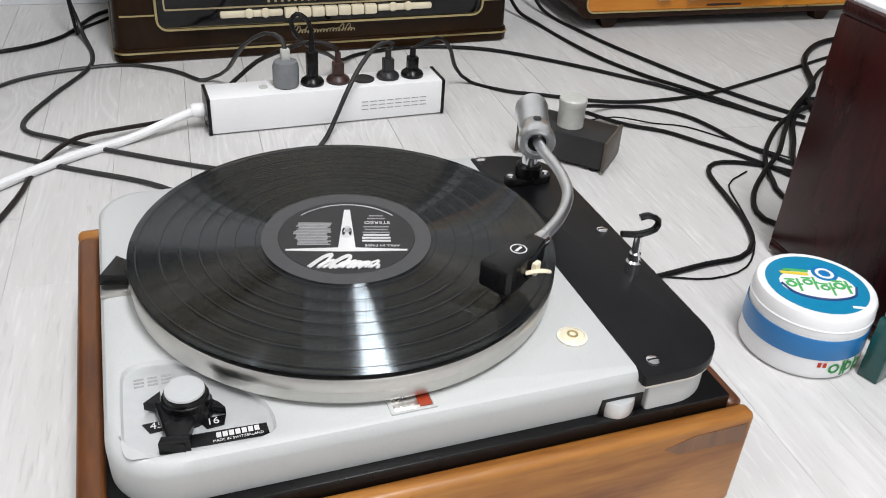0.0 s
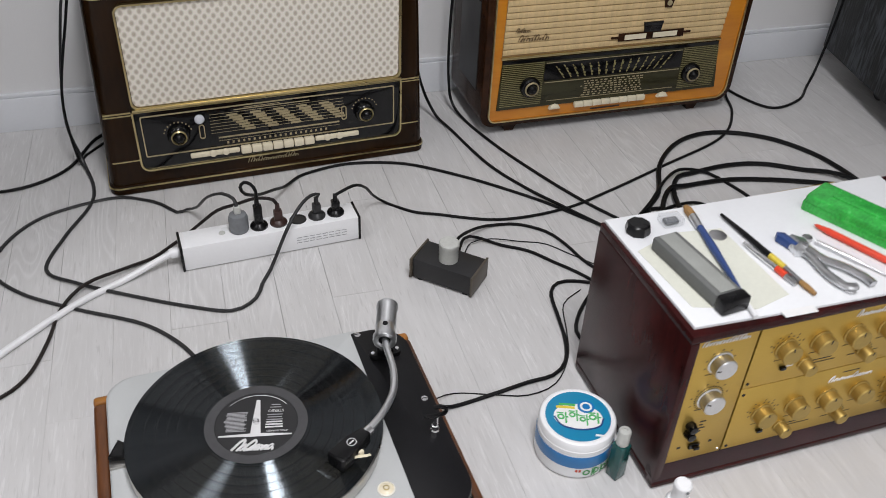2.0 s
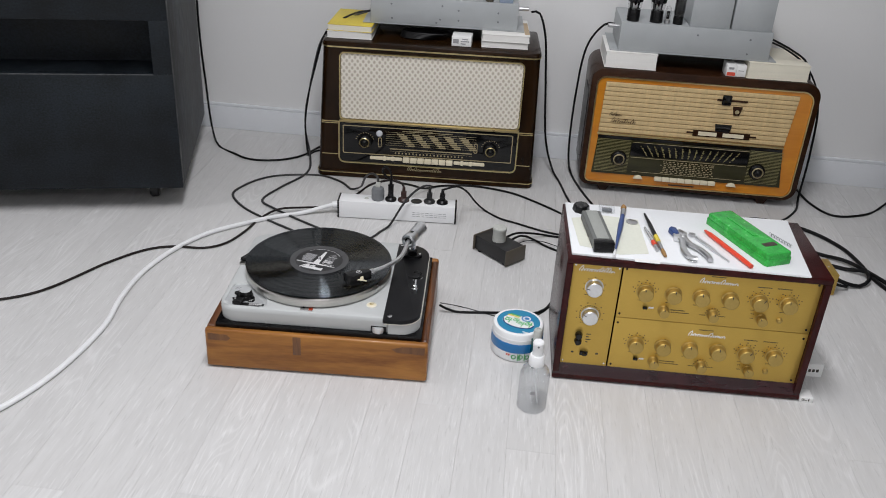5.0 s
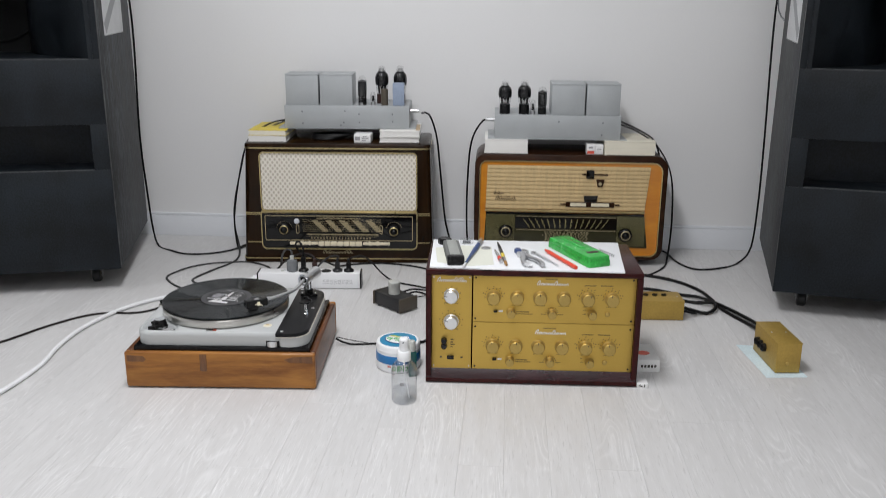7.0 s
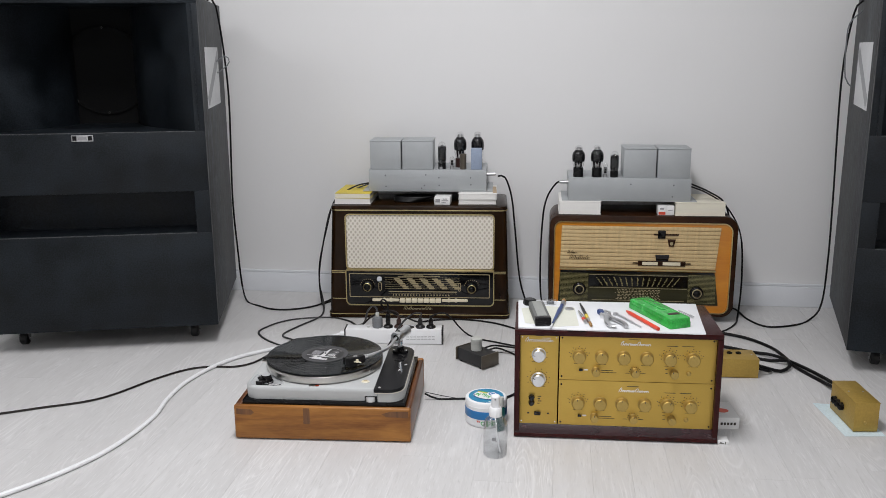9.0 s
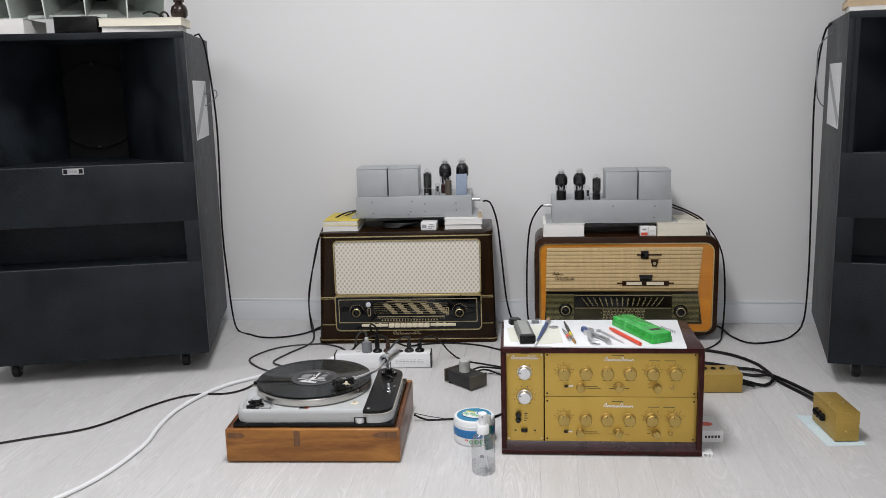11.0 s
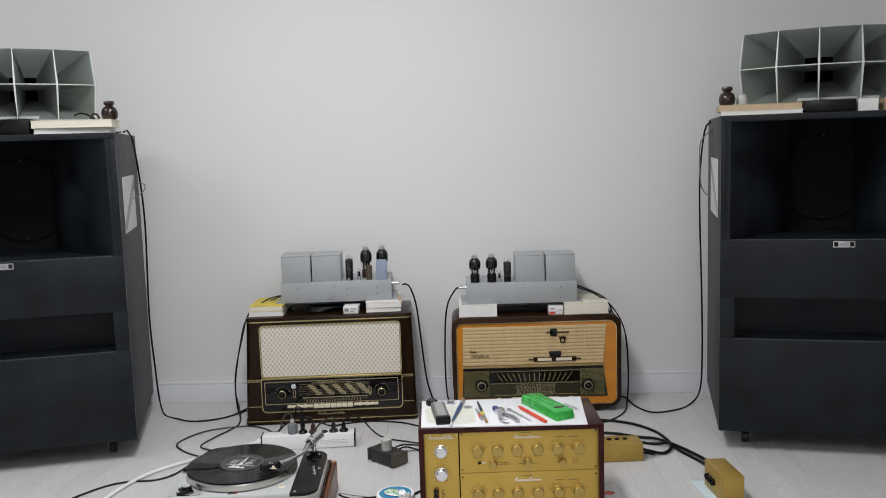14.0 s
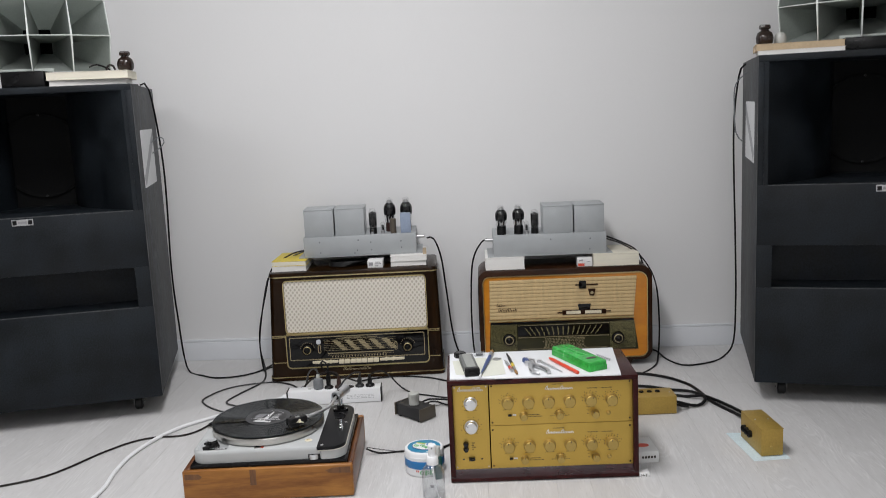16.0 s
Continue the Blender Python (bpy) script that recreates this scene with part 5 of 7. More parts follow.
        part("slide_switch", box(0.1575, 0.1665, y - 0.005, y, 0.1785 + dz, 0.1835 + dz, 0.0006), "glossblack", pan, "small black slide switch")
        part("printed_lines", bars([(0.169, 0.179, 0.179 + dz, 0.183 + dz)], 0, 0.0003, f), "paper", pan)
        part("pilot_jewel", lathe([(0.006, 0), (0.006, 0.002), (0.0045, 0.003), (0.004, 0.0055), (0, 0.007)], 18, Matrix.Translation((0.421, y, 0.178 + dz)) @ FRONT), "brassknob", pan, "small amber pilot lamp")
        part("script_sign", scribble(0.256, 0.326, 0.2465 + dz, 0.011, f, 31, 0.0005, 0.0009), "paper", pan, "white script sign")
        for x in (0.1155, 0.476):
            for z in (0.162, 0.262):
                part("screw", lathe([(0.0024, 0), (0.002, 0.001), (0, 0.0013)], 10, Matrix.Translation((x, y, z + dz)) @ FRONT), "black", pan)
    return o


preamplifier()
TOP = PH + 0.0003
mat = thing("foam_mat", PA @ at(0, 0, TOP), "thin white foam sheet on the preamplifier", "mat")
bm = prism([(0.008, 0.012), (0.15, 0.006), (0.453, -0.001), (0.461, 0.1), (0.473, 0.243), (0.2, 0.2435), (0.005, 0.2435)], 0, 0.004, bevel=0.001)
part("sheet", bm, "foam", mat)
ZT = TOP + 0.0043


def tool(name, label, category):
    return thing(name, PA @ at(0, 0, ZT), label, category, "tools on the preamplifier")


def rod(a, b, profile, parent, name, material, segs=14, z=None):
    """Turn (radius, distance) pairs about the line from a to b, lying on the mat."""
    ax, ay = a
    bx, by = b
    ln = math.hypot(bx - ax, by - ay)
    rmax = max(r for r, _ in profile) if z is None else z
    m = Matrix.Translation((ax, ay, rmax)) @ Matrix.Rotation(math.atan2(by - ay, bx - ax), 4, "Z") @ Matrix.Rotation(radians(90), 4, "Y")
    return part(name, lathe([(r, d * ln) for r, d in profile], segs, m), material, parent)


sh = tool("paper_sheet", "thin greenish paper sheet under the stone", "paper")
part("sheet", prism([(0.014, 0.165), (0.024, 0.045), (0.1, 0.02), (0.156, 0.034), (0.152, 0.182), (0.08, 0.19)], 0, 0.0005), "tracing", sh)
stn = tool("sharpening_stone", "grey sharpening stone with a black end cap", "whetstone")
ms = Matrix.Translation((0.0685, 0.02, 0.0006)) @ Matrix.Rotation(radians(6.5), 4, "Z")
part("stone", box(-0.0195, 0.0195, 0.018, 0.148, 0, 0.02, 0.003, m=ms), "stone", stn)
# top face, paler than the sides
part("worn_face", box(-0.012, 0.012, 0.02, 0.145, 0.0201, 0.0212, 0.0004, m=ms), "stonetop", stn)
part("end_cap", box(-0.02, 0.02, 0.0, 0.018, 0, 0.0215, 0.003, m=ms), "black", stn)
blk = tool("black_cap", "small faceted black plastic cap", "cap")
part("cap", lathe([(0, 0), (0.017, 0), (0.018, 0.004), (0.0165, 0.013), (0.014, 0.015), (0, 0.015)], 8, Matrix.Translation((0.0355, 0.206, 0))), "black", blk)
clr = tool("clear_case", "small clear plastic case with parts", "case")
part("case", box(0.074, 0.106, 0.2, 0.224, 0.0, 0.012, 0.003), "clearplastic", clr)
part("contents", box(0.08, 0.1, 0.206, 0.218, 0.002, 0.007, 0.001), "greyplastic", clr)
br = tool("paint_brush", "blue-handled flat brush with tan bristles", "brush")
rod((0.091, 0.03), (0.122, 0.195), [(0, 0), (0.002, 0), (0.0036, 0.3), (0.0055, 0.65), (0.0045, 0.95), (0, 0.95)], br, "handle", "bluehandle")
rod((0.1195, 0.185), (0.1245, 0.212), [(0, 0), (0.0052, 0), (0.0058, 1), (0, 1)], br, "ferrule", "steel", z=0.0055)
rod((0.1245, 0.212), (0.1275, 0.236), [(0, 0), (0.0056, 0), (0.0062, 0.6), (0.0035, 1), (0, 1)], br, "bristles", "bristle", z=0.0055)
rod((0.086, 0.004), (0.0915, 0.034), [(0, 0), (0.003, 0), (0.003, 0.6), (0.002, 1), (0, 1)], br, "handle_tip", "white", z=0.004)
cn = tool("coin", "small dull grey coin", "coin")
part("disc", lathe([(0, 0), (0.0115, 0), (0.012, 0.0004), (0.012, 0.0014), (0.0112, 0.0018), (0, 0.0016)], 28, Matrix.Translation((0.138, 0.168, 0.0005))), "steel", cn)
for nm, a, b, hmat, cmat in (("artist_brush", (0.185, 0.022), (0.168, 0.207), "black", "yellow"), ("screwdriver", (0.176, 0.03), (0.160, 0.14), "chrome", "red")):
    p = tool(nm, "slim black brush with a yellow band" if cmat == "yellow" else "slim red and steel screwdriver", "brush" if cmat == "yellow" else "screwdriver")
    rod((a[0] * 0.55 + b[0] * 0.45, a[1] * 0.55 + b[1] * 0.45), b, [(0, 0), (0.0042, 0), (0.004, 0.5), (0.0022, 1), (0, 1)], p, "handle", hmat)
    rod((a[0] * 0.7 + b[0] * 0.3, a[1] * 0.7 + b[1] * 0.3), (a[0] * 0.55 + b[0] * 0.45, a[1] * 0.55 + b[1] * 0.45), [(0, 0), (0.0044, 0), (0.0044, 1), (0, 1)], p, "band", cmat)
    rod((a[0] * 0.86 + b[0] * 0.14, a[1] * 0.86 + b[1] * 0.14), (a[0] * 0.7 + b[0] * 0.3, a[1] * 0.7 + b[1] * 0.3), [(0, 0), (0.0034, 0), (0.004, 1), (0, 1)], p, "ferrule", "steel")
    if cmat == "yellow":
        rod(a, (a[0] * 0.86 + b[0] * 0.14, a[1] * 0.86 + b[1] * 0.14), [(0, 0), (0.0028, 0), (0.004, 0.6), (0.0034, 1), (0, 1)], p, "bristles", "bristle", z=0.004)
pl = tool("pliers", "bare steel pliers with blue grips", "pliers")
part("lever", tube([(0.217, 0.116, 0.006), (0.226, 0.09, 0.007), (0.224, 0.05, 0.007), (0.23, 0.022, 0.007), (0.243, 0.018, 0.007)], 0.0045, 8, 0.006, flat=1.4), "satin", pl)
part("lever", tube([(0.232, 0.105, 0.008), (0.238, 0.078, 0.008), (0.255, 0.055, 0.008), (0.266, 0.03, 0.008), (0.268, 0.016, 0.007)], 0.0045, 8, 0.006, flat=1.3), "steel", pl)
part("jaw", prism([(0.212, 0.098), (0.236, 0.092), (0.241, 0.12), (0.23, 0.134), (0.216, 0.128)], 0.001, 0.011, bevel=0.002), "satin", pl)
part("pivot", lathe([(0.005, 0.011), (0.005, 0.0135), (0, 0.014)], 14, Matrix.Translation((0.229, 0.105, 0))), "chrome", pl)
part("grip", prism([(0.207, 0.135), (0.216, 0.108), (0.225, 0.112), (0.222, 0.138), (0.212, 0.143)], 0.001, 0.012, bevel=0.003), "bluehandle", pl, "blue plastic grip")
part("spring", tube([(0.236 + 0.008 * math.cos(q), 0.02 + 0.008 * math.sin(q), 0.003) for q in [k * math.pi / 4 for k in range(9)]], 0.0012, 6, 0.003), "chrome", pl)
sd = tool("precision_screwdriver", "thin steel precision screwdriver", "screwdriver")
rod((0.305, 0.024), (0.256, 0.122), [(0, 0), (0.0012, 0), (0.0016, 0.35), (0.0032, 0.4), (0.0034, 0.95), (0, 0.95)], sd, "shaft", "satin")
part("collar", lathe([(0.0, 0), (0.007, 0), (0.007, 0.005), (0.0, 0.006)], 8, Matrix.Translation((0.253, 0.128, 0.0))), "steel", sd)
rp = tool("red_pen", "red plastic ballpoint pen on the mat", "pen")
rod((0.343, 0.008), (0.281, 0.152), [(0, 0), (0.0044, 0), (0.0048, 0.1), (0.0048, 0.85), (0.0025, 0.97), (0, 1)], rp, "barrel", "red")
gb = tool("green_case", "bright green plastic pencil case", "case")
mg = Matrix.Translation((0.319, 0.209, 0)) @ Matrix.Rotation(radians(-65.5), 4, "Z")
part("tray", prism(rrect(0, 0.195, -0.0295, 0.0295, 0.006), 0, 0.014, mg, 0.002), "green", gb)
part("lid", prism(rrect(0.002, 0.193, -0.0285, 0.0285, 0.006), 0.0142, 0.025, mg, 0.004), "green", gb)
part("lid_rib", prism(rrect(0.03, 0.12, -0.006, 0.006, 0.003), 0.025, 0.0268, mg, 0.001), "green", gb)
part("lid_mark", prism(rrect(0.150, 0.163, -0.012, 0.018, 0.002), 0.025, 0.0256, mg), "brownplastic", gb, "dark brown mark")
wr = tool("spring_clip", "small coiled steel spring", "spring")
part("coil", tube([(0.415 + 0.05 * k / 40 * 0.6, 0.16 - 0.05 * k / 40 + 0.0035 * math.cos(k * 1.3), 0.004 + 0.003 * math.sin(k * 1.3)) for k in range(41)], 0.0009, 5, 0.002), "steel", wr)
tg = tool("paper_tag", "small white paper tag at the mat's edge", "tag")
part("tag", prism([(0.125, -0.003), (0.172, -0.004), (0.172, 0.008), (0.125, 0.009)], -0.0002, 0.0004), "paper", tg)

# ---- turntable ----
TT = at(-0.011, 0.445, 0, 3.5)


def rounded_off(pts, times=3):
    """A closed outline with its corners cut again and again."""
    for _ in range(times):
        nxt = []
        for (ax, ay), (bx, by) in zip(pts, pts[1:] + pts[:1]):
            nxt += [(ax * 0.8 + bx * 0.2, ay * 0.8 + by * 0.2), (ax * 0.2 + bx * 0.8, ay * 0.2 + by * 0.8)]
        pts = nxt
    return pts


def chassis_casting(recess, z0, z1, floor_z):
    """The cast top of the turntable, rounded at its rim, with a hollow for the controls."""
    bm = bmesh.new()
    outer = rrect(0.0225, 0.3605, 0.0235, 0.343, (0.038, 0.002, 0.002, 0.034), 9)
    fine = []
    for (ax, ay), (bx, by) in zip(outer, outer[1:] + outer[:1]):
        n = max(1, int(math.hypot(bx - ax, by - ay) / 0.006))
        fine += [(ax + (bx - ax) * k / n, ay + (by - ay) * k / n) for k in range(n)]
    outer = fine
    cx, cy = 0.19, 0.185
    rows = []
    for z, k, f in ((z0, 0.0, 0.0), (z1 - 0.010, 0.0, 0.004), (z1 - 0.0045, 0.001, 0.0045), (z1 - 0.0014, 0.003, 0.0045), (z1, 0.0065, 0.0045)):
        rows.append([bm.verts.new((x + math.copysign(min(k, abs(x - cx)), cx - x), y + math.copysign(min(k, abs(y - cy)), cy - y) - f * max(0, (cy - y) / 0.16), z)) for x, y in outer])
    mx, my = sum(x for x, _ in recess) / len(recess), sum(y for _, y in recess) / len(recess)
    inner = []
    for z, grow in ((floor_z, 0.97), (floor_z + 0.0008, 1.0), (z1 - 0.0012, 1.025), (z1 - 0.0003, 1.035), (z1, 1.05)):
        inner.append([bm.verts.new((mx + (x - mx) * grow, my + (y - my) * grow, z)) for x, y in recess])
    for loops in (rows, inner):
        for a, b in zip(loops, loops[1:]):
            for i in range(len(a)):
                bm.faces.new((a[i], a[(i + 1) % len(a)], b[(i + 1) % len(a)], b[i]))
    bm.faces.new(rows[0][::-1])
    bm.faces.new(inner[0])
    # the flat top between the rim and the hollow, sewn round by angle
    both = []
    for loop in (rows[-1], inner[-1]):
        turns = sorted((math.atan2(v.co.y - my, v.co.x - mx), k) for k, v in enumerate(loop))
        both.append([(q, loop[k]) for q, k in turns])
    for loop in both:
        loop.append((loop[0][0] + 2 * math.pi, loop[0][1]))
    (out, hole), i, j = both, 0, 0
    while i < len(out) - 1 or j < len(hole) - 1:
        qa = out[i + 1][0] if i < len(out) - 1 else 99
        qb = hole[j + 1][0] if j < len(hole) - 1 else 99
        if qa <= qb:
            bm.faces.new((out[i][1], out[i + 1][1], hole[j][1]))
            i += 1
        else:
            bm.faces.new((out[i][1], hole[j + 1][1], hole[j][1]))
            j += 1
    return bm


def turntable():
    o = thing("turntable", TT, "grey vintage turntable in a teak plinth, record playing", "turntable")
    W, D, Hh = 0.443, 0.362, 0.091
    t = 0.022
    z0 = 0.003
    bx = [part("front_board", box(0.001, W, 0.001, 0.0155, z0, Hh, 0.005, 3), "walnut", o, "oiled teak front board"),
          part("back_board", box(0.001, W, D - 0.015, D, z0, Hh, 0.005, 3), "walnut", o),
          # side boards use the darkened teak, their shade is in the colour
          part("side_board", box(0.001, 0.0195, 0.0157, D - 0.0152, z0, Hh, 0.005, 3), "walnut_shaded", o),
          part("side_board", box(W - 0.0148, W, 0.0157, D - 0.0152, z0, Hh, 0.005, 3), "walnut_shaded", o)]
    part("wood_plug", box(0.176, 0.192, 0.0004, 0.005, 0.045, Hh - 0.004, 0.0004), "walnut_patch", bx[0], "darker inlaid wood plug")
    part("wood_plug", prism([(0.007, 0.067), (0.045, 0.067), (0.052, 0.073), (0.045, 0.081), (0.007, 0.083)], -0.004, -0.0006, FRONT), "walnut_patch", bx[0], "darker inlaid wood plug")
    part("wood_plug", prism([(W - 0.006, 0.067), (W - 0.06, 0.069), (W - 0.072, 0.076), (W - 0.05, 0.083), (W - 0.006, 0.084)], -0.004, -0.0006, FRONT), "walnut_patch", bx[0], "darker inlaid wood plug")
    for x in (0.03, W - 0.03):
        for y in (0.03, D - 0.03):
            part("foot", lathe([(0, 0), (0.012, 0), (0.012, z0 + 0.001), (0, z0 + 0.001)], 14, Matrix.Translation((x, y, 0))), "rubber", o)
    part("mounting_board", box(0.0197, W - 0.015, 0.0157, D - 0.0152, Hh - 0.012, Hh + 0.0085, 0.001), "black", o, "black mounting board")
    # cast chassis
    outline = rounded_off([(0.034, 0.0325), (0.05, 0.0305), (0.116, 0.0285), (0.116, 0.0525), (0.1, 0.079), (0.066, 0.1115), (0.035, 0.111), (0.034, 0.07)])
    part("chassis", chassis_casting(outline, Hh + 0.0088, 0.1345, 0.131), "deck", o, "light grey enamelled chassis")
    part("chassis_edge", prism(rrect(0.3610, 0.4235, 0.0185, 0.335, (0.002, 0.040, 0.046, 0.002), 9), Hh + 0.0088, 0.1235, bevel=0.002), "deck", o, "grey chassis wing under the arm board")
    part("cream_lip", prism(rrect(0.3535, 0.4245, 0.0145, 0.3355, (0.002, 0.041, 0.047, 0.002), 9), 0.1236, 0.1268, bevel=0.001), "creamedge", o, "aged cream lip under the arm board")
    ab = part("arm_board", prism(rrect(0.351, 0.4232, 0.0130, 0.334, (0.003, 0.040, 0.047, 0.003), 9), 0.1269, 0.1352, bevel=0.0012), "black_board", o, "satin black arm board")
    for x, y in ((0.3596, 0.3275), (0.4113, 0.1848), (0.3641, 0.0262)):
        sc = part("screw", lathe([(0, 0), (0.0048, 0), (0.0046, 0.0015), (0.003, 0.0022), (0, 0.0022)], 18, Matrix.Translation((x, y, 0.1352))), "chrome", ab)
        part("screw_slot", box(x - 0.0042, x + 0.0042, y - 0.0006, y + 0.0006, 0.1371, 0.1376), "black", sc)
    c = Matrix.Translation((0.1964, 0.185, 0))
    pt = part("platter", lathe([(0, 0.1348), (0.146, 0.1348), (0.1495, 0.1362), (0.1518, 0.139), (0.1522, 0.147), (0.1526, 0.1475), (0.1526, 0.1535), (0.151, 0.156), (0.148, 0.157), (0, 0.157)], 96, c), "alu", o, "turned aluminium platter")
    part("platter_mat", lathe([(0.0, 0.1571), (0.1485, 0.1571), (0.1495, 0.1585), (0.1485, 0.1600), (0, 0.1600)], 96, c), "rubber", pt, "black rubber mat")
    part("spindle", lathe([(0.0035, 0.1597), (0.0035, 0.1672), (0.002, 0.1692), (0, 0.1692)], 16, c), "chrome", pt)
    # control corner
    plate = part("control_plate", prism(outline, 0.1311, 0.1322), "engraved", o, "recessed silver control plate")
    nameplate = part("nameplate", prism([(0.056, 0.033), (0.113, 0.031), (0.1125, 0.041), (0.0565, 0.043)], 0.1322, 0.1328), "black", plate, "black maker's plate")
    part("maker_sign", bars([(0.0835 + i * 0.0036, 0.0863 + i * 0.0036, 0.0362, 0.0402) for i in range(7)], 0.1328, 0.1331), "silverink", nameplate)
    words("MADE IN SWITZERLAND", 0.0026, Matrix.Translation((0.0955, 0.0338, 0.1329)), "silverink", nameplate)
    part("printed_lines", bars([(0.041 + (i % 3) * 0.008, 0.047 + (i % 3) * 0.008, 0.098 - (i // 3) * 0.0032, 0.0995 - (i // 3) * 0.0032) for i in range(9)], 0.1322, 0.1324), "inkgrey", plate)
    for txt, x, y in (("45", 0.052, 0.055), ("16", 0.083, 0.05)):
        tab = part("speed_tab", prism([(x - 0.008, y + 0.003), (x - 0.004, y - 0.005), (x + 0.006, y - 0.004), (x + 0.008, y + 0.004)], 0.1322, 0.133), "black", plate)
        words(txt, 0.0075, Matrix.Translation((x, y, 0.1331)), "silverink", tab)
    kn = part("speed_knob", lathe([(0.0, 0.1322), (0.0155, 0.1322), (0.015, 0.139), (0.0138, 0.1405), (0.0136, 0.1448), (0.0126, 0.1452), (0.0124, 0.1478), (0.0118, 0.1488), (0, 0.1488)], 32, Matrix.Translation((0.0698, 0.0632, 0))), "black", o, "black speed selector")
    part("knob_cap", lathe([(0.0116, 0.1489), (0.0113, 0.1502), (0, 0.1506)], 28, Matrix.Translation((0.0698, 0.0632, 0))), "engraved", kn, "pale metal cap")
    part("speed_lever", prism([(0.052, 0.067), (0.0575, 0.03), (0.066, 0.028), (0.079, 0.066)], 0.1345, 0.1405, bevel=0.0015), "black", kn)
    part("lever_tip", prism([(0.052, 0.031), (0.069, 0.0285), (0.069, 0.034), (0.054, 0.0365)], 0.1335, 0.142, bevel=0.001), "black", kn)
    part("knob_lug", prism([(0.046, 0.069), (0.055, 0.064), (0.056, 0.077)], 0.134, 0.14, bevel=0.001), "black", kn)
    part("knob_lug", prism([(0.078, 0.058), (0.091, 0.053), (0.088, 0.06), (0.082, 0.066)], 0.134, 0.139, bevel=0.001), "black", kn)
    # strobe window, level, fine wheels, side lever
    sw = part("strobe_window", ring(rrect(0.184, 0.2135, 0.0245, 0.0445, 0.001), rrect(0.1865, 0.2112, 0.0262, 0.043, 0.001), 0.1255, 0.1352), "deck", o)
    part("strobe_mirror", box(0.1864, 0.2113, 0.0261, 0.0431, 0.1346, 0.1348), "chrome", sw)
    part("strobe_glow", box(0.2028, 0.2108, 0.0275, 0.0428, 0.13485, 0.1351), "strobered", sw, "reddish strobe glass")
    lv = part("spirit_level", lathe([(0.0, 0.131), (0.0105, 0.131), (0.0105, 0.1322), (0.009, 0.1328), (0.009, 0.132), (0, 0.132)], 30, Matrix.Translation((0.3235, 0.064, 0.0036))), "creamedge", o, "round brass spirit level")
    part("level_glass", lathe([(0.0088, 0.132), (0.0065, 0.1335), (0, 0.134)], 28, Matrix.Translation((0.3235, 0.064, 0.0036))), "ivory", lv)
    part("level_ring", lathe([(0.0038, 0.1338), (0.0038, 0.1344), (0.0025, 0.1346), (0.0025, 0.134)], 20, Matrix.Translation((0.3235, 0.064, 0.0036))), "gold", lv)
    part("level_wheel", lathe([(0, 0.0999), (0.0135, 0.0999), (0.014, 0.106), (0.0135, 0.112), (0, 0.1125)], 32, Matrix.Translation((0.3415, 0.0285, 0))), "engraved", o, "ribbed levelling wheel")
    part("level_wheel", lathe([(0, 0.1), (0.0135, 0.1), (0.014, 0.104), (0.0135, 0.108), (0, 0.109)], 32, Matrix.Translation((0.035, 0.07, 0))), "engraved", o, "ribbed levelling wheel")
    part("wheel_notch", box(0.3275, 0.3585, 0.0205, 0.0262, 0.0997, 0.1142, 0.0005), "black", o)
    part("side_lever", prism([(0.024, 0.2), (0.043, 0.196), (0.043, 0.218), (0.036, 0.224)], 0.138, 0.146, bevel=0.0015), "black", o, "black side lever")
    part("lever_plate", box(0.024, 0.045, 0.188, 0.2, 0.1346, 0.138, 0.0006), "alu", o)
    # arm
    arm_post(o)
    return o


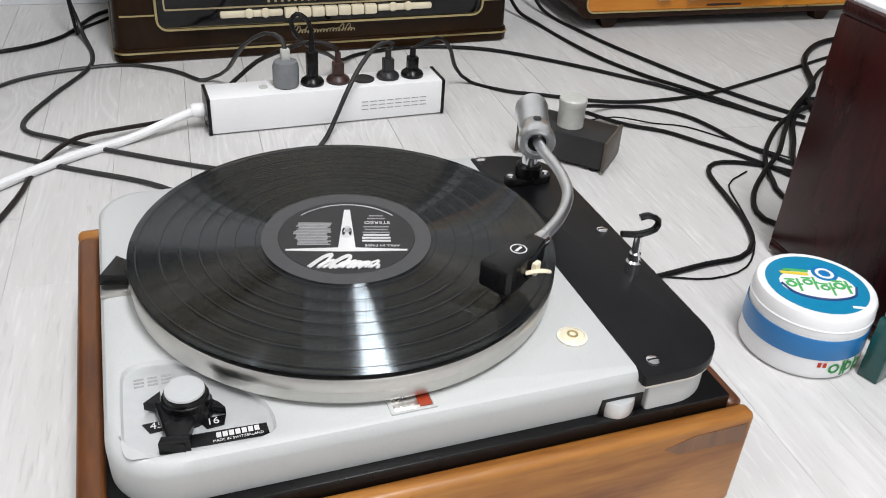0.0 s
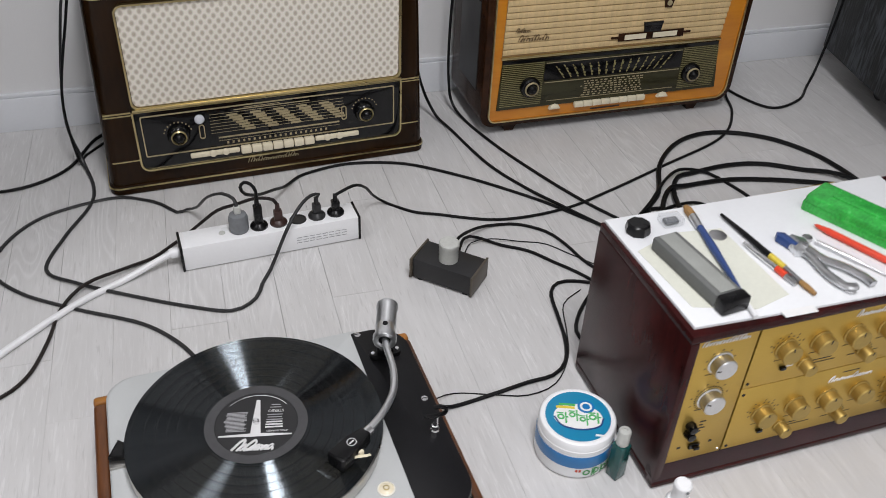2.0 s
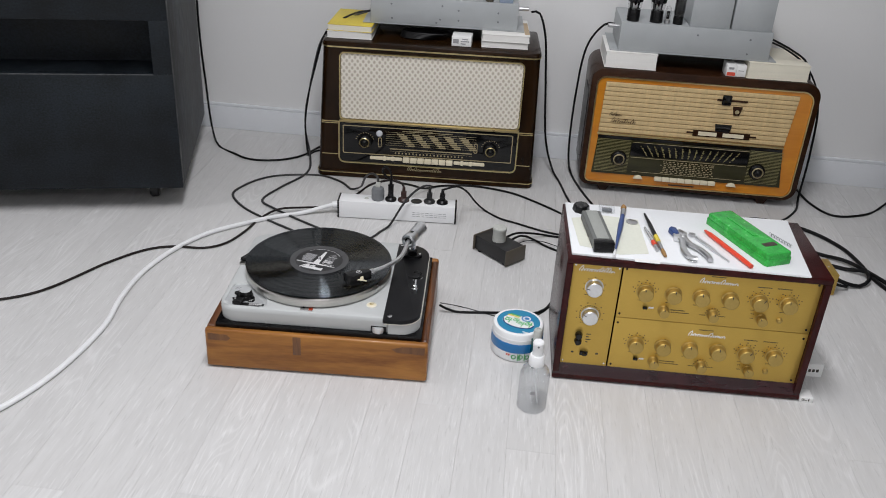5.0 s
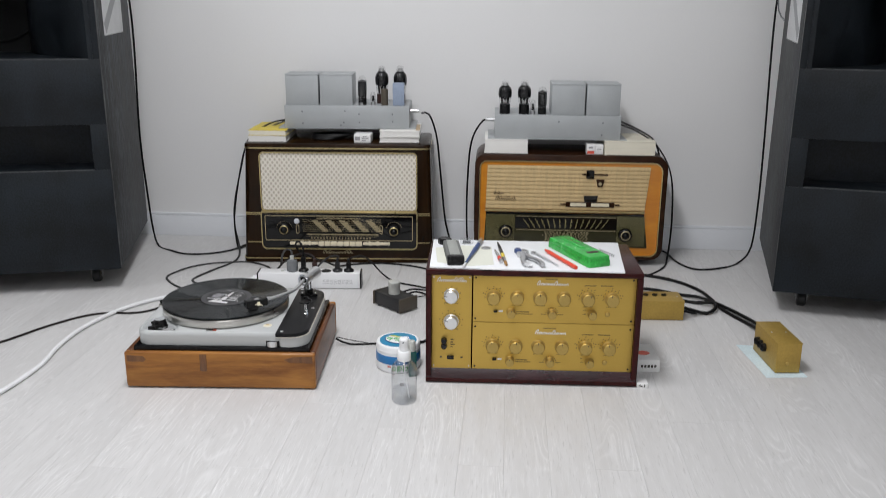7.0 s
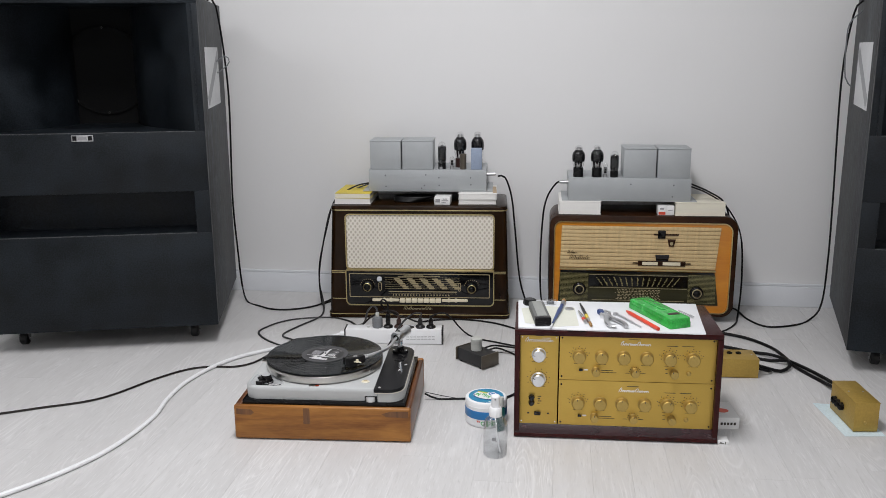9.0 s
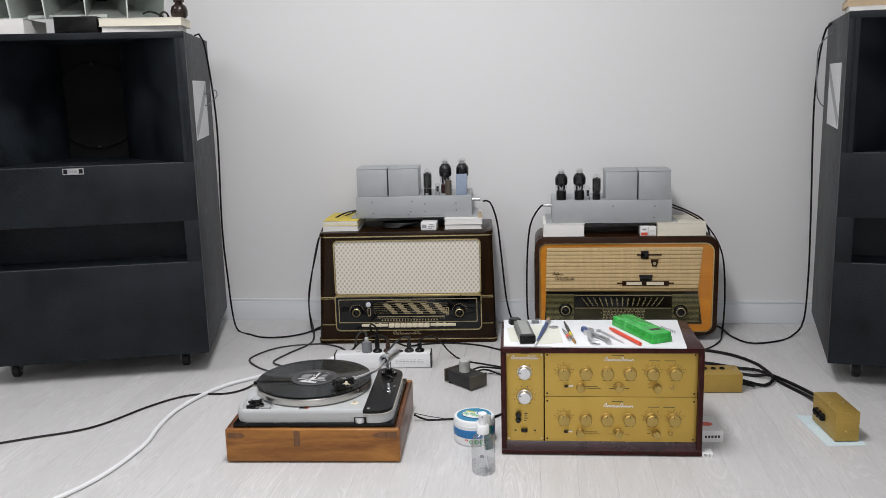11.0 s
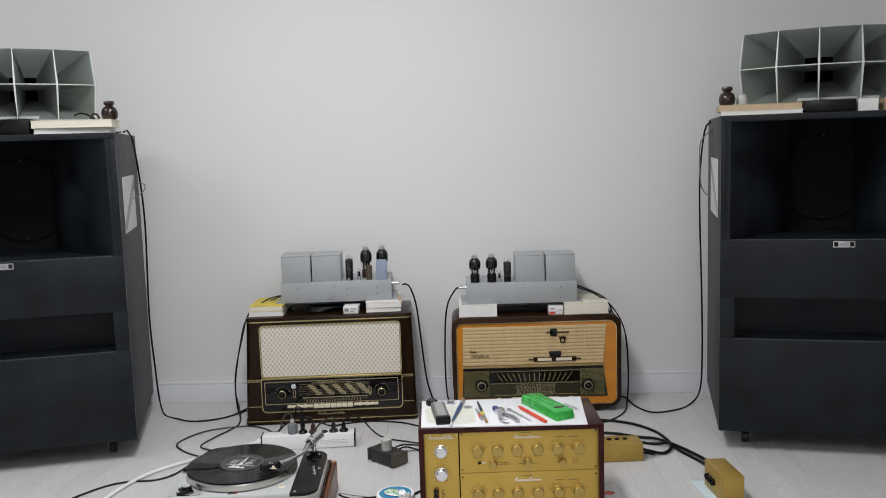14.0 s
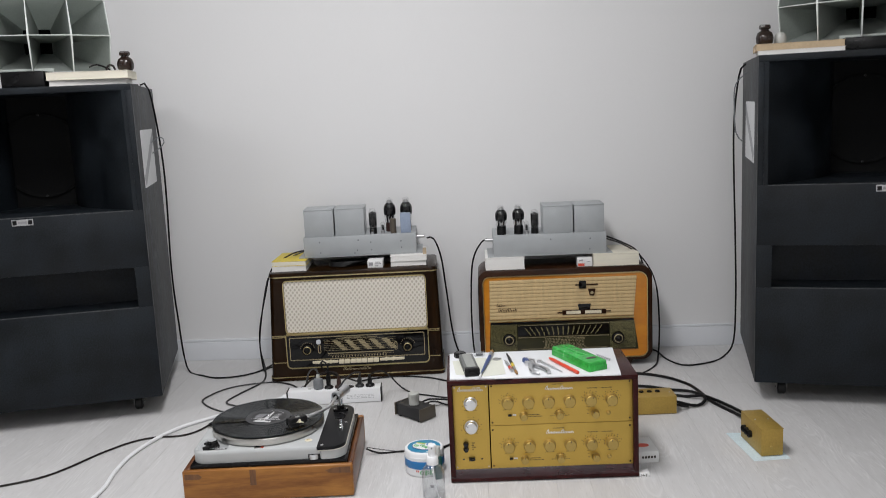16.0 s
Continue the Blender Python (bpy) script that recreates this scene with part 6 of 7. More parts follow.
def arm_post(o):
    px, py = 0.3855, 0.279
    bs = part("arm_base", prism(rrect(px - 0.022, px + 0.022, py - 0.008, py + 0.008, 0.0075), 0.1353, 0.142, bevel=0.001), "black", o, "black arm mounting flange")
    for s in (-1, 1):
        part("screw", lathe([(0, 0), (0.003, 0), (0.0025, 0.0015), (0, 0.0018)], 12, Matrix.Translation((px + s * 0.017, py, 0.1421))), "chrome", bs)
    part("arm_collar", lathe([(0.0115, 0.142), (0.0115, 0.152), (0.0095, 0.154), (0, 0.154)], 24, Matrix.Translation((px, py, 0))), "black", bs)
    part("pillar", lathe([(0.0075, 0.154), (0.0075, 0.178), (0, 0.178)], 20, Matrix.Translation((px, py, 0))), "chrome", bs)
    arm = part("tonearm", tube([(0.380, 0.262, 0.186), (0.3765, 0.24, 0.186), (0.373, 0.2, 0.186), (0.363, 0.166, 0.1855), (0.342, 0.137, 0.1845), (0.316, 0.1145, 0.183)], 0.0045, 14, 0.005), "satin", o, "curved satin aluminium tonearm")
    d = Vector((0.026, 0.072, 0.004)).normalized()
    m = Matrix.Translation((0.377, 0.252, 0.1855)) @ d.to_track_quat("Z", "Y").to_matrix().to_4x4()
    barrel = [(0.007, 0.003), (0.0105, 0.0), (0.0148, 0.0), (0.0158, 0.003), (0.0158, 0.009), (0.0138, 0.0105), (0.0136, 0.0255), (0.013, 0.0265), (0.013, 0.0285), (0.0138, 0.03), (0.0138, 0.061), (0.0148, 0.0625), (0.0148, 0.068), (0.013, 0.07), (0, 0.07)]
    part("bearing_housing", lathe(barrel, 36, m), "satin", arm, "satin metal counterweight barrel")
    part("barrel_mouth", lathe([(0.0104, 0.0005), (0.008, 0.0022), (0, 0.0024)], 28, m), "black", arm)
    part("scale_mark", prism(rrect(-0.0035, 0.0035, 0.017, 0.0245, 0.003), 0, 0.0004, m @ Matrix.Rotation(radians(180), 4, "Z") @ FRONT @ Matrix.Translation((0, 0, 0.0138))), "black", arm)
    hd = Vector((-0.83, -0.55, -0.05)).normalized()
    mh = Matrix.Translation((0.316, 0.1145, 0.183)) @ Matrix.Rotation(math.atan2(hd.y, hd.x), 4, "Z")
    part("arm_ferrule", lathe([(0.0062, -0.004), (0.0062, 0.0045), (0.0045, 0.005), (0, 0.005)], 18, mh @ Matrix.Rotation(radians(90), 4, "Y")), "chrome", arm)
    sh = part("headshell", prism([(0.003, -0.0065), (0.024, -0.0115), (0.054, -0.0125), (0.057, -0.010), (0.057, 0.010), (0.054, 0.0125), (0.024, 0.0115), (0.003, 0.0065)], -0.0115, 0.0062, mh, 0.003), "black", arm, "black cast headshell")
    bl = part("shell_badge", ring(circle(0.028, 0, 0.0058, 24), circle(0.028, 0, 0.005, 24), 0.0061, 0.0065, mh), "silverink", sh)
    part("badge_bar", bars([(0.0245, 0.0315, -0.0009, 0.0009)], 0.0061, 0.0064, mh), "silverink", sh)
    part("cartridge", box(0.028, 0.05, -0.008, 0.008, -0.0195, -0.0114, 0.0015, m=mh), "darkplastic", sh)
    part("stylus", lathe([(0.0, 0.0), (0.0006, 0.001), (0.001, 0.004), (0, 0.004)], 8, mh @ Matrix.Translation((0.046, 0, -0.0231))), "steel", sh)
    part("finger_lift", tube([mh @ Vector(q) for q in ((0.036, 0.012, -0.004), (0.032, 0.017, -0.002), (0.028, 0.021, -0.002), (0.022, 0.022, -0.005))], 0.0013, 6, 0.003, flat=1.6), "ivory", sh, "pale finger lift")
    part("shell_clip", prism([(0.026, 0.0135), (0.032, 0.0135), (0.032, 0.017), (0.026, 0.017)], -0.006, 0.003, mh, 0.0008), "ivory", sh)
    rx, ry = 0.404, 0.124
    rest = part("arm_rest", lathe([(0.006, 0.1353), (0.006, 0.1455), (0.0045, 0.147), (0.0045, 0.153), (0.0032, 0.154), (0.0032, 0.168), (0, 0.168)], 18, Matrix.Translation((rx, ry, 0))), "chrome", o, "chrome arm rest post")
    part("rest_hook", tube([(rx - 0.014, ry + 0.002, 0.1705), (rx, ry, 0.1695), (rx + 0.0115, ry - 0.002, 0.1735), (rx + 0.0125, ry - 0.002, 0.181), (rx + 0.004, ry - 0.001, 0.1855), (rx - 0.002, ry, 0.184)], 0.0023, 8, 0.003, flat=1.4), "black", rest, "black rubber hook")


turntable()


def vinyl_record():
    o = thing("vinyl_record", TT @ Matrix.Translation((0.1964, 0.185, 0.1602)) @ Matrix.Rotation(radians(-14), 4, "Z"), "black long-playing record with a black and silver label", "record")
    zt = 0.0019
    disc = part("disc", lathe([(0, 0), (0.1512, 0), (0.1525, 0.0008), (0.1521, 0.0017), (0.1498, zt + 0.0002), (0.1475, zt), (0.0635, zt), (0.0605, zt - 0.0001), (0, zt - 0.0001)], 160), "vinyl", o)
    for r in (0.1468, 0.131, 0.117, 0.1045, 0.0925, 0.0795, 0.0655):
        part("track_gap", lathe([(r - 0.00035, zt + 0.00003), (r, zt + 0.00008), (r + 0.00035, zt + 0.00003)], 128), "vinyl_plain", disc)
    part("lead_out", ring(circle(0, 0, 0.0615, 96), circle(0, 0, 0.0496, 96), zt - 0.0002, zt + 0.00012), "labelring", disc)
    lab = part("label", lathe([(0.0035, zt + 0.00005), (0.0035, zt + 0.0003), (0.0492, zt + 0.0003), (0.0494, zt + 0.0001)], 72), "label", o, "black paper label with silver print")
    z0, z1 = zt + 0.0003, zt + 0.0005
    part("label_emblem", prism([(-0.0022, 0.037), (0.0022, 0.037), (0.0062, -0.0165), (0.043, -0.0185), (0.043, -0.0205), (0.006, -0.0215), (-0.006, -0.0215), (-0.043, -0.0205), (-0.043, -0.0185), (-0.0062, -0.0165)], z0, z1), "silverink", lab)
    rnd = random.Random(4)
    for i in range(15):
        part("label_print", bars([(-0.0395 + abs(i - 7) * 0.0004 + rnd.uniform(0, 0.003), -0.011 - rnd.uniform(0, 0.004), 0.0165 - i * 0.0021, 0.0178 - i * 0.0021)], z0, z1), "inkgrey", lab)
    for i, (half, y) in enumerate(((0.006, 0.0275), (0.0075, 0.0235), (0.0105, 0.0115), (0.0095, 0.0075), (0.011, 0.0035), (0.0105, -0.0005), (0.0115, -0.0045), (0.0115, -0.0085))):
        part("label_print", bars([(0.0225 - half, 0.0225 + half * 0.8, y, y + (0.0014 if i < 5 else 0.0022))], z0, z1), "inkgrey" if i < 5 else "silverink", lab)
    words("STEREO", 0.0056, Matrix.Translation((0.0225, 0.0185, z0)) @ Matrix.Rotation(math.pi, 4, "Z"), "silverink", lab)
    words("APRIL IN PARIS", 0.0038, Matrix.Translation((0.0255, -0.0135, z0)) @ Matrix.Rotation(math.pi, 4, "Z"), "silverink", lab)
    part("label_sign", scribble(-0.026, 0.014, -0.0415, 0.016, UP, 9, z0, 0.0015, 0.75), "silverink", lab)
    part("label_sign", scribble(-0.02, 0.02, -0.0425, 0.010, UP, 23, z0, 0.0011, 0.9), "silverink", lab)
    arc = bmesh.new()
    for i in range(40):
        q0, q1 = radians(40 + i * 2.5), radians(40 + (i + 1) * 2.5)
        w = 0.0008 if i < 30 else 0.0004
        prism([(0.0445 * math.cos(q0), 0.0445 * math.sin(q0)), ((0.0445 + w) * math.cos(q0), (0.0445 + w) * math.sin(q0)), ((0.0445 + w) * math.cos(q1), (0.0445 + w) * math.sin(q1)), (0.0445 * math.cos(q1), 0.0445 * math.sin(q1))], z0, z1, bm=arc)
    part("label_arc", arc, "silverink", lab)
    return o


vinyl_record()

# ---- things on the floor ----
def power_strip():
    o = thing("power_strip", at(0.090, 1.172, 0, 4.8), "white metal power strip with six outlets and plugs", "power strip")
    part("case", box(0.004, 0.322, 0, 0.052, 0.002, 0.051, 0.002), "white", o)
    part("end_cap", box(0, 0.0045, -0.001, 0.053, 0.001, 0.052, 0.001), "black", o)
    part("end_cap", box(0.3215, 0.326, -0.001, 0.053, 0.001, 0.052, 0.001), "black", o)
    part("gland", lathe([(0.0075, 0), (0.0095, 0.004), (0.0095, 0.014), (0.0075, 0.018), (0, 0.018)], 18, Matrix.Translation((0, 0.026, 0.027)) @ Matrix.Rotation(radians(-90), 4, "Y")), "whiteplastic", o, "white cable gland")
    for i in range(6):
        x = 0.108 + i * 0.0355
        s = part("socket", lathe([(0.0155, 0), (0.0155, 0.0012), (0.0135, 0.0022), (0.013, 0.0006), (0, 0.0006)], 28, Matrix.Translation((x, 0.026, 0.0511))), "darkplastic", o)
    part("switch", lathe([(0.006, 0), (0.0055, 0.0015), (0, 0.002)], 16, Matrix.Translation((0.077, 0.026, 0.0511))), "capgrey", o, "small grey button")
    part("printed_lines", bars([(0.205 + i * 0.012, 0.2145 + i * 0.012, z, z + 0.0011) for z in (0.0285, 0.023, 0.0175) for i in range(8)], 0, 0.0004, FRONT), "stickerdark", o)
    return o


PS = at(0.090, 1.172, 0, 4.8)
power_strip()


def plug(i, kind, label, mat):
    x = 0.108 + i * 0.0355
    o = thing("mains_plug", PS @ at(x, 0.026, 0.0523), label, "plug", "plugs in the power strip")
    if kind == "fat":
        part("body", lathe([(0, 0), (0.0165, 0), (0.0175, 0.004), (0.0175, 0.026), (0.015, 0.033), (0.008, 0.036), (0, 0.036)], 24), mat, o)
        part("strain_relief", box(-0.006, 0.006, -0.005, 0.005, 0.035, 0.05, 0.002), "capgrey", o)
    else:
        part("flange", lathe([(0, 0), (0.0155, 0), (0.016, 0.002), (0.0145, 0.005), (0.009, 0.009), (0, 0.009)], 24), mat, o)
        part("body", box(-0.0075, 0.0075, -0.0065, 0.0065, 0.007, 0.027 if kind == "flat" else 0.045, 0.002), mat, o)
        part("strain_relief", lathe([(0.0045, 0), (0.004, 0.014), (0, 0.014)], 12, Matrix.Translation((0, 0, 0.026 if kind == "flat" else 0.044))), mat, o)
    return o


plug(0, "fat", "round grey mains plug in the power strip", "greyplastic")
plug(1, "tall", "tall black mains plug in the power strip", "black")
plug(2, "flat", "brown mains plug in the power strip", "brownplastic")
plug(4, "flat", "dark grey mains plug in the power strip", "darkplastic")
plug(5, "flat", "black mains plug in the power strip", "black")


def step_up_box():
    o = thing("transformer_box", at(0.560, 0.984, 0, 48), "small dark grey transformer box with a round cap", "transformer")
    part("case", box(0.004, 0.066, 0.0, 0.113, 0.005, 0.044, 0.002), "darkplastic", o)
    part("end_plate", box(0.0, 0.070, -0.004, 0.0, 0.004, 0.045, 0.0008), "tapebrown", o)
    part("end_plate", box(0.0, 0.070, 0.113, 0.117, 0.004, 0.045, 0.0008), "tapebrown", o)
    for x in (0.012, 0.058):
        for y in (0.012, 0.1):
            part("foot", lathe([(0, 0), (0.006, 0), (0.006, 0.0055), (0, 0.0055)], 12, Matrix.Translation((x, y, 0))), "rubber", o)
    part("screen_can", lathe([(0, 0.044), (0.0172, 0.044), (0.0172, 0.072), (0.0179, 0.073), (0.0179, 0.08), (0.0162, 0.082), (0, 0.082)], 28, Matrix.Translation((0.033, 0.057, 0))), "capgrey", o, "pale grey screening can")
    return o


step_up_box()


def sweet_tub():
    o = thing("sweets_tub", at(0.604, 0.632, 0, -20), "white plastic sweets tub with a blue band", "tub")
    r = 0.0548
    part("body", lathe([(0, 0), (r - 0.004, 0), (r - 0.001, 0.003), (r, 0.007), (r - 0.0008, 0.046), (0, 0.046)], 56), "whiteplastic", o)
    part("band", lathe([(r + 0.0002, 0.0235), (r + 0.0005, 0.024), (r + 0.0001, 0.0445), (r - 0.0003, 0.045)], 56), "blue", o, "bright blue printed band")
    lid = part("lid", lathe([(0, 0.0463), (r - 0.001, 0.0463), (r - 0.0006, 0.0485), (r - 0.001, 0.0645), (r - 0.0025, 0.0675), (r - 0.005, 0.0688), (r - 0.0075, 0.0688), (r - 0.0085, 0.0682), (0, 0.0682)], 56), "whiteplastic", o, "white screw lid")
    part("lid_ridge", lathe([(r - 0.0009, 0.053), (r, 0.0542), (r - 0.0009, 0.0555)], 56), "whiteplastic", lid)
    part("lid_print", lathe([(0.0, 0.0683), (0.0455, 0.0683), (0.0455, 0.0687), (0, 0.0687)], 48), "cyan", lid, "round teal-blue lid print")
    part("print_field", prism([(0.034 * math.cos(a), 0.024 * math.sin(a) - 0.002) for a in [k * math.pi / 14 for k in range(28)]], 0.0687, 0.0689), "paper", lid)
    part("print_disc", prism(circle(0.012, 0.018, 0.012, 24), 0.0689, 0.0691), "blue", lid)
    part("print_stripe", bars([(-0.03, -0.004, 0.012, 0.0165)], 0.0691, 0.0693), "yellow", lid)
    part("print_stripe", bars([(-0.026, -0.003, 0.0175, 0.0215)], 0.0691, 0.0693), "greenprint", lid)
    sign = bmesh.new()
    for x, y, g in ((-0.024, -0.004, 0.0052), (-0.008, 0.001, 0.0048), (0.006, -0.006, 0.0045), (0.02, -0.001, 0.0056)):
        ring(circle(x, y, g, 16), circle(x, y, g * 0.5, 16), 0.0691, 0.0694, bm=sign)
        bars([(x + g * 1.1, x + g * 1.55, y - 0.011, y + 0.009), (x + g * 1.5, x + g * 2.0, y - 0.001, y + 0.0015), (x - g, x + g * 0.8, y + g * 1.15, y + g * 1.55)], 0.0691, 0.0694, bm=sign)
    part("print_sign", sign, "greenprint", lid)
    part("print_swoosh", tube([(-0.033, -0.004, 0.0691), (-0.022, -0.02, 0.0691), (0.004, -0.025, 0.0691), (0.028, -0.017, 0.0691), (0.035, -0.002, 0.0691)], 0.0012, 6, 0.003), "bluehandle", lid)
    part("print_ring", ring(circle(0.012, 0.018, 0.0085, 24), circle(0.012, 0.018, 0.0055, 24), 0.0691, 0.0693), "paper", lid)
    part("print_mark", bars([(0.022, 0.036, -0.0345, -0.031)], 0.0687, 0.0689), "paper", lid)
    side = bmesh.new()
    rr = r + 0.0004

    def patch(us):
        side.faces.new([side.verts.new((rr * math.cos(u), rr * math.sin(u), z)) for u, z in us])
    for k, (zc, bar) in enumerate(((0.0145, 1), (0.015, 0), (0.0135, 1), (0.0145, 1))):
        q = radians(-74 + k * 15)
        for n in range(12):
            a0, a1 = n * math.pi / 6, (n + 1) * math.pi / 6
            patch([(q + g * math.cos(a) / rr, zc + g * math.sin(a)) for a, g in ((a0, 0.0032), (a1, 0.0032), (a1, 0.0056), (a0, 0.0056))])
        for b in range(1 + bar):
            u = q + (0.0078 + 0.0036 * b) / rr
            patch([(u, 0.006), (u + 0.0022 / rr, 0.006), (u + 0.0022 / rr, 0.0225), (u, 0.0225)])
    bmesh.ops.solidify(side, geom=side.faces, thickness=0.0003)
    part("side_print", side, "greenprint", o)
    mark = bmesh.new()
    for k in range(2):
        u = radians(-91 + k * 5)
        mark.faces.new([mark.verts.new((rr * math.cos(a), rr * math.sin(a), z)) for a, z in ((u, 0.016), (u + 0.06, 0.016), (u + 0.06, 0.021), (u, 0.021))])
    bmesh.ops.solidify(mark, geom=mark.faces, thickness=0.0003)
    part("side_mark", mark, "orangered", o)
    return o


sweet_tub()
vl = thing("stylus_vial", at(0.6445, 0.575, 0, 20), "small dark teal square vial with a grey cap", "vial")
part("vial", box(-0.0095, 0.0095, -0.0095, 0.0095, 0, 0.064, 0.0015), "teal", vl)
part("cap", lathe([(0.0075, 0.0642), (0.0088, 0.066), (0.0088, 0.088), (0.0078, 0.0905), (0.0042, 0.0912), (0.0036, 0.0892), (0, 0.0892)], 24), "capgrey", vl, "pale grey cap with a hole")


def spray_bottle():
    o = thing("spray_bottle", at(0.642, 0.438) @ Matrix.Scale(0.955, 4), "clear plastic spray bottle with a white pump cap", "bottle")
    r = 0.0305
    prof = [(r - 0.003, 0.0), (r, 0.004), (r, 0.082), (r - 0.004, 0.094), (0.018, 0.104), (0.0125, 0.108), (0.0125, 0.113)]
    inner = [(0.0113, 0.113), (0.0113, 0.1075), (0.017, 0.103), (r - 0.005, 0.0935), (r - 0.0012, 0.082), (r - 0.0012, 0.005), (r - 0.004, 0.0015), (0, 0.0015)]
    b = part("bottle", lathe([(0, 0)] + prof + inner, 40), "clearplastic", o)
    b.visible_shadow = False
    lq = part("liquid", lathe([(0, 0.0018), (r - 0.0045, 0.0018), (r - 0.0016, 0.0055), (r - 0.0016, 0.03), (0, 0.03)], 40), "water", o, "clear liquid, a third full")
    lq.visible_shadow = False
    part("dip_tube", tube([(0, 0, 0.11), (0.003, 0.001, 0.06), (0.012, 0.004, 0.006)], 0.0015, 8, 0.01), "whiteplastic", o)
    cap = part("pump_collar", lathe([(0.0155, 0.106), (0.0158, 0.107), (0.0158, 0.125), (0.0135, 0.129), (0, 0.129)], 28), "whiteplastic", o, "white pump collar")
    part("spray_button", lathe([(0.0105, 0.129), (0.0105, 0.149), (0.0112, 0.15), (0.0112, 0.157), (0.009, 0.16), (0, 0.16)], 24), "whiteplastic", cap)
    part("nozzle", lathe([(0.002, 0), (0.002, 0.002), (0, 0.002)], 10, Matrix.Translation((0, -0.0105, 0.153)) @ FRONT), "greyplastic", cap)
    part("label_mark", bars([(-0.006, 0.004, 0.052, 0.06)], 0, 0.0004, Matrix.Translation((0, -0.0304, 0)) @ FRONT), "inkgrey", o, "small grey printed mark")
    return o


spray_bottle()


def supply_box(m, w, d, h, label, sockets_on):
    o = thing("power_supply_box", m, label, "power supply", "gold supply boxes")
    part("case", box(0, w, 0, d, 0.002, h - 0.002, 0.001), "goldbox", o)
    part("cover", box(-0.0008, w + 0.0008, -0.0008 if sockets_on == "side" else 0.0, d + 0.0008, h - 0.0022, h, 0.0006), "goldbox", o)
    for x in (0.012, w - 0.012):
        part("screw", lathe([(0.0025, 0), (0.002, 0.0012), (0, 0.0015)], 10, Matrix.Translation((x, d * 0.5, h))), "steel", o)
    part("pilot", lathe([(0.0045, 0), (0.0045, 0.0015), (0.003, 0.003), (0, 0.0035)], 14, Matrix.Translation((w * 0.45, 0, h * 0.33)) @ FRONT), "brassknob", o)
    if sockets_on == "side":
        for k in range(3):
            mm = Matrix.Translation((0, d * 0.5 + k * 0.021, h * 0.48)) @ Matrix.Rotation(radians(-90), 4, "Y")
            part("socket", lathe([(0.0105, 0), (0.0105, 0.008), (0.0085, 0.01), (0.007, 0.004), (0, 0.004)], 20, mm), "black", o)
    else:
        for k in range(3):
            part("socket", lathe([(0.008, 0), (0.008, 0.003), (0.0065, 0.0035), (0.006, 0.001), (0, 0.001)], 18, Matrix.Translation((w - 0.1 + k * 0.026, d * 0.62, h))), "black", o)
    for x in (0.01, w - 0.01):
        for y in (0.01, d - 0.01):
            part("foot", lathe([(0, 0), (0.005, 0), (0.005, 0.0025), (0, 0.0025)], 10, Matrix.Translation((x, y, 0))), "rubber", o)
    return o


supply_box(at(1.148, 1.0, 0, 3), 0.226, 0.085, 0.058, "bronze-gold power supply box on the floor", "top")
pp = part_at("paper_sheet", prism([(0, 0), (0.1, 0.012), (0.085, 0.2), (-0.022, 0.205)], 0, 0.0006), "paleblue", at(1.502, 0.638, 0.0003))
tagged(pp, "pale blue paper sheet under the supply box", "paper")
supply_box(at(1.528, 0.664, 0.0012, 5), 0.06, 0.148, 0.079, "bronze-gold power supply box on pale paper", "side")


def cartridge_carton():
    o = thing("cartridge_carton", at(1.17, 0.642, 0, 5), "white cartridge carton with a red round print", "carton")
    part("carton", box(0, 0.078, 0, 0.102, 0, 0.032, 0.0008), "paper", o)
    part("round_print", prism([(0.045 + 0.017 * math.cos(a), 0.045 + 0.013 * math.sin(a)) for a in [k * math.pi / 12 for k in range(24)]], 0.032, 0.0324), "orangered", o)
    part("side_mark", bars([(0.031 + i * 0.0082, 0.0365 + i * 0.0082, 0.012, 0.019) for i in range(5)], 0, 0.0004, FRONT), "inkdark", o)
    return o


cartridge_carton()
lt = thing("small_card", at(1.179, 0.553, 0, 0), "small white printed card beside the cabinet", "card")
part("card", box(0, 0.026, 0, 0.03, 0, 0.011, 0.0005), "paper", lt)
part("card_print", bars([(0.004, 0.014, 0.004, 0.0055), (0.004, 0.01, 0.007, 0.0085), (0.017, 0.019, 0.003, 0.009)], 0, 0.0004, FRONT), "inkdark", lt)


# ---- cables ----
def cable(pts, r, material, label, flat=1.0, segs=8):
    """One cord; points of two numbers lie on the floor."""
    full = [(p[0], p[1], r + 0.0005) if len(p) == 2 else p for p in pts]
    o = part("cable", tube(full, r, segs, 0.014, flat=flat), material)
    return tagged(o, label, "cable", "cables on the floor")


def ps(i, h, dx=0.0, dy=0.0):
    return tuple(PS @ Vector((0.108 + i * 0.0355 + dx, 0.026 + dy, 0.0523 + h)))


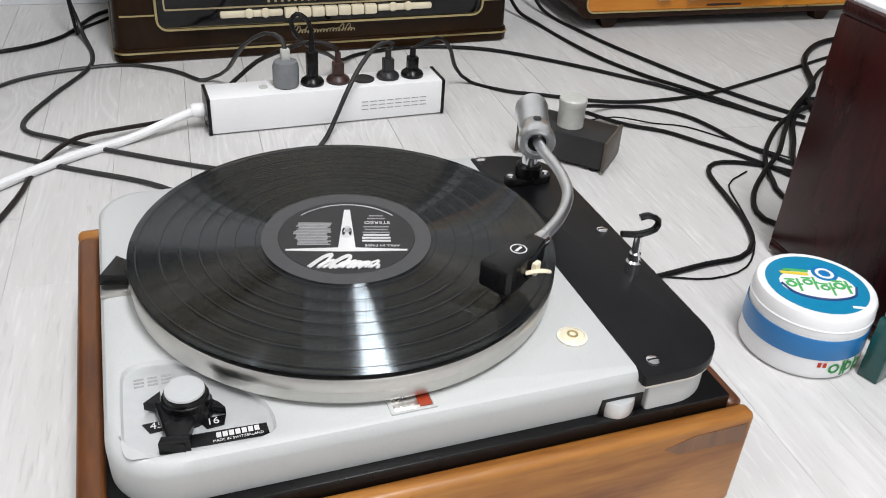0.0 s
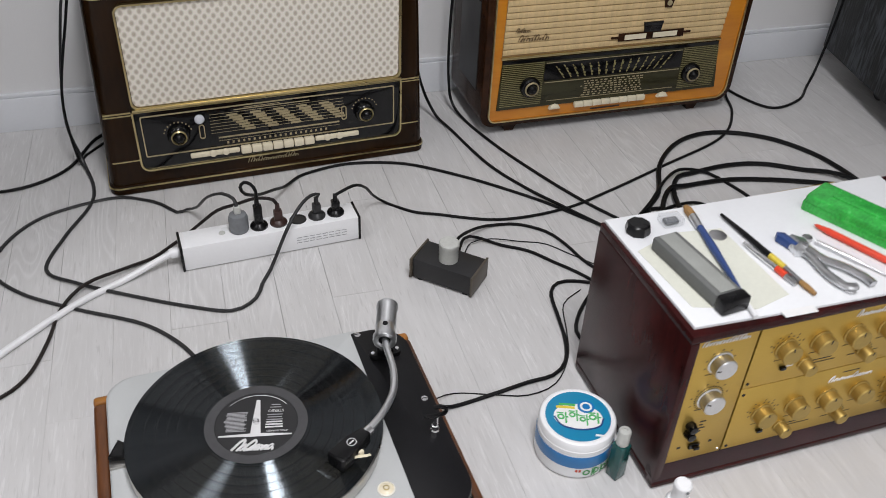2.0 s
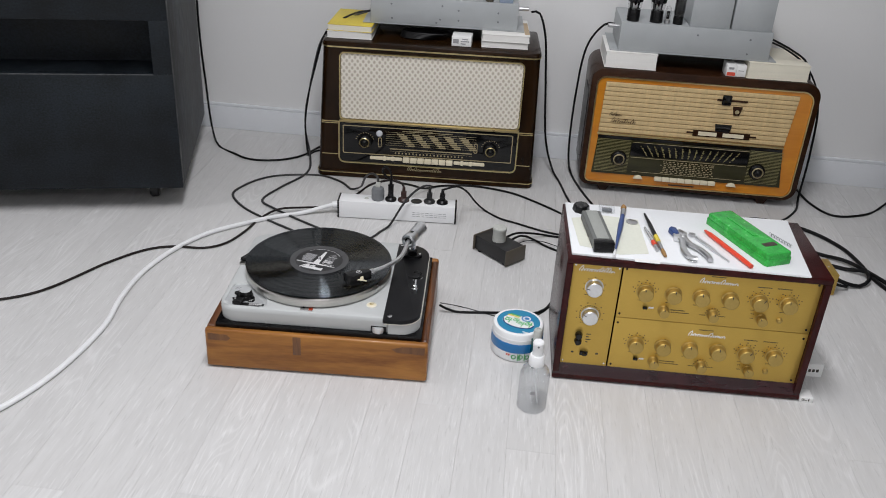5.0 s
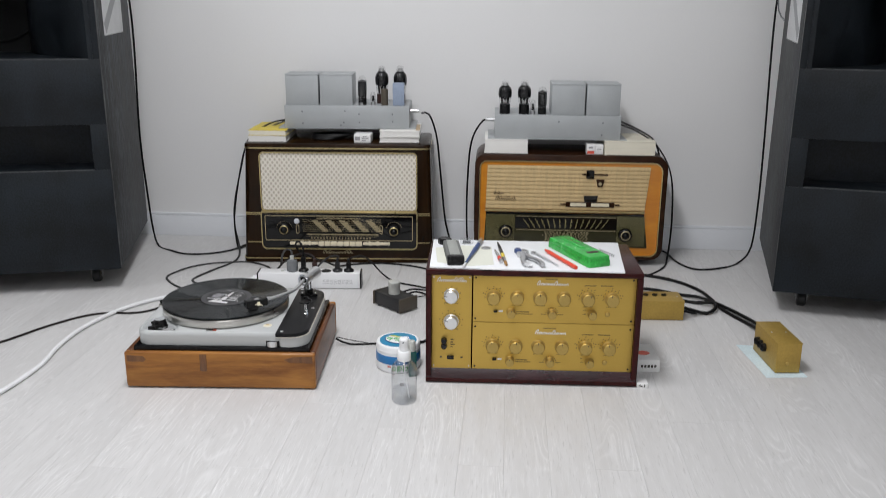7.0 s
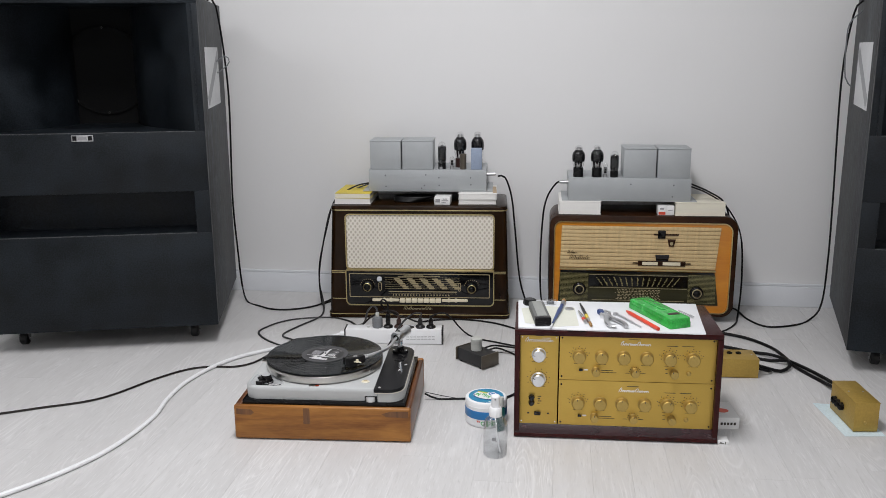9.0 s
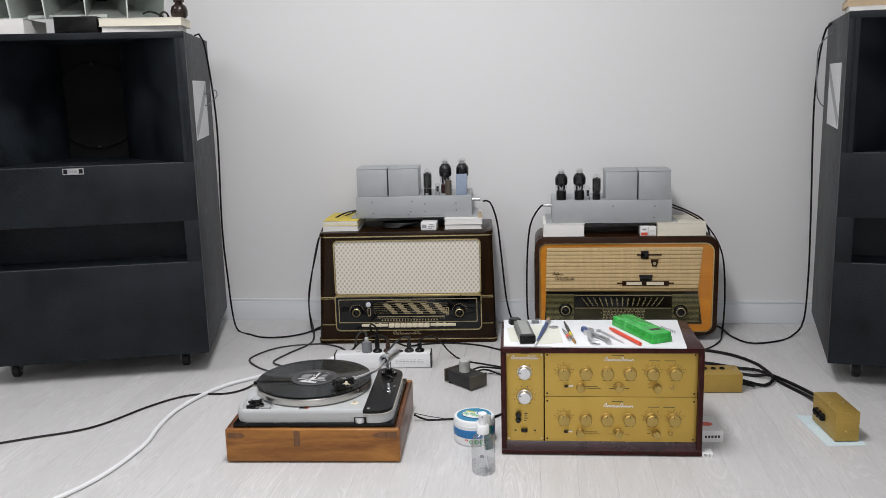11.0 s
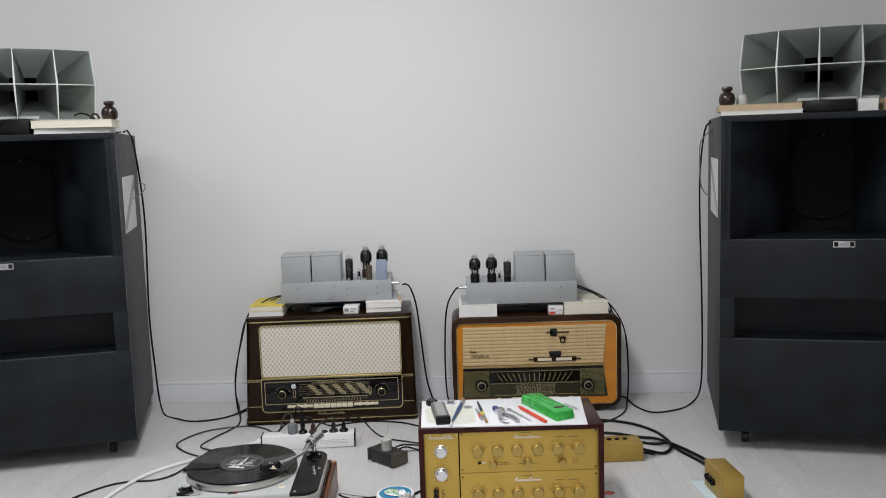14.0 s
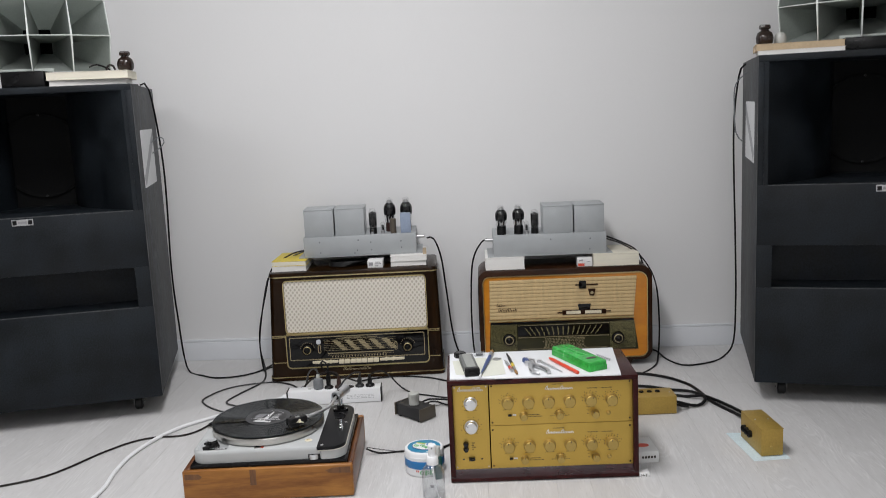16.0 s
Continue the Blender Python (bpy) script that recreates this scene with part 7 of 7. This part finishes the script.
cable([tuple(PS @ Vector((-0.012, 0.026, 0.027))), (0.05, 1.19, 0.02), (-0.01, 1.165), (-0.075, 1.125), (-0.15, 1.06), (-0.215, 0.99), (-0.262, 0.89), (-0.288, 0.77), (-0.286, 0.65), (-0.270, 0.53), (-0.285, 0.37), (-0.33, 0.24), (-0.42, 0.1), (-0.56, -0.06), (-0.8, -0.25), (-1.2, -0.5)], 0.0058, "whitecable", "thick white mains cable of the power strip", segs=10)
cable([ps(0, 0.048), (0.192, 1.215, 0.113), (0.174, 1.235, 0.114), (0.148, 1.275, 0.085), (0.125, 1.33, 0.03), (0.106, 1.36, 0.008), (0.086, 1.362), (0.063, 1.391), (0.03, 1.418), (-0.032, 1.44), (-0.135, 1.413), (-0.191, 1.369), (-0.225, 1.304), (-0.231, 1.245), (-0.174, 1.171), (-0.082, 1.107), (0.017, 1.048), (0.075, 0.986), (0.11, 0.92), (0.14, 0.86, 0.006), (0.17, 0.82, 0.03)], 0.0026, "greycable", "dark grey mains cable of the turntable", 1.4)
cable([ps(1, 0.056), (0.231, 1.212, 0.126), (0.224, 1.213, 0.14), (0.213, 1.214, 0.145), (0.206, 1.217, 0.134), (0.213, 1.225, 0.114), (0.238, 1.27, 0.08), (0.272, 1.335, 0.045), (0.3, 1.395, 0.012), (0.332, 1.438), (0.364, 1.452), (0.416, 1.465), (0.457, 1.466), (0.519, 1.455), (0.58, 1.43), (0.67, 1.362), (0.745, 1.292), (0.806, 1.227), (0.866, 1.15), (0.92, 1.088), (1.0, 1.04)], 0.0031, "cable", "black mains cable running behind the power strip")
cable([ps(2, 0.038), (0.26, 1.217, 0.1), (0.242, 1.219, 0.105), (0.222, 1.221, 0.104), (0.196, 1.226, 0.094), (0.162, 1.25, 0.07), (0.128, 1.266, 0.035), (0.1, 1.268, 0.012), (0.075, 1.256), (0.039, 1.223), (-0.01, 1.193, 0.01), (-0.07, 1.158, 0.015), (-0.109, 1.114), (-0.124, 1.035), (-0.149, 0.96), (-0.194, 0.921), (-0.271, 0.912), (-0.33, 0.88), (-0.39, 0.80), (-0.48, 0.64), (-0.62, 0.555), (-0.8, 0.45), (-1.1, 0.25)], 0.0031, "browncable", "dark brown mains cable across the floor")
cable([ps(4, 0.038), (0.342, 1.217, 0.1), (0.328, 1.21, 0.104), (0.31, 1.196, 0.1), (0.29, 1.178, 0.085), (0.27, 1.16, 0.06), (0.253, 1.15, 0.028), (0.238, 1.138, 0.005), (0.22, 1.105), (0.205, 1.068), (0.163, 1.045), (0.092, 1.074), (0.005, 1.122), (-0.085, 1.175, 0.006), (-0.14, 1.23), (-0.115, 1.325), (-0.075, 1.42), (-0.07, 1.49), (-0.09, 1.57, 0.02), (-0.105, 1.58, 0.12), (-0.075, 1.59, 0.30), (-0.045, 1.6, 0.39), (0.02, 1.61, 0.44), (0.1, 1.63, 0.47)], 0.0027, "greycable", "dark grey mains cable looping to the amplifier", 1.3)
cable([ps(5, 0.038), (0.398, 1.226, 0.1), (0.416, 1.235, 0.098), (0.437, 1.258, 0.075), (0.46, 1.295, 0.03), (0.488, 1.303), (0.531, 1.262), (0.573, 1.243), (0.69, 1.197), (0.827, 1.203), (0.95, 1.245), (1.109, 1.311), (1.30, 1.395), (1.395, 1.5), (1.43, 1.6, 0.02), (1.44, 1.63, 0.15), (1.425, 1.63, 0.30), (1.37, 1.62, 0.40), (1.30, 1.61, 0.45), (1.24, 1.6, 0.475)], 0.0027, "cable", "black mains cable rising to the amplifier", 1.2)
# loudspeaker leads
cable([(-0.455, 1.53, 1.12), (-0.435, 1.56, 1.1), (-0.425, 1.6, 0.81), (-0.434, 1.6, 0.415), (-0.43, 1.61, 0.2), (-0.425, 1.62, 0.06), (-0.40, 1.6), (-0.33, 1.545), (-0.268, 1.511), (-0.19, 1.52), (-0.12, 1.575), (-0.07, 1.69), (0.0, 1.74)], 0.0034, "cable", "black loudspeaker lead hanging from the cabinet")
cable([(1.73, 1.54, 1.09), (1.715, 1.57, 1.05), (1.712, 1.62, 0.842), (1.722, 1.62, 0.428), (1.725, 1.62, 0.214), (1.72, 1.63, 0.05), (1.67, 1.59), (1.6, 1.525), (1.508, 1.501), (1.46, 1.58), (1.44, 1.7), (1.40, 1.74)], 0.0034, "cable", "black loudspeaker lead hanging from the cabinet")
cable([(-0.44, 1.5, 0.9), (-0.39, 1.5, 0.93), (-0.375, 1.5, 0.91), (-0.40, 1.5, 0.885), (-0.445, 1.5, 0.86)], 0.002, "greyplastic", "thin grey wire looped at the cabinet's side")
cable([(1.73, 1.53, 1.06), (1.69, 1.52, 1.02), (1.685, 1.52, 0.95), (1.695, 1.53, 0.85), (1.72, 1.54, 0.82)], 0.0022, "greyplastic", "thin grey wire looped at the cabinet's side")
cable([(-0.47, 1.17, 1.17), (-0.455, 1.19, 1.178), (-0.43, 1.22, 1.165), (-0.41, 1.26, 1.125), (-0.43, 1.4, 1.118), (-0.452, 1.5, 1.12)], 0.0028, "cable", "black lead lying on the loudspeaker top")
# amplifier leads down the wall
cable([(0.563, 1.62, 0.5), (0.588, 1.63, 0.495), (0.612, 1.65, 0.42), (0.626, 1.66, 0.29), (0.645, 1.66, 0.11), (0.675, 1.63, 0.02), (0.70, 1.56), (0.734, 1.402), (0.78, 1.295), (0.827, 1.206, 0.008), (0.9, 1.1)], 0.0033, "cable", "black signal cable from the amplifier")
cable([(0.805, 1.62, 0.485), (0.775, 1.63, 0.478), (0.735, 1.66, 0.40), (0.722, 1.67, 0.25), (0.722, 1.67, 0.08), (0.735, 1.64, 0.01), (0.771, 1.493), (0.83, 1.33), (0.887, 1.205), (0.95, 1.1)], 0.0033, "cable", "black signal cable from the amplifier")
cable([(1.235, 1.56, 0.49), (1.3, 1.575, 0.46), (1.355, 1.59, 0.42), (1.385, 1.61, 0.33), (1.402, 1.63, 0.2), (1.41, 1.65, 0.08), (1.405, 1.67, 0.012), (1.34, 1.71)], 0.003, "cable", "black cable down the side of the radio")
cable([(0.105, 1.6, 0.475), (0.05, 1.58, 0.465), (-0.005, 1.56, 0.435), (-0.035, 1.555, 0.40), (-0.06, 1.56, 0.32), (-0.1, 1.57, 0.16), (-0.098, 1.575, 0.02), (-0.09, 1.62), (-0.03, 1.70)], 0.0028, "cable", "thin black cable down the side of the radio")
# cords behind the preamplifier
cable([(0.98, 0.8), (0.975, 1.0), (0.985, 1.14), (1.045, 1.213), (1.103, 1.316), (1.179, 1.388), (1.261, 1.418), (1.343, 1.405), (1.417, 1.357), (1.469, 1.28), (1.489, 1.206), (1.505, 1.1), (1.55, 0.985), (1.56, 0.86, 0.03), (1.535, 0.8, 0.045)], 0.0052, "cable", "thick black umbilical cable to the supply box")
cable([(1.02, 0.8), (1.05, 1.12, 0.012), (1.102, 1.246), (1.161, 1.267), (1.251, 1.278), (1.328, 1.266), (1.402, 1.225), (1.458, 1.184, 0.012), (1.52, 1.09, 0.012), (1.57, 0.97, 0.012), (1.575, 0.83, 0.03)], 0.0052, "cable", "thick black umbilical cable to the supply box")
cable([(1.0, 0.8), (1.0, 1.08), (1.057, 1.2, 0.014), (1.122, 1.223), (1.218, 1.224), (1.303, 1.205), (1.383, 1.178), (1.44, 1.155), (1.483, 1.125, 0.018), (1.48, 1.09, 0.012), (1.45, 1.065), (1.41, 1.06, 0.015), (1.376, 1.055, 0.026)], 0.0052, "cable", "thick black umbilical cable to the supply box")
cable([(1.376, 1.04, 0.02), (1.41, 1.045, 0.012), (1.42, 1.075), (1.39, 1.11), (1.3, 1.13), (1.1, 1.1)], 0.004, "cable", "black cable looped beside the supply box")
# cords of the transformer box and the tonearm
tb = at(0.560, 0.984, 0, 48)
cable([tuple(tb @ Vector((0.066, 0.075, 0.03))), (0.582, 1.12, 0.032), (0.616, 1.152, 0.02), (0.645, 1.172, 0.01), (0.672, 1.181), (0.72, 1.173), (0.765, 1.137), (0.786, 1.089), (0.803, 1.025), (0.85, 0.94), (0.9, 0.85)], 0.003, "cable", "black signal cable of the transformer box")
cable([tuple(tb @ Vector((0.066, 0.055, 0.03))), (0.595, 1.128, 0.022), (0.626, 1.144, 0.008), (0.665, 1.116), (0.708, 1.088), (0.743, 1.044), (0.782, 0.992), (0.83, 0.9)], 0.003, "cable", "black signal cable of the transformer box")
cable([tuple(tb @ Vector((0.066, 0.045, 0.02))), (0.61, 1.132, 0.006), (0.65, 1.13, 0.0105), (0.708, 1.12), (0.749, 1.103), (0.785, 1.06), (0.85, 0.98)], 0.0011, "cable", "thin black earth wire")
cable([(0.425, 0.742, 0.02), (0.46, 0.748), (0.525, 0.757), (0.587, 0.768), (0.632, 0.773), (0.663, 0.797), (0.682, 0.843), (0.692, 0.896), (0.706, 0.965), (0.742, 0.987), (0.81, 0.955), (0.88, 0.87)], 0.0028, "cable", "black tonearm cable from the turntable", 1.2)
cable([(0.425, 0.752, 0.02), (0.47, 0.775), (0.53, 0.757), (0.579, 0.744), (0.63, 0.757), (0.672, 0.807), (0.694, 0.866), (0.715, 0.93), (0.76, 0.96)], 0.0011, "cable", "thin black earth wire of the turntable")
cable([(0.80, 0.80), (0.83, 0.95), (0.88, 1.03), (0.93, 1.10), (1.0, 1.16), (1.08, 1.13)], 0.0042, "cable", "black cable in the tangle behind the cabinet")
cable([(1.1, 0.88), (1.15, 1.04), (1.12, 1.15), (1.05, 1.155, 0.009), (0.957, 1.118, 0.009), (0.886, 1.073, 0.01), (0.825, 1.013, 0.011), (0.79, 0.966, 0.01), (0.776, 0.925), (0.765, 0.887), (0.79, 0.83)], 0.0034, "cable", "black cable in the tangle behind the cabinet")
cable([(1.16, 0.88), (1.23, 1.08), (1.2, 1.24), (1.14, 1.275, 0.012), (1.084, 1.25, 0.014), (1.003, 1.171, 0.014), (0.93, 1.108, 0.012), (0.867, 1.037, 0.013), (0.822, 0.984, 0.012), (0.777, 0.946, 0.009), (0.733, 0.902), (0.708, 0.858), (0.716, 0.828), (0.76, 0.815)], 0.0034, "cable", "black cable in the tangle behind the cabinet")

# ---- floor planks ----
PLW, PLL = 0.0895, 0.92
pm = {}


def plank_mesh():
    bm = box(-PLW / 2 + 0.00008, PLW / 2 - 0.00008, -PLL / 2 + 0.00008, PLL / 2 - 0.00008, -0.0044, 0.0)
    top = [e for e in bm.edges if all(v.co.z > -0.001 for v in e.verts)]
    bmesh.ops.bevel(bm, geom=top, offset=0.00025, segments=1, affect="EDGES")
    me = bpy.data.meshes.new("plank")
    bm.to_mesh(me)
    bm.free()
    me.materials.append(M["plank"])
    return me


plank_me = plank_mesh()
rest = bmesh.new()
rnd = random.Random(12)
cols = int((X1 - X0) / PLW) + 1
for c in range(cols):
    x = X0 + (c + 0.5) * PLW + 0.0366 - PLW
    off = rnd.uniform(0, PLL)
    for r in range(-1, 7):
        y = Y0 + off + r * PLL
        y0, y1 = max(Y0, y - PLL / 2), min(Y1, y + PLL / 2)
        if y1 - y0 < 0.02 or x + PLW / 2 > X1 + 0.09:
            continue
        if -1.1 < x < 2.5 and y1 > -1.0 and y1 - y0 > PLL - 0.01:
            o = new("plank", plank_me)
            o.location = (x, y, 0)
            o.parent = floor
        else:
            box(x - PLW / 2 + 0.0003, x + PLW / 2 - 0.0003, y0 + 0.0003, y1 - 0.0003, -0.0044, 0.0, bm=rest)
o = part("plank_field", rest, "plank", floor)
o["kind"] = "stuff"
